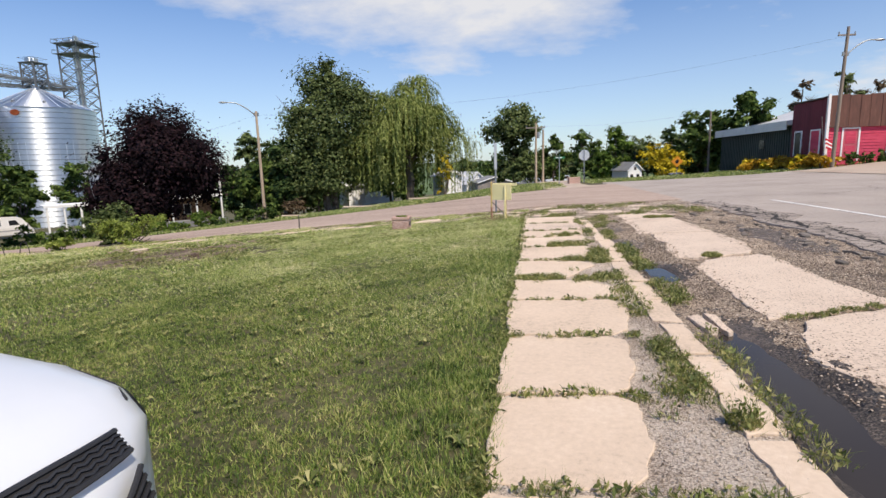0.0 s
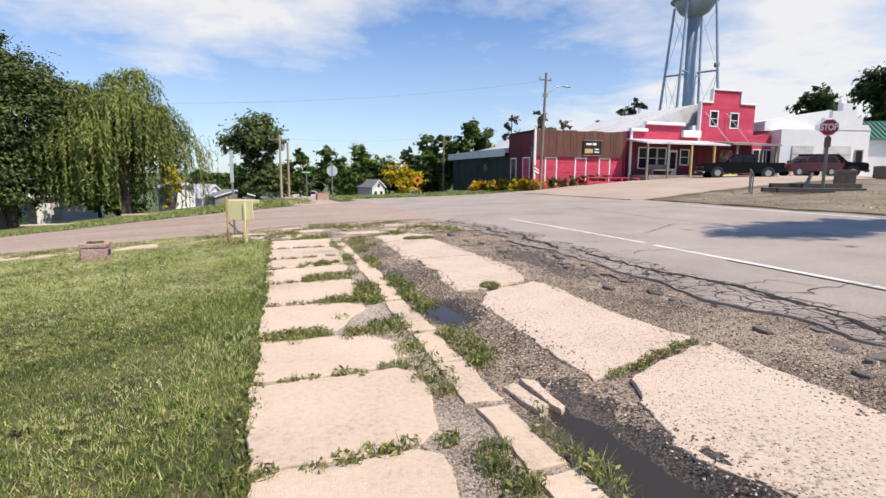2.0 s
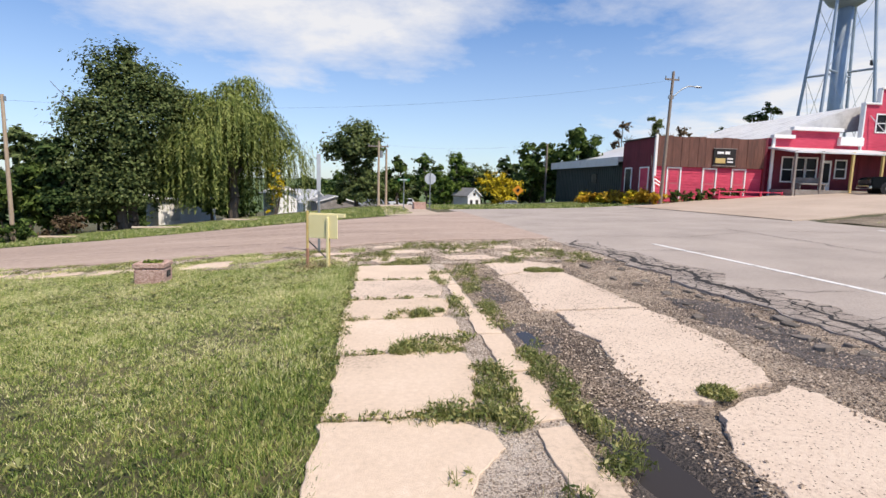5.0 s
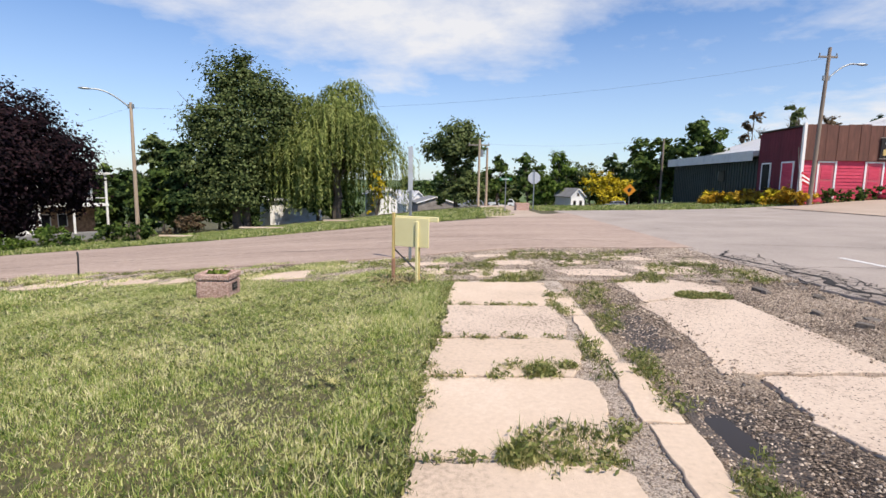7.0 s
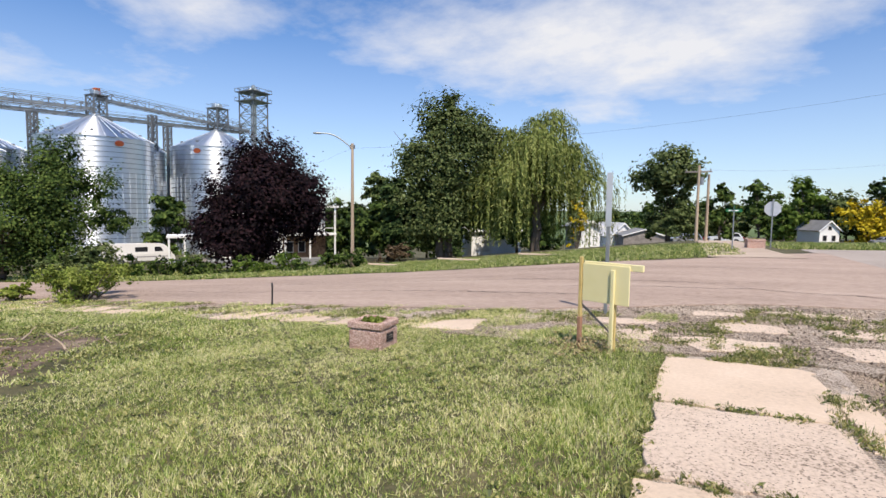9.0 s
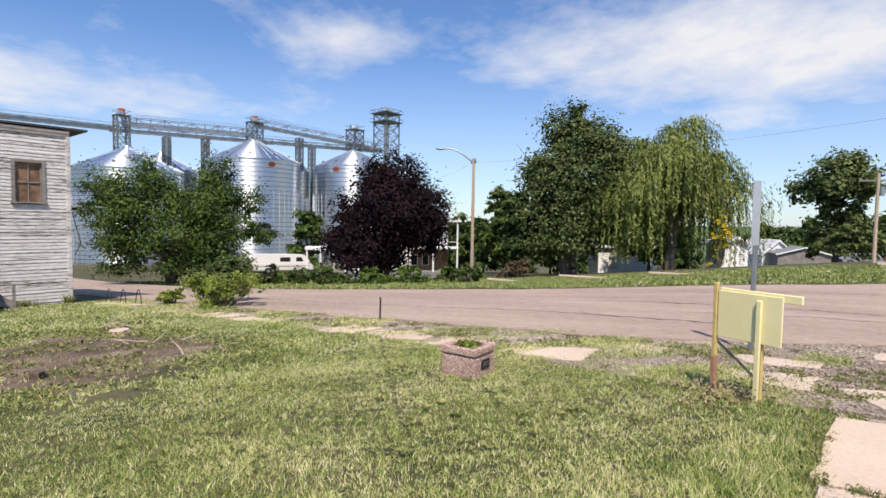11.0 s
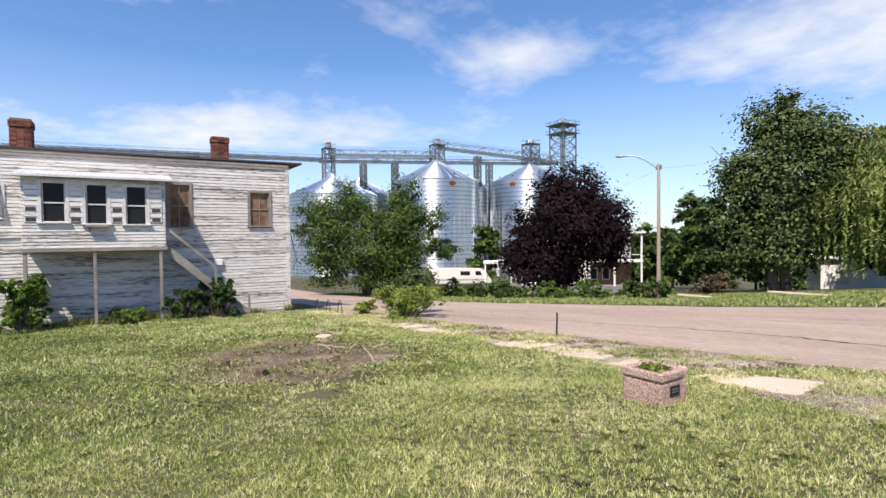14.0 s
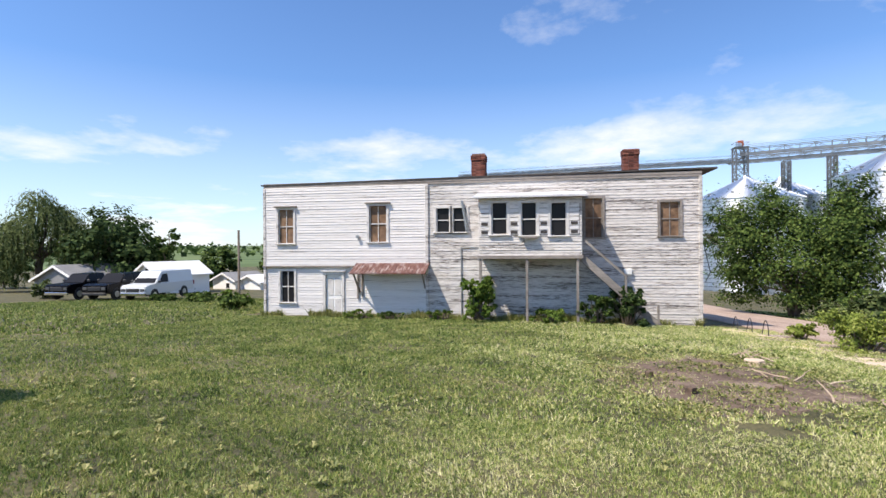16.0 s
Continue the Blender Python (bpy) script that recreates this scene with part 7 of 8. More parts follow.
# low deck before the shed
dk = thing("front_deck", (0, 0, 0), "low red wooden deck before the shed", "deck")
part("deck", soft(boxes((23.2, 28.0, 37.9, 39.3, 1.02, 1.2)), 0.01), M_RED, dk)
part("rail", boxes((23.3, 28.0, 37.9, 37.96, 1.45, 1.53)), M_RED, dk)
for x in (23.3, 24.9, 26.4, 28.0):
    part("post", boxes((x - 0.05, x + 0.05, 37.88, 37.98, 0.6, 1.55)), M_RED, dk)
gs = thing("green_building", (0, 0, 0), "long dark green metal building with a pale roof", "building")
part("wall", boxes((19.5, 27.5, 44.5, 60.0, -1, 3.6)), M_GREENTIN, gs)
q = boxes()
for j in range(38):
    box(q, 19.44, 19.5, 44.6 + j * 0.41, 44.6 + j * 0.41 + 0.08, -0.8, 3.55)
part("rib", q, M_GREENTIN, gs)
part("roof", prisms([(19.0, 3.62), (19.0, 3.95), (23.5, 4.4), (28, 3.95), (28, 3.62)], "y", 44.4, 60.4), M_TIN, gs)
part("fascia", boxes((18.95, 18.998, 44.4, 60.4, 3.3, 3.98)), M_TIN, gs)
wd = part("window", boxes((19.40, 19.46, 49.3, 50.3, 1.9, 2.7)), M_PANE, gs)

store = thing("store", (0, 0, 0), "red wooden store with a stepped false front and porch", "building")
WIN = [(29.1, 29.9, 2.35, 4.0), (30.05, 30.85, 2.35, 4.0), (31.0, 31.8, 2.35, 4.0), (33.4, 34.2, 2.7, 3.9)]
# the dark under the porch roof is put into these boards as a darker red
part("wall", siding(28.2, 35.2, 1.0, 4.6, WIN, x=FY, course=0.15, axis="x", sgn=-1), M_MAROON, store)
part("wall", siding(28.2, 35.2, 4.6, 5.4, [], x=FY, course=0.15, axis="x", sgn=-1), M_RED, store)
part("false_front", siding(29.6, 33.4, 5.4, 6.0, [], x=FY, course=0.15, axis="x", sgn=-1), M_RED, store)
# near-black block in place of the shaded rooms behind the porch
part("core", boxes((28.25, 41.3, FY + 0.06, 54, 0.5, 5.2)), M_DARK, store)
part("side_wall", siding(FY, 54, 0.8, 5.4, [], x=28.2, sgn=-1), M_RED, store)
part("cornice", soft(boxes((28.0, 29.7, FY - 0.3, FY + 0.1, 5.35, 5.6), (29.5, 33.5, FY - 0.3, FY + 0.1, 5.95, 6.2), (33.3, 35.2, FY - 0.3, FY + 0.1, 5.0, 5.6)), 0.02), M_WHITE, store)
part("corner_board", boxes((28.1, 28.3, FY - 0.12, FY, 1.0, 5.4)), M_WHITE, store)
part("roof", prisms([(28.0, 5.3), (35.0, 7.8), (37.8, 8.4), (41.4, 7.2), (41.4, 7.0), (28.0, 5.1)], "y", FY + 1.2, 54), M_TIN, store, "pale sheet metal roof")
q = bmesh.new()
for j in range(15):
    beam(q, (28.0, FY + 1.4 + j * 0.9, 5.33), (35.0, FY + 1.4 + j * 0.9, 7.83), 0.06, 0.05)
part("roof_rib", q, M_TIN, store)
part("side_roof", prisms([(24.0, 4.6), (30, 6.6), (36, 4.6)], "y", 54.2, 66), M_TIN, store)
UP = [(36.25, 37.0, 6.1, 7.3), (38.5, 39.3, 6.0, 7.2)]
part("tall_front", siding(35.2, 41.2, 4.6, 8.0, UP, x=FY - 0.05, course=0.15, axis="x", sgn=-1), M_RED, store)
# same darker red under the eastern porch roof
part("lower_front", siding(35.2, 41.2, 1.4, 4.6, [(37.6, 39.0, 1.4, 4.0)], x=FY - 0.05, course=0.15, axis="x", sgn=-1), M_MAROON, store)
part("tall_front", siding(36.4, 39.4, 8.0, 9.1, [], x=FY - 0.05, course=0.15, axis="x", sgn=-1), M_RED, store)
part("coping", soft(boxes((35.05, 36.4, FY - 0.2, FY + 0.2, 8.0, 8.14), (36.3, 39.5, FY - 0.2, FY + 0.2, 9.1, 9.24), (39.4, 41.3, FY - 0.2, FY + 0.2, 8.0, 8.14), (35.06, 35.2, FY - 0.16, FY + 0.2, 4.5, 8.0), (36.28, 36.42, FY - 0.16, FY + 0.2, 8.14, 9.1), (39.4, 39.54, FY - 0.16, FY + 0.2, 8.14, 9.1)), 0.02), M_WHITE, store)
part("backing", boxes((35.3, 41.1, FY + 0.0, FY + 0.4, 1.5, 7.9), (36.5, 39.3, FY, FY + 0.4, 7.9, 9.0)), M_MAROON, store)
for (a, b, c, e) in WIN + UP:
    dd = 0.05 if a > 35 else 0
    w_ = part("window", boxes((a, b, FY + 0.01 - dd, FY + 0.04 - dd, c, e)), M_PANE, store)
    part("window_frame", boxes((a - 0.1, a, FY - 0.06 - dd, FY + 0.02 - dd, c - 0.1, e + 0.1), (b, b + 0.1, FY - 0.06 - dd, FY + 0.02 - dd, c - 0.1, e + 0.1), (a, b, FY - 0.06 - dd, FY + 0.02 - dd, e, e + 0.1), (a, b, FY - 0.06 - dd, FY + 0.02 - dd, c - 0.1, c), (a, b, FY - 0.05 - dd, FY + 0.01 - dd, (c + e) / 2 - 0.03, (c + e) / 2 + 0.03)), M_WHITE, w_)
dr = part("door", boxes((32.1, 33.0, FY - 0.08, FY - 0.03, 1.6, 3.9)), M_WHITE, store)
part("door_pane", boxes((32.25, 32.85, FY - 0.1, FY - 0.08, 2.3, 3.7)), M_PANE, dr)
part("garage_door", boxes((37.6, 39.0, FY - 0.1, FY - 0.04, 1.9, 4.0)), M_RUST, store)
pr = part("porch_roof", prisms([(FY - 0.02, 4.75), (36.9, 4.3), (36.9, 4.2), (FY - 0.02, 4.6)], "x", 27.8, 36.2), M_TIN, store)
part("porch_roof", prisms([(FY - 0.1, 4.75), (36.7, 4.45), (36.7, 4.3), (FY - 0.1, 4.6)], "x", 36.2, 41.5), M_GREYWOOD, store)
for x in (28.0, 30.0, 32.3, 34.6, 37.0, 39.8, 41.3):
    part("porch_post", boxes((x - 0.07, x + 0.07, 36.95, 37.09, 1.0, 4.35)), M_YELLOWPOST if x in (32.3, 34.6) else M_GREYWOOD, store)
part("porch_deck", boxes((28.2, 36.0, 37.0, FY - 0.05, 1.0, 1.75)), M_GREYWOOD, store)
part("brace", beams([((35.6, FY - 0.15, 7.2), (37.1, FY - 1.4, 4.7)), ((37.9, FY - 0.15, 7.2), (39.3, FY - 1.4, 4.7))], 0.05), M_WHITE, store)
part("step", boxes((35.0, 36.6, 36.4, 37.0, 1.4, 1.85), (35.0, 36.6, 35.9, 36.4, 1.4, 1.65)), M_YELLOW, store, "yellow painted steps")
part("porch_rail", beams([((34.8, 37.0, 2.75), (36.4, 37.0, 2.75)), ((34.8, 37.0, 1.8), (34.8, 37.0, 2.75)), ((36.4, 37.0, 1.8), (36.4, 37.0, 2.75))], 0.07), M_YELLOW, store)
part("bench", soft(boxes((29.2, 31.4, 37.9, 38.4, 2.1, 2.2), (29.3, 29.4, 37.95, 38.35, 1.75, 2.1), (31.2, 31.3, 37.95, 38.35, 1.75, 2.1), (29.2, 31.4, 38.38, 38.44, 2.2, 2.6)), 0.01), M_GREYWOOD, store)
sm_ = thing("small_red_front", (0, 0, 0), "small red annex with a curved parapet", "building")
part("wall", prisms([(41.3, 1.6), (44.2, 1.6), (44.2, 5.0), (43.5, 5.45), (42.7, 5.55), (41.9, 5.3), (41.3, 4.9)], "y", FY + 0.1, 46), M_RED, sm_)
for a in (41.6, 42.4, 43.2):
    w_ = part("window", boxes((a, a + 0.65, FY + 0.05, FY + 0.08, 2.8, 4.1)), M_PANE, sm_)
    part("window_frame", boxes((a - 0.08, a + 0.73, FY + 0.07, FY + 0.098, 2.7, 4.2)), M_WHITE, w_)
wb = thing("white_workshop", pose(47.2, 37.4, 1.9, 0, 0, -14), "white workshop with a stepped parapet and grey doors", "building")
part("wall", boxes((-4.0, 4.4, 0, 9, -1, 4.05)), M_WHITE, wb)
part("parapet", prisms([(-0.6, 4.04), (4.4, 4.04), (4.1, 4.5), (3.5, 4.5), (3.5, 5.1), (2.9, 5.1), (2.9, 5.8), (2.4, 5.8), (2.4, 6.4), (1.5, 6.4), (1.5, 5.7), (0.6, 5.7), (0.6, 5.1), (-0.1, 5.1), (-0.1, 4.5), (-0.6, 4.5)], "y", -0.05, 0.4), M_WHITE, wb)
part("roof", prisms([(-4.6, 4.04), (-4.6, 4.9), (1.6, 6.0), (4.3, 4.04)], "y", 1.5, 9), M_WHITE, wb)
part("chimney_pipe", boxes((1.7, 2.2, 0.42, 0.8, 5.0, 6.75)), M_WHITE, wb)
for a, b in ((-2.9, -0.9), (0.2, 2.7)):
    dr = part("garage_door", boxes((a, b, -0.08, -0.03, 0, 2.6)), M_TRIM, wb)
    for z in (0.6, 1.2, 1.8):
        part("door_rail", boxes((a, b, -0.1, -0.08, z, z + 0.05)), M_STRIPE, dr)
w_ = part("window", boxes((3.2, 3.8, -0.08, -0.055, 1.2, 2.2)), M_PANE, wb)
part("window_frame", boxes((3.1, 3.9, -0.07, -0.051, 1.1, 2.3)), M_GREYWOOD, w_)
grh = gable_house("green_roof_house", pose(60.0, 35.6, 1.9, 0, 0, 60), 5.6, 8.0, 3.4, 1.6, "white house with a green metal roof", M_WHITE, M_GREENROOF, (("f", -1.3, 2.5, 0.8, 1.2), ("f", 0.6, 2.5, 0.8, 1.2), ("l", 1.6, 0.9, 1.6, 1.2), ("l", 4.2, 0.9, 0.9, 1.6), ("f", -1.3, 0.5, 0.8, 1.2), ("f", 0.6, 0.5, 0.8, 1.2)))

q = bmesh.new()
for j in range(22):
    for e in (-1, 1):
        beam(q, (0, -0.3 + j * 0.4, 5.2), (e * 3.1, -0.3 + j * 0.4, 5.2 - 3.1 * 1.6 / 2.8), 0.07, 0.08)
part("roof_rib", q, M_GREENROOF, grh)

# ---- water tower ----
wt = thing("water_tower", (56.4, 64.6, 1.5), "silvery water tower on braced legs", "water tower")
bm = bmesh.new()
prof = [(0.0, 20.0), (1.0, 20.15), (1.9, 20.7), (2.5, 21.6), (2.75, 22.6), (2.75, 27.0), (2.3, 28.2), (1.2, 29.0), (0.0, 29.3)]
prev = None
for r, z in prof:
    ring = [bm.verts.new((max(r, 0.02) * math.cos(k * math.tau / 32), max(r, 0.02) * math.sin(k * math.tau / 32), z + 2.2)) for k in range(32)]
    if prev:
        for k in range(32):
            bm.faces.new((prev[k], prev[(k + 1) % 32], ring[(k + 1) % 32], ring[k]))
    prev = ring
part("tank", bm, M_TANK, wt, smooth=True)
part("riser", tubes(((0, 0, -1), (0, 0, 22.4), 0.8, 0.8, 24)), M_TANK, wt, smooth=True)
bm = bmesh.new()
for k in range(32):
    a0, a1 = k * math.tau / 32, (k + 1) * math.tau / 32
    beam(bm, (2.95 * math.cos(a0), 2.95 * math.sin(a0), 24.5), (2.95 * math.cos(a1), 2.95 * math.sin(a1), 24.5), 0.5, 0.12)
part("catwalk", bm, M_TANK, wt)
lg = []
for k in range(4):
    a = math.radians(28) + k * math.pi / 2
    f0, f1 = Vector((4.9 * math.cos(a), 4.9 * math.sin(a), -0.5)), Vector((2.8 * math.cos(a), 2.8 * math.sin(a), 24.0))
    part("leg", tubes((f0, f1, 0.2, 0.17, 10)), M_TANK, wt)
    m_ = f0.lerp(f1, 0.62)
    lg.append(m_)
    part("strut", tubes((m_, (0.9 * math.cos(a), 0.9 * math.sin(a), m_.z), 0.13, 0.13, 8)), M_TANK, wt)
bm = bmesh.new()
for k in range(4):
    a, b = lg[k], lg[(k + 1) % 4]
    ka, kb = math.radians(28) + k * math.pi / 2, math.radians(28) + (k + 1) * math.pi / 2
    tube(bm, a, (4.7 * math.cos(kb), 4.7 * math.sin(kb), 1.5), 0.03, 0.03, 5)
    tube(bm, b, (4.7 * math.cos(ka), 4.7 * math.sin(ka), 1.5), 0.03, 0.03, 5)
    tube(bm, a, (2.9 * math.cos(kb), 2.9 * math.sin(kb), 23), 0.03, 0.03, 5)
part("tie_rod", bm, M_TANK, wt)
part("floodlight", boxes((3.2, 3.9, -1.2, -0.9, 15.6, 16.2)), M_BLACKPLASTIC, wt)

# ---- poles, lamps, cables ----


def street_lamp(name, x, y, h, arm, bearing, material, label, z0=None, lamp_z=None, top_extra=0.0, lean=0):
    z0 = gz(x, y) if z0 is None else z0
    t = thing(name, pose(x, y, z0, 0, lean, 0), label, "street lamp", "street lamps")
    part("pole", tubes(((0, 0, -0.5), (0, 0, h + top_extra), 0.125, 0.085, 12)), material, t, smooth=False)
    c, s = math.cos(radians(bearing)), math.sin(radians(bearing))
    bm = bmesh.new()
    prev = Vector((0, 0, h - 0.35))
    for i in range(1, 8):
        f = i / 7
        q = Vector((arm * f * c, arm * f * s, h - 0.35 + 0.95 * math.sin(f * math.pi * 0.55)))
        tube(bm, prev, q, 0.045, 0.04, 8)
        prev = q
    part("arm", bm, M_GALV, t)
    bm = bmesh.new()
    hd = [(0.0, 0.05), (0.15, 0.1), (0.4, 0.13), (0.62, 0.06)]
    pv = None
    for d_, r_ in hd:
        ring = [bm.verts.new((prev.x + d_ * c - r_ * math.cos(k * math.tau / 10) * s, prev.y + d_ * s + r_ * math.cos(k * math.tau / 10) * c, prev.z + 0.6 * r_ * math.sin(k * math.tau / 10))) for k in range(10)]
        if pv:
            for k in range(10):
                bm.faces.new((pv[k], pv[(k + 1) % 10], ring[(k + 1) % 10], ring[k]))
        else:
            bm.faces.new(ring[::-1])
        pv = ring
    bm.faces.new(pv)
    part("lamp_head", bm, M_GALV, t)
    part("bracket", boxes((-0.18, 0.18, -0.05, 0.05, h - 0.35, h - 0.1)), M_GALV, t)
    return t


street_lamp("street_lamp", -20.4, 37.1, 8.35, 1.9, 215, M_PALEPOLE, "pale wooden pole with a curved lamp arm", -2.55)
street_lamp("street_lamp", 19.05, 37.9, 7.3, 1.6, 5, M_POLE, "grey wooden utility pole with a lamp arm", 0.48, top_extra=1.4, lean=1.5)
pz = [o for o in scene.objects if o.name == "street_lamp.001"][0]
part("cross_arm", soft(boxes((-0.55, 0.45, -0.05, 0.05, 8.15, 8.25)), 0.01), M_GREYWOOD, pz)
for xx in (-0.5, 0.4):
    part("insulator", tubes(((xx, 0, 8.25), (xx, 0, 8.4), 0.04)), M_GALV, pz)
for x, y, h, arm in ((0.25, 53.6, 5.9, 1), (0.95, 53.9, 5.2, 0)):
    t = thing("utility_pole", (x, y, gz(x, y)), "wooden utility pole by the northern lane", "utility pole", "utility poles")
    part("pole", tubes(((0, 0, -0.5), (0, 0, h), 0.12, 0.09, 10)), M_PALEPOLE, t)
    if arm:
        part("cross_arm", soft(boxes((-1.0, 0.9, -0.05, 0.05, h - 0.55, h - 0.43)), 0.01), M_GREYWOOD, t)
        for xx in (-0.9, 0.0, 0.8):
            part("insulator", tubes(((xx, 0, h - 0.43), (xx, 0, h - 0.28), 0.04)), M_GALV, t)
        part("transformer", tubes(((0.22, 0, h - 1.5), (0.22, 0, h - 0.9), 0.14, 0.14, 12)), M_GALV, t)
t = thing("utility_pole", (-30.2, -9.8, gz(-30.2, -9.8)), "dark thin pole beside the old building", "utility pole", "utility poles")
part("pole", tubes(((0, 0, -0.5), (0, 0, 4.7), 0.09, 0.07, 10)), M_POLE, t)
for i, (x, y) in enumerate(((18.6, 61),)):
    t = thing("utility_pole", (x, y, gz(x, y)), "thin pole behind the green building", "utility pole", "utility poles")
    part("pole", tubes(((0, 0, -0.5), (0, 0, 6.4), 0.12, 0.09, 8)), M_POLE, t)


def cable(p0, p1, sag, r=0.004):
    bm = bmesh.new()
    p0, p1 = Vector(p0), Vector(p1)
    prev = p0
    for i in range(1, 21):
        f = i / 20
        q = p0.lerp(p1, f) - Vector((0, 0, sag * 4 * f * (1 - f)))
        tube(bm, prev, q, r, r, 4, cap=False)
        prev = q
    tagged(part("overhead_cable", bm, M_BLACKPLASTIC, None), "thin black overhead cable between poles", "cable", "overhead cables")


cable((-20.4, 37.1, 5.5), (19.05, 37.9, 8.6), 1.0)
cable((0.25, 53.6, 4.9), (18.6, 61, 6.2), 0.5)
cable((-20.4, 37.1, 5.5), (-60, 60, 5.0), 1.0)

# ---- signs ----


def octagon(r):
    return [(r * math.cos(math.pi / 8 + k * math.pi / 4), r * math.sin(math.pi / 8 + k * math.pi / 4)) for k in range(8)]


def stop_sign(x, y, z0, zc, facing, post_mat, label, lettered):
    t = thing("stop_sign", pose(x, y, z0, 0, 0, facing), label, "stop sign", "stop signs")
    h = zc - z0
    R_ = 0.405
    if lettered:
        part("post", soft(boxes((-0.07, 0.07, 0.03, 0.17, -0.4, h - 0.2)), 0.01), post_mat, t)
    else:
        part("post", boxes((-0.03, 0.03, 0.02, 0.06, -0.4, h + 0.5)), post_mat, t)
    pl_ = part("plate", prisms([(a, b + h) for a, b in octagon(R_)], "y", -0.004, 0.004), M_ALU, t)
    part("face", prisms([(a, b + h) for a, b in octagon(R_ - 0.002)], "y", -0.009, -0.005), M_WHITE, pl_)
    part("face_field", prisms([(a, b + h) for a, b in octagon(R_ - 0.03)], "y", -0.014, -0.010), M_SIGNRED, pl_)
    cu = bpy.data.curves.new("letters", "FONT")
    cu.body, cu.size, cu.align_x, cu.align_y, cu.extrude = "STOP", 0.34, "CENTER", "CENTER", 0.002
    cu.offset = 0.012
    tmp = new("tmp_letters", cu)
    bpy.context.view_layer.update()
    me = bpy.data.meshes.new_from_object(tmp.evaluated_get(bpy.context.evaluated_depsgraph_get()))
    bpy.data.objects.remove(tmp)
    me.materials.clear()
    me.materials.append(M_WHITE)
    ob = new("lettering", me)
    ob.parent = pl_
    ob.matrix_basis = pose(0, -0.018, h, 90, 0, 0) @ Matrix.Diagonal((0.82, 1.25, 1, 1))
    return t


stop_sign(25.0, 20.5, 0.9, 3.98, -52, M_GREYWOOD, "red stop sign on a square wooden post", True)
t_ = thing("small_plate", pose(25.0, 20.5, 3.1, 0, 0, -52), "small brown wooden plate under the stop sign", "plate")
part("board", boxes((-0.13, 0.13, -0.01, 0.025, -0.05, 0.42)), M_BROWNBOARD, t_)
stop_sign(3.72, 40.5, -0.25, 1.83, 175, M_GALV, "stop sign seen from its grey back", False)
t = thing("street_name_sign", (1.8, 38.0, gz(1.8, 38)), "green street name sign on a thin post", "street sign")
part("post", tubes(((0, 0, -0.3), (0, 0, 2.0), 0.03)), M_GALV, t)
part("plate", boxes((-0.35, 0.35, -0.01, 0.01, 1.85, 2.0)), M_SIGNGREEN, t)
part("mark", boxes((-0.25, 0.2, -0.014, -0.01, 1.9, 1.95)), M_WHITE, t)
part("plate", boxes((-0.01, 0.01, -0.3, 0.3, 2.02, 2.16)), M_SIGNGREEN, t)

t = thing("warning_sign", pose(14.5, 57.3, gz(14.5, 57.3), 0, 0, -12), "orange diamond warning sign with a dark mark", "warning sign")
wz = 1.0 - gz(14.5, 57.3)
part("post", tubes(((0, 0.03, -0.3), (0, 0.03, wz + 0.3), 0.03)), M_GALV, t)
pl = part("plate", prisms([(0, wz - 0.58), (0.58, wz), (0, wz + 0.58), (-0.58, wz)], "y", -0.006, 0.006), M_WARN, t)
part("mark", prisms([(-0.12, wz - 0.2), (0.06, wz - 0.2), (0.2, wz + 0.12), (0.0, wz + 0.22), (-0.2, wz + 0.05)], "y", -0.012, -0.008), M_DARK, pl)

# yellow board on two posts at the corner
YZ = gz(-1.0, 14.6)
sg = thing("yellow_sign", pose(-1.16, 14.70, YZ, 0, 0, -20), "blank cream yellow board on wooden posts", "sign")
part("board", soft(boxes((0.025, 0.60, -0.022, -0.002, 0.56, 1.0)), 0.004), M_YELLOW, sg)
part("post", soft(boxes((0.39, 0.435, -0.052, -0.023, -0.3, 0.95)), 0.006), M_YELLOW, sg)
part("post", soft(boxes((-0.025, 0.02, -0.035, 0.018, -0.3, 0.36)), 0.006), M_REDPOST, sg)
part("post", soft(boxes((-0.022, 0.016, -0.03, 0.016, 0.361, 1.07)), 0.006), M_YELLOWPOST, sg)
part("top_rail", soft(boxes((0.03, 0.74, 0.0, 0.036, 0.95, 1.025)), 0.006), M_YELLOW, sg)
part("post", soft(boxes((0.40, 0.435, 0.0, 0.04, -0.3, 0.56)), 0.006), M_YELLOWPOST, sg)
part("brace", beams([((-0.01, 0.04, 0.5), (0.30, 0.42, 0.02))], 0.022), M_GREYWOOD, sg)
t = thing("metal_post", (-1.2, 17.0, gz(-1.2, 17)), "grey perforated steel sign post", "post")
part("post", soft(boxes((-0.028, 0.028, -0.028, 0.028, -0.3, 2.2)), 0.008), M_GALV, t)
part("plate", soft(boxes((-0.045, 0.045, -0.034, -0.029, 1.4, 2.24)), 0.004), M_ALU, t)
t = thing("iron_rod", (-8.0, 16.8, gz(-8, 16.8)), "short rusty rod sticking out of the ground", "rod")
part("rod", tubes(((0, 0, -0.1), (0.02, 0, 0.42), 0.018), ((0.02, 0, 0.42), (-0.01, 0.02, 0.5), 0.02)), M_BLACKPLASTIC, t)


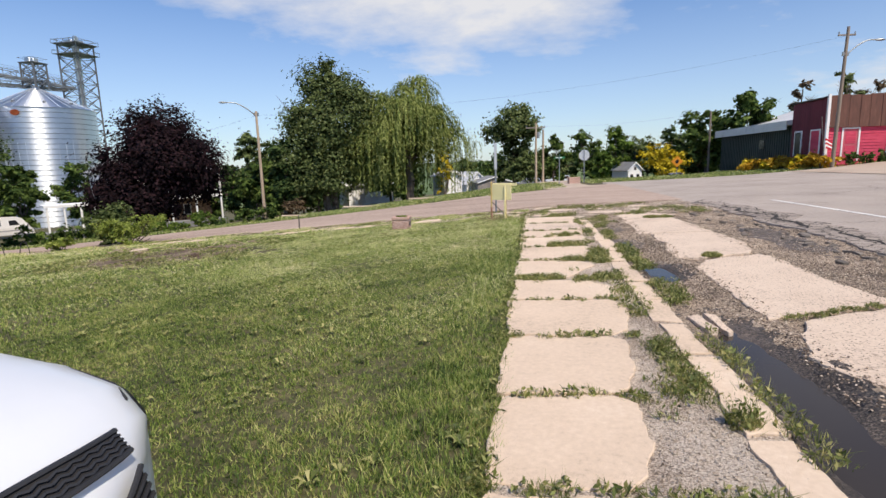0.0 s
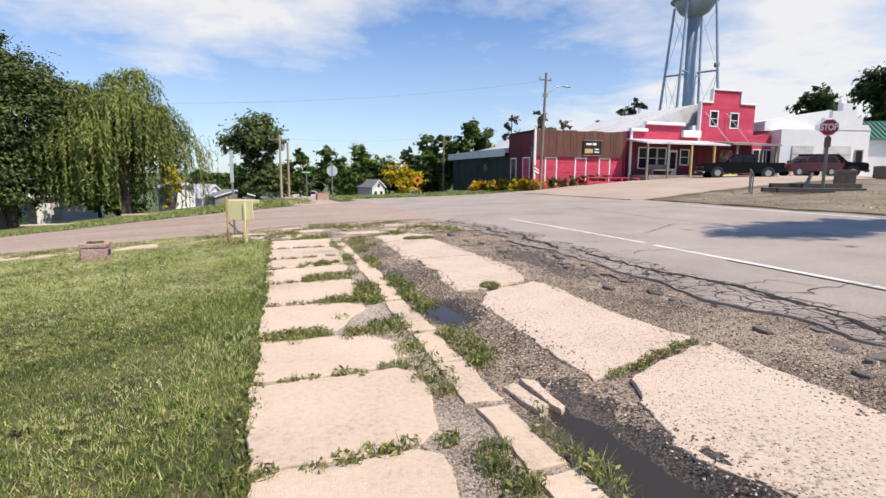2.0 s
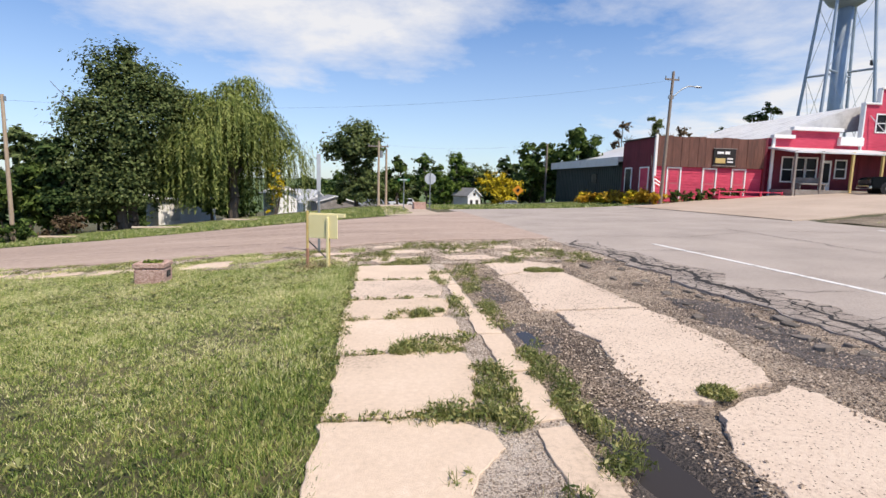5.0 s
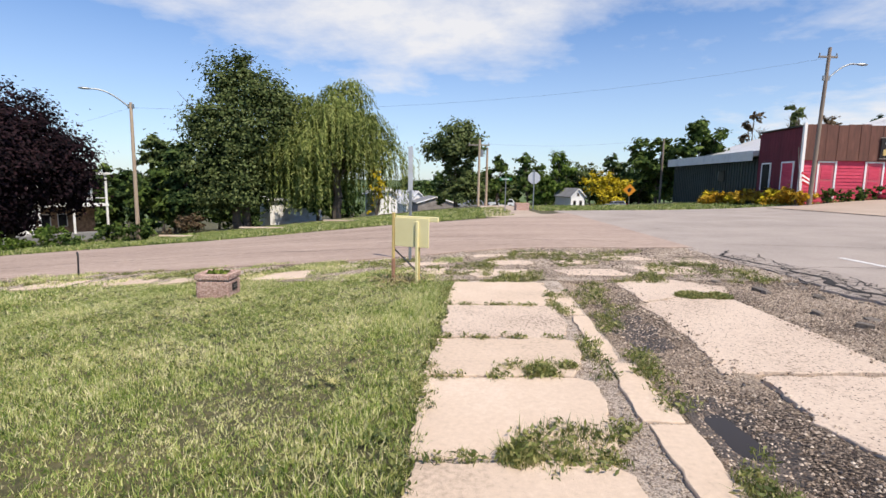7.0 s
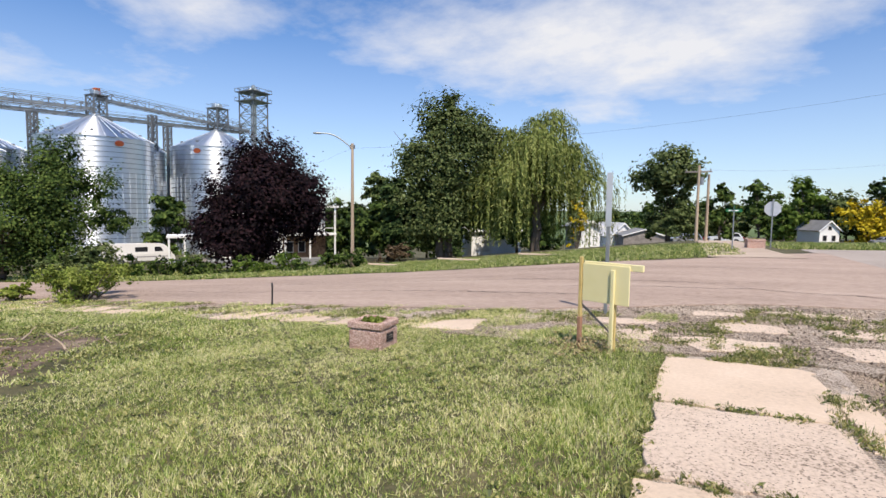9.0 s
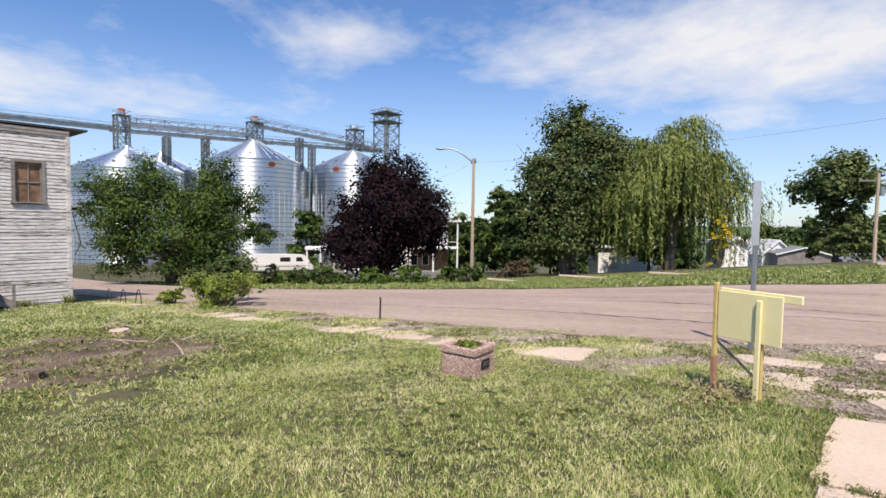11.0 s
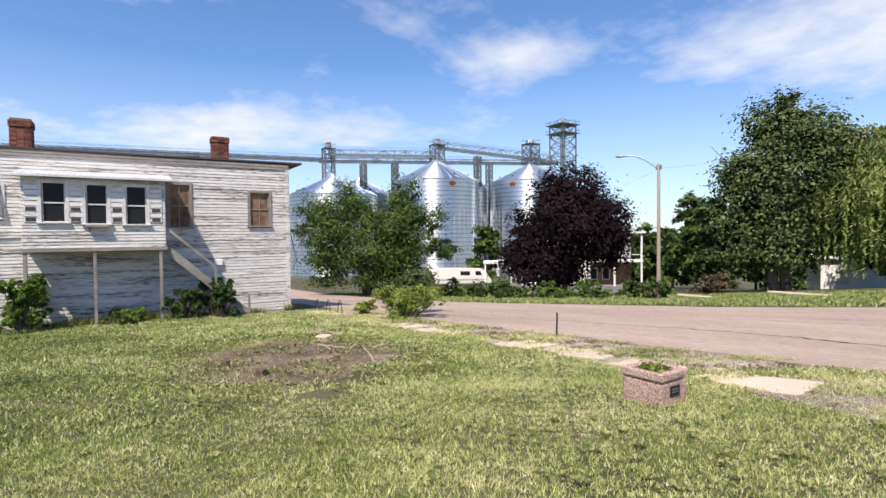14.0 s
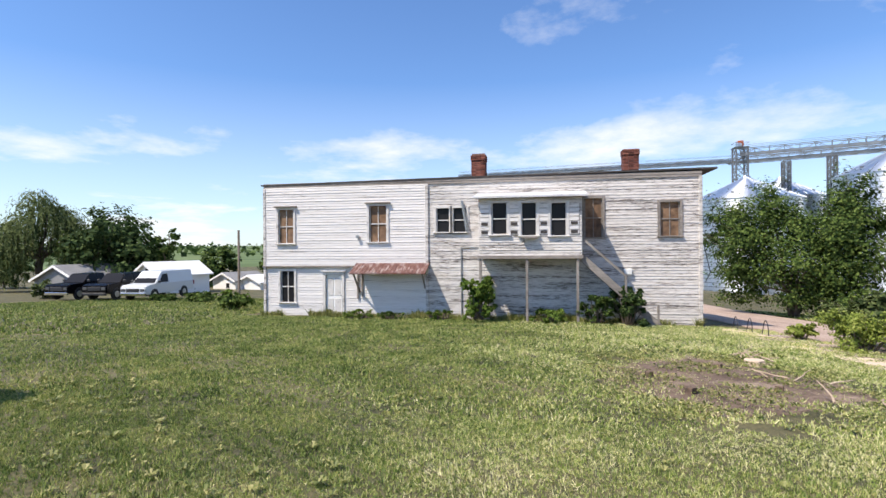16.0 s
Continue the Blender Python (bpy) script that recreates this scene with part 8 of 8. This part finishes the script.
def planter(x, y, rot, w, h, material, label, plants=True, plaque=True, d=None, zo=None):
    z0 = gz(x, y) if zo is None else zo
    d = d or w
    t = thing("planter", pose(x, y, z0, 0, 0, rot), label, "planter", "concrete planters")
    bm = boxes((-w / 2, w / 2, -d / 2, d / 2, -0.02, h * 0.72))
    part("body", soft(bm, 0.02), material, t)
    part("groove", boxes((-w / 2 + 0.02, w / 2 - 0.02, -d / 2 + 0.02, d / 2 - 0.02, h * 0.72, h * 0.76)), material, t)
    e = 0.012
    rim = boxes((-w / 2 - e, w / 2 + e, -d / 2 - e, -d / 2 + 0.06, h * 0.76, h), (-w / 2 - e, w / 2 + e, d / 2 - 0.06, d / 2 + e, h * 0.76, h), (-w / 2 - e, -w / 2 + 0.06, -d / 2 + 0.06, d / 2 - 0.06, h * 0.76, h), (w / 2 - 0.06, w / 2 + e, -d / 2 + 0.06, d / 2 - 0.06, h * 0.76, h))
    part("rim", soft(rim, 0.012), material, t)
    part("soil", boxes((-w / 2 + 0.062, w / 2 - 0.062, -d / 2 + 0.062, d / 2 - 0.062, h * 0.77, h * 0.94)), M_DIRT, t)
    if plaque:
        pq = part("plaque", boxes((w / 2 + 0.001, w / 2 + 0.01, -0.085, 0.085, h * 0.28, h * 0.58)), M_DARK, t)
        part("plaque_line", boxes((w / 2 + 0.011, w / 2 + 0.013, -0.055, 0.055, h * 0.47, h * 0.49), (w / 2 + 0.011, w / 2 + 0.013, -0.055, 0.055, h * 0.39, h * 0.41)), M_GREYWOOD, pq)
    if plants:
        g = np.random.default_rng(3)
        p = np.stack([g.uniform(-w / 2 + 0.1, w / 2 - 0.1, 160), g.uniform(-d / 2 + 0.1, d / 2 - 0.1, 160), g.uniform(h * 0.94, h * 1.03, 160)], 1)
        tagged(part("plant", leaf_mesh(p, 0.035, 4), L_LIME, t), "low yellow-green plants", kind="stuff")
    return t


planter(-3.62, 14.02, 4, 0.46, 0.345, M_AGG, "square pink aggregate planter with a small plaque")
planter(30.8, 23.6, 40, 1.7, 0.85, M_GREYAGG, "low brown concrete planter beside the parking", False, False, 0.9)
planter(41.5, 28.5, 40, 2.0, 0.9, M_GREYAGG, "low brown concrete planter near the white house", False, False, 0.9)
planter(2.9, 39.4, 5, 0.8, 0.5, M_AGG, "small pink concrete planter beside the far stop sign", True, False)
t = thing("timber_border", pose(25.2, 21.2, gz(25.2, 21.2), 0, 0, -20), "stacked dark railway sleepers edging a bed", "timbers")
for i, (x0, x1, y, z) in enumerate(((-2.4, 2.6, 0, 0.0), (-2.0, 2.4, 0.05, 0.22), (-2.2, 0.5, -0.9, 0.0))):
    part("sleeper", soft(boxes((x0, x1, y - 0.11, y + 0.11, z, z + 0.21)), 0.02), M_ROOFDARK, t)
part("stake", beams([((-0.6, -0.3, 0), (-0.2, -0.25, 0.95))], 0.12), M_GREYWOOD, t)
t = thing("hand_rail", pose(22.6, 22.1, gz(22.6, 22.1), 0, 0, 30), "low pipe railing at the parking's edge", "railing")
part("rail", tubes(((-0.6, 0, 1.0), (1.5, 0.6, 1.25), 0.028)), M_TRUSS, t)
for x, y, z in ((-0.55, 0, 1.0), (0.45, 0.3, 1.1), (1.45, 0.58, 1.2)):
    part("post", tubes(((x, y, -0.2), (x, y, z), 0.03)), M_TRUSS, t)
fl = thing("flag", (19.0, 38.9, 0.6), "small red and white striped flag on a staff", "flag")
part("staff", tubes(((0, 0, 0.8), (-0.6, -0.6, 3.2), 0.02)), M_GREYWOOD, fl)
for j in range(5):
    part("stripe", beams([((-0.1 - 0.02 * j, -0.1 - 0.3, 1.25 + 0.13 * j), (0.55 - 0.05 * j, 0.1 - 0.35, 0.95 + 0.13 * j))], 0.02, 0.13), M_SIGNRED if j % 2 == 0 else M_WHITE, fl)

# ---- vehicles ----


def wheel(parent, x, y, r=0.37, w=0.24):
    s = 1 if y > 0 else -1
    bm = bmesh.new()
    tube(bm, (x, y - w / 2, r), (x, y + w / 2, r), r, r, 20)
    bmesh.ops.bevel(bm, geom=[e for e in bm.edges if len(e.link_faces) == 2 and any(len(f.verts) > 4 for f in e.link_faces)], offset=0.035, segments=2, affect="EDGES")
    wh = part("wheel", bm, M_TYRE, parent, "black tyre", smooth=False)
    bm = bmesh.new()
    tube(bm, (x, y + s * (w / 2 - 0.02), r), (x, y + s * (w / 2 + 0.008), r), r * 0.62, r * 0.56, 16)
    part("rim", bm, M_RIM, wh)
    return wh


def vehicle(name, m, L, W, body, cabin, paint, label, glass=(), r=0.37, axles=(0.9, None), cat="car"):
    """body and cabin: side outlines (x from the nose back as negative, z); x = 0 is the nose."""
    t = thing(name, m, label, cat, "parked vehicles")
    b = part("body", soft(prisms(body, "y", -W / 2, W / 2), 0.06, 2), paint, t, smooth=False)
    # cabin, narrowed towards the roof
    bm = bmesh.new()
    zt, zb = max(p[1] for p in cabin), min(p[1] for p in cabin)
    lo_, hi_ = [], []
    for p in cabin:
        k = (p[1] - zb) / (zt - zb)
        w = W / 2 - 0.05 - 0.16 * k
        lo_.append(bm.verts.new((p[0], -w, p[1])))
        hi_.append(bm.verts.new((p[0], w, p[1])))
    bm.faces.new(lo_)
    bm.faces.new(hi_[::-1])
    for i in range(len(cabin)):
        j = (i + 1) % len(cabin)
        bm.faces.new((lo_[i], hi_[i], hi_[j], lo_[j]))
    soft(bm, 0.04, 2)
    part("cabin", bm, paint, t)
    for nm, kind, poly in glass:
        bm = bmesh.new()
        if kind == "side":
            for s in (-1, 1):
                a = []
                for x, z in poly:
                    k = (z - zb) / (zt - zb)
                    a.append((x, s * (W / 2 - 0.05 - 0.16 * k + 0.006), z))
                f = bm.faces.new([bm.verts.new(p) for p in a])
                part(nm, bm, M_PANE, t)
                bm = bmesh.new()
            bm.free()
        else:
            (x0, z0), (x1, z1) = poly
            k0, k1 = (z0 - zb) / (zt - zb), (z1 - zb) / (zt - zb)
            w0, w1 = W / 2 - 0.12 - 0.16 * k0, W / 2 - 0.12 - 0.16 * k1
            bm.faces.new([bm.verts.new(p) for p in ((x0, -w0, z0), (x0, w0, z0), (x1, w1, z1), (x1, -w1, z1))])
            part(nm, bm, M_PANE, t)
    for ax in axles:
        for s in (-1, 1):
            bm = bmesh.new()
            tube(bm, (-ax, s * (W / 2 - 0.1), r), (-ax, s * (W / 2 + 0.004), r), r + 0.07, r + 0.07, 18)
            part("wheel_arch", bm, M_BLACKPLASTIC, t)
            wheel(t, -ax, s * (W / 2 - 0.1), r)
    hz = [p for p in body if p[0] > -0.15]
    zt_ = max(p[1] for p in hz)
    part("grille", soft(boxes((-0.03, 0.03, -W * 0.26, W * 0.26, zt_ - 0.34, zt_ - 0.08)), 0.015), M_BLACKPLASTIC, t)
    part("bumper", soft(boxes((-0.1, 0.08, -W / 2 + 0.02, W / 2 - 0.02, 0.36, 0.56)), 0.03), M_CHROME if cat == "pickup" or cat == "van" else M_BLACKPLASTIC, t)
    for s in (-1, 1):
        ya, yb = sorted((s * W * 0.29, s * W * 0.46))
        part("headlight", soft(boxes((-0.06, 0.035, ya, yb, zt_ - 0.3, zt_ - 0.1)), 0.02), M_HEADLIGHT, t)
        ya, yb = sorted((s * (W / 2 - 0.16), s * (W / 2 + 0.005)))
        part("tail_light", soft(boxes((-L - 0.02, -L + 0.08, ya, yb, 0.85, 1.15)), 0.015), M_TAIL, t)
        ya, yb = sorted((s * (W / 2 - 0.02), s * (W / 2 + 0.2)))
        mx = cabin[0][0] - 0.25
        part("mirror", soft(boxes((mx - 0.12, mx, ya, yb, zb + 0.08, zb + 0.28)), 0.03), M_BLACKPLASTIC, t)
    return t


def at(x, y, heading):
    """Pose of a vehicle whose nose stands at x, y and points along heading (degrees from +x)."""
    return pose(x, y, gz(x, y) + 0.03, 0, 0, heading)


PK_BODY = [(0, 0.45), (0, 1.02), (-0.15, 1.12), (-1.5, 1.18), (-3.5, 1.2), (-5.75, 1.18), (-5.8, 0.5), (-5.2, 0.4), (-0.6, 0.38)]
PK_CAB = [(-1.45, 1.14), (-2.15, 1.82), (-3.5, 1.86), (-3.75, 1.14)]
PK_GLASS = (("windscreen", "front", ((-1.49, 1.2), (-2.1, 1.78))), ("side_window", "side", [(-1.75, 1.22), (-2.2, 1.74), (-2.75, 1.76), (-2.75, 1.22)]), ("side_window", "side", [(-2.83, 1.22), (-2.83, 1.76), (-3.4, 1.77), (-3.6, 1.22)]))
vehicle("pickup_truck", at(31.5, 35.2, 155), 5.8, 1.95, PK_BODY, PK_CAB, M_CARBLACK, "black crew cab pickup parked before the store", PK_GLASS, 0.4, (1.0, 4.6), "pickup")
SV_BODY = [(0, 0.42), (0, 0.88), (-0.2, 1.0), (-1.1, 1.06), (-4.4, 1.08), (-4.6, 0.9), (-4.6, 0.42), (-0.6, 0.34)]
SV_CAB = [(-1.0, 1.02), (-1.75, 1.62), (-4.0, 1.66), (-4.5, 1.02)]
SV_GLASS = (("windscreen", "front", ((-1.05, 1.08), (-1.7, 1.57))), ("side_window", "side", [(-1.4, 1.1), (-1.85, 1.55), (-2.5, 1.58), (-2.5, 1.1)]), ("side_window", "side", [(-2.6, 1.1), (-2.6, 1.58), (-3.9, 1.58), (-4.2, 1.1)]), ("rear_window", "front", ((-4.49, 1.1), (-4.05, 1.6))))
vehicle("parked_suv", at(39.6, 35.0, 165), 4.6, 1.85, SV_BODY, SV_CAB, M_CARRED, "dark red estate car parked before the workshop", SV_GLASS, 0.35, (0.9, 3.6))
BS_BODY = [(0, 0.5), (0, 1.05), (-0.2, 1.15), (-1.4, 1.2), (-5.0, 1.22), (-5.2, 1.0), (-5.2, 0.5), (-0.6, 0.4)]
BS_CAB = [(-1.35, 1.16), (-2.0, 1.85), (-4.8, 1.88), (-5.1, 1.16)]
BS_GLASS = (("windscreen", "front", ((-1.39, 1.22), (-1.95, 1.8))), ("side_window", "side", [(-1.7, 1.25), (-2.1, 1.76), (-2.8, 1.78), (-2.8, 1.25)]), ("side_window", "side", [(-2.9, 1.25), (-2.9, 1.78), (-4.6, 1.78), (-4.8, 1.25)]))
vehicle("parked_truck", at(46.6, 33.0, -50), 5.2, 1.98, BS_BODY, BS_CAB, M_CARBLACK, "large black vehicle parked before the workshop", BS_GLASS, 0.4, (1.0, 4.1))
VN_BODY = [(0, 0.45), (0, 0.95), (-0.15, 1.08), (-1.15, 1.18), (-5.5, 1.2), (-5.6, 0.5), (-0.6, 0.4)]
VN_CAB = [(-1.05, 1.12), (-1.85, 1.98), (-2.1, 2.05), (-5.45, 2.05), (-5.58, 1.12)]
VN_GLASS = (("windscreen", "front", ((-1.1, 1.2), (-1.8, 1.9))), ("side_window", "side", [(-1.5, 1.22), (-2.0, 1.82), (-2.55, 1.84), (-2.55, 1.22)]))
vehicle("white_van", at(-32.6, -19.6, 2), 5.6, 2.0, VN_BODY, VN_CAB, M_CARWHITE, "white cargo van parked on the grass", VN_GLASS, 0.37, (0.95, 4.3), "van")
vehicle("parked_suv", at(-32.4, -22.6, 2), 5.2, 1.98, BS_BODY, BS_CAB, M_CARBLACK, "black large estate car parked beside the van", BS_GLASS, 0.4, (1.0, 4.1))
vehicle("pickup_truck", at(-32.4, -25.8, 2), 5.8, 1.95, PK_BODY, PK_CAB, M_CARBLACK, "black pickup with bright grille parked in the row", PK_GLASS, 0.4, (1.0, 4.6), "pickup")
vehicle("parked_car", at(-3.0, 98, 200), 4.6, 1.8, SV_BODY, SV_CAB, M_CARGREY, "grey car parked by the northern houses", SV_GLASS, 0.35, (0.9, 3.6))
vehicle("parked_car", at(2.2, 97, 190), 4.6, 1.8, SV_BODY, SV_CAB, M_CARWHITE, "white car parked by the northern houses", SV_GLASS, 0.35, (0.9, 3.6))
vehicle("parked_car", at(29, 126, 190), 4.6, 1.8, SV_BODY, SV_CAB, M_CARGREY, "grey car near the little white house", SV_GLASS, 0.35, (0.9, 3.6))
# camper van before the bins
RV_BODY = [(0, 0.5), (-0.1, 1.2), (-0.6, 1.5), (-8.2, 1.5), (-8.3, 0.5)]
RV_CAB = [(-0.35, 1.4), (-1.1, 2.5), (-1.6, 2.7), (-8.2, 2.75), (-8.3, 1.4)]
rv = vehicle("camper_van", at(-62.5, 55.6, 62), 8.3, 2.3, RV_BODY, RV_CAB, M_RVWHITE, "long cream camper parked before the bins", (("windscreen", "front", ((-0.42, 1.55), (-1.05, 2.4))), ("side_window", "side", [(-3.2, 1.7), (-3.2, 2.3), (-4.6, 2.3), (-4.6, 1.7)]), ("side_window", "side", [(-1.4, 1.7), (-1.7, 2.3), (-2.4, 2.3), (-2.4, 1.7)])), 0.4, (1.4, 6.2), "camper")
part("stripe", boxes((-8.25, -0.6, -1.165, -1.152, 1.0, 1.12)), M_STRIPE, rv)

# white car at the start of the walk: lofted body
car = thing("white_car", pose(-1.12, 0.66, gz(-1.5, 0.4) + 0.05, 0, 0, -4), "white car with black grilles parked on the lawn", "car", "parked vehicles")


def loft(stations, n=22):
    """stations: (x, half width, z low, z top, roundness); closed sections joined along x."""
    bm = bmesh.new()
    prev = None
    for x, hw, zl, zt, e in stations:
        ring = []
        for k in range(n):
            a = k * math.tau / n
            c, s = math.cos(a), math.sin(a)
            ring.append(bm.verts.new((x - 0.22 * abs(c) ** 3 * (1 if x > -0.7 else 0) * max(0, 1 + x / 0.7), hw * math.copysign(abs(c) ** e, c), (zl + zt) / 2 + (zt - zl) / 2 * math.copysign(abs(s) ** e, s))))
        if prev:
            for k in range(n):
                bm.faces.new((prev[k], prev[(k + 1) % n], ring[(k + 1) % n], ring[k]))
        else:
            bm.faces.new(ring[::-1])
        prev = ring
    bm.faces.new(prev)
    return bm


part("body", loft([(0.0, 0.62, 0.34, 0.62, 0.6), (-0.05, 0.78, 0.28, 0.74, 0.55), (-0.14, 0.86, 0.25, 0.84, 0.5), (-0.3, 0.90, 0.24, 0.92, 0.48), (-0.6, 0.92, 0.24, 0.97, 0.45), (-1.2, 0.925, 0.24, 1.02, 0.42), (-1.7, 0.93, 0.24, 1.05, 0.42), (-3.6, 0.93, 0.24, 1.06, 0.42), (-4.3, 0.90, 0.26, 1.02, 0.45), (-4.5, 0.8, 0.35, 0.9, 0.55)], 40), M_CARWHITE, car, smooth=True)
part("cabin", loft([(-1.3, 0.6, 0.9, 1.02, 0.5), (-1.6, 0.74, 0.9, 1.2, 0.5), (-2.1, 0.74, 0.9, 1.48, 0.45), (-2.8, 0.72, 0.9, 1.56, 0.42), (-3.5, 0.7, 0.9, 1.52, 0.42), (-4.1, 0.66, 0.9, 1.2, 0.5)], 32), M_PANE, car, "dark glazed cabin", smooth=True)
part("roof", loft([(-2.1, 0.6, 1.44, 1.5, 0.4), (-2.8, 0.64, 1.5, 1.59, 0.4), (-3.5, 0.62, 1.46, 1.55, 0.4)], 24), M_CARWHITE, car, smooth=True)


def nose_x(y, z, out):
    """Where the rounded nose stands at a height, pushed out a little."""
    front = np.interp(z, (0.30, 0.60, 0.62, 0.74, 0.84, 0.92), (-0.02, 0.0, -0.002, -0.05, -0.14, -0.3))
    return float(front) - 0.21 * (abs(y) / 0.82) ** 5 - 0.05 * max(0.0, (abs(y) - 0.5) / 0.3) ** 2 + out


def nose_grille(name, y0, y1, low, high, label):
    """A dark mesh insert that follows the nose; low and high give its edges at a distance from the middle."""
    n_ = 24
    ys_ = [y0 + (y1 - y0) * k / n_ for k in range(n_ + 1)]
    bm_ = bmesh.new()
    a = [bm_.verts.new((nose_x(y_, low(y_), 0.03), y_, low(y_))) for y_ in ys_]
    b = [bm_.verts.new((nose_x(y_, high(y_), 0.03), y_, high(y_))) for y_ in ys_]
    for k in range(n_):
        bm_.faces.new((a[k], a[k + 1], b[k + 1], b[k]))
    gr_ = part(name, bm_, M_DARK, car, label)
    for z_of, nm_ in ((low, "lower_lip"), (high, "upper_lip")):
        q_ = bmesh.new()
        for k in range(n_):
            tube(q_, (nose_x(ys_[k], z_of(ys_[k]), 0.032), ys_[k], z_of(ys_[k])), (nose_x(ys_[k + 1], z_of(ys_[k + 1]), 0.032), ys_[k + 1], z_of(ys_[k + 1])), 0.009, 0.009, 6)
        part(nm_, q_, M_BLACKPLASTIC, gr_)
    rows_ = 5
    for r in range(1, rows_):
        q_ = bmesh.new()
        for k in range(n_ * 2):
            y_, y2 = y0 + (y1 - y0) * k / (n_ * 2), y0 + (y1 - y0) * (k + 1) / (n_ * 2)
            f_ = (r + (0.25 if k % 2 else -0.25)) / rows_
            g_ = (r + (-0.25 if k % 2 else 0.25)) / rows_
            z1, z2 = low(y_) + (high(y_) - low(y_)) * f_, low(y2) + (high(y2) - low(y2)) * g_
            tube(q_, (nose_x(y_, z1, 0.034), y_, z1), (nose_x(y2, z2, 0.034), y2, z2), 0.005, 0.005, 4, cap=False)
        part("mesh_bar", q_, M_BLACKPLASTIC, gr_)
    return gr_


nose_grille("upper_grille", -0.57, 0.57, lambda y_: 0.785 - 0.01 * (abs(y_) / 0.57) ** 2, lambda y_: 0.845 - 0.015 * (abs(y_) / 0.57) ** 4, "black mesh grille under the bonnet edge")
for s_ in (-1, 1):
    nose_grille("side_intake", *sorted((s_ * 0.36, s_ * 0.56)), lambda y_: 0.60, lambda y_: 0.62 + 0.115 * max(0.0, (abs(y_) - 0.36) / 0.20) ** 0.9, "black mesh intake in the bumper")


def flank(x, z, s_, out):
    """A point of the body's side at a station and height."""
    hw = float(np.interp(-x, (0.0, 0.05, 0.14, 0.3, 0.6, 1.2, 1.7), (0.62, 0.78, 0.86, 0.90, 0.92, 0.925, 0.93)))
    zt = float(np.interp(-x, (0.0, 0.05, 0.14, 0.3, 0.6, 1.2, 1.7), (0.62, 0.74, 0.84, 0.92, 0.97, 1.02, 1.05)))
    zl, e = 0.25, 0.48
    k = min(1.0, max(0.0, (z - (zl + zt) / 2) / ((zt - zl) / 2)))
    c = (1 - k ** (2 / e)) ** 0.5 if k < 1 else 0.0
    return (x - 0.22 * c ** 3 * max(0.0, 1 + x / 0.7), s_ * (hw * c ** e + out), z)


for s_ in (-1, 1):
    bm = bmesh.new()
    lo_ = [bm.verts.new(flank(-0.10 - 0.07 * k, 0.66 + 0.016 * k, s_, 0.012)) for k in range(11)]
    hi_ = [bm.verts.new(flank(-0.10 - 0.07 * k, 0.66 + 0.016 * k + 0.10 * math.sin(math.pi * (0.12 + 0.8 * k / 10)), s_, 0.012)) for k in range(11)]
    for k in range(10):
        bm.faces.new((lo_[k], lo_[k + 1], hi_[k + 1], hi_[k]))
    part("headlight", bm, M_HEADLIGHT, car, "slim dark headlight lens")
    for ax in (0.85, 3.55):
        wheel(car, -ax, s_ * 0.83, 0.34)
for s_ in (-1, 1):
    bm = bmesh.new()
    for k in range(12):
        xa, xb = -0.22 - 0.11 * k, -0.22 - 0.11 * (k + 1)
        za, zb = (float(np.interp(-q_, (0.0, 0.3, 0.6, 1.2, 1.7), (0.80, 0.84, 0.895, 0.95, 0.98))) for q_ in (xa, xb))
        tube(bm, flank(xa, za, s_, 0.003), flank(xb, zb, s_, 0.003), 0.005, 0.005, 4)
    part("bonnet_seam", bm, M_BLACKPLASTIC, car)
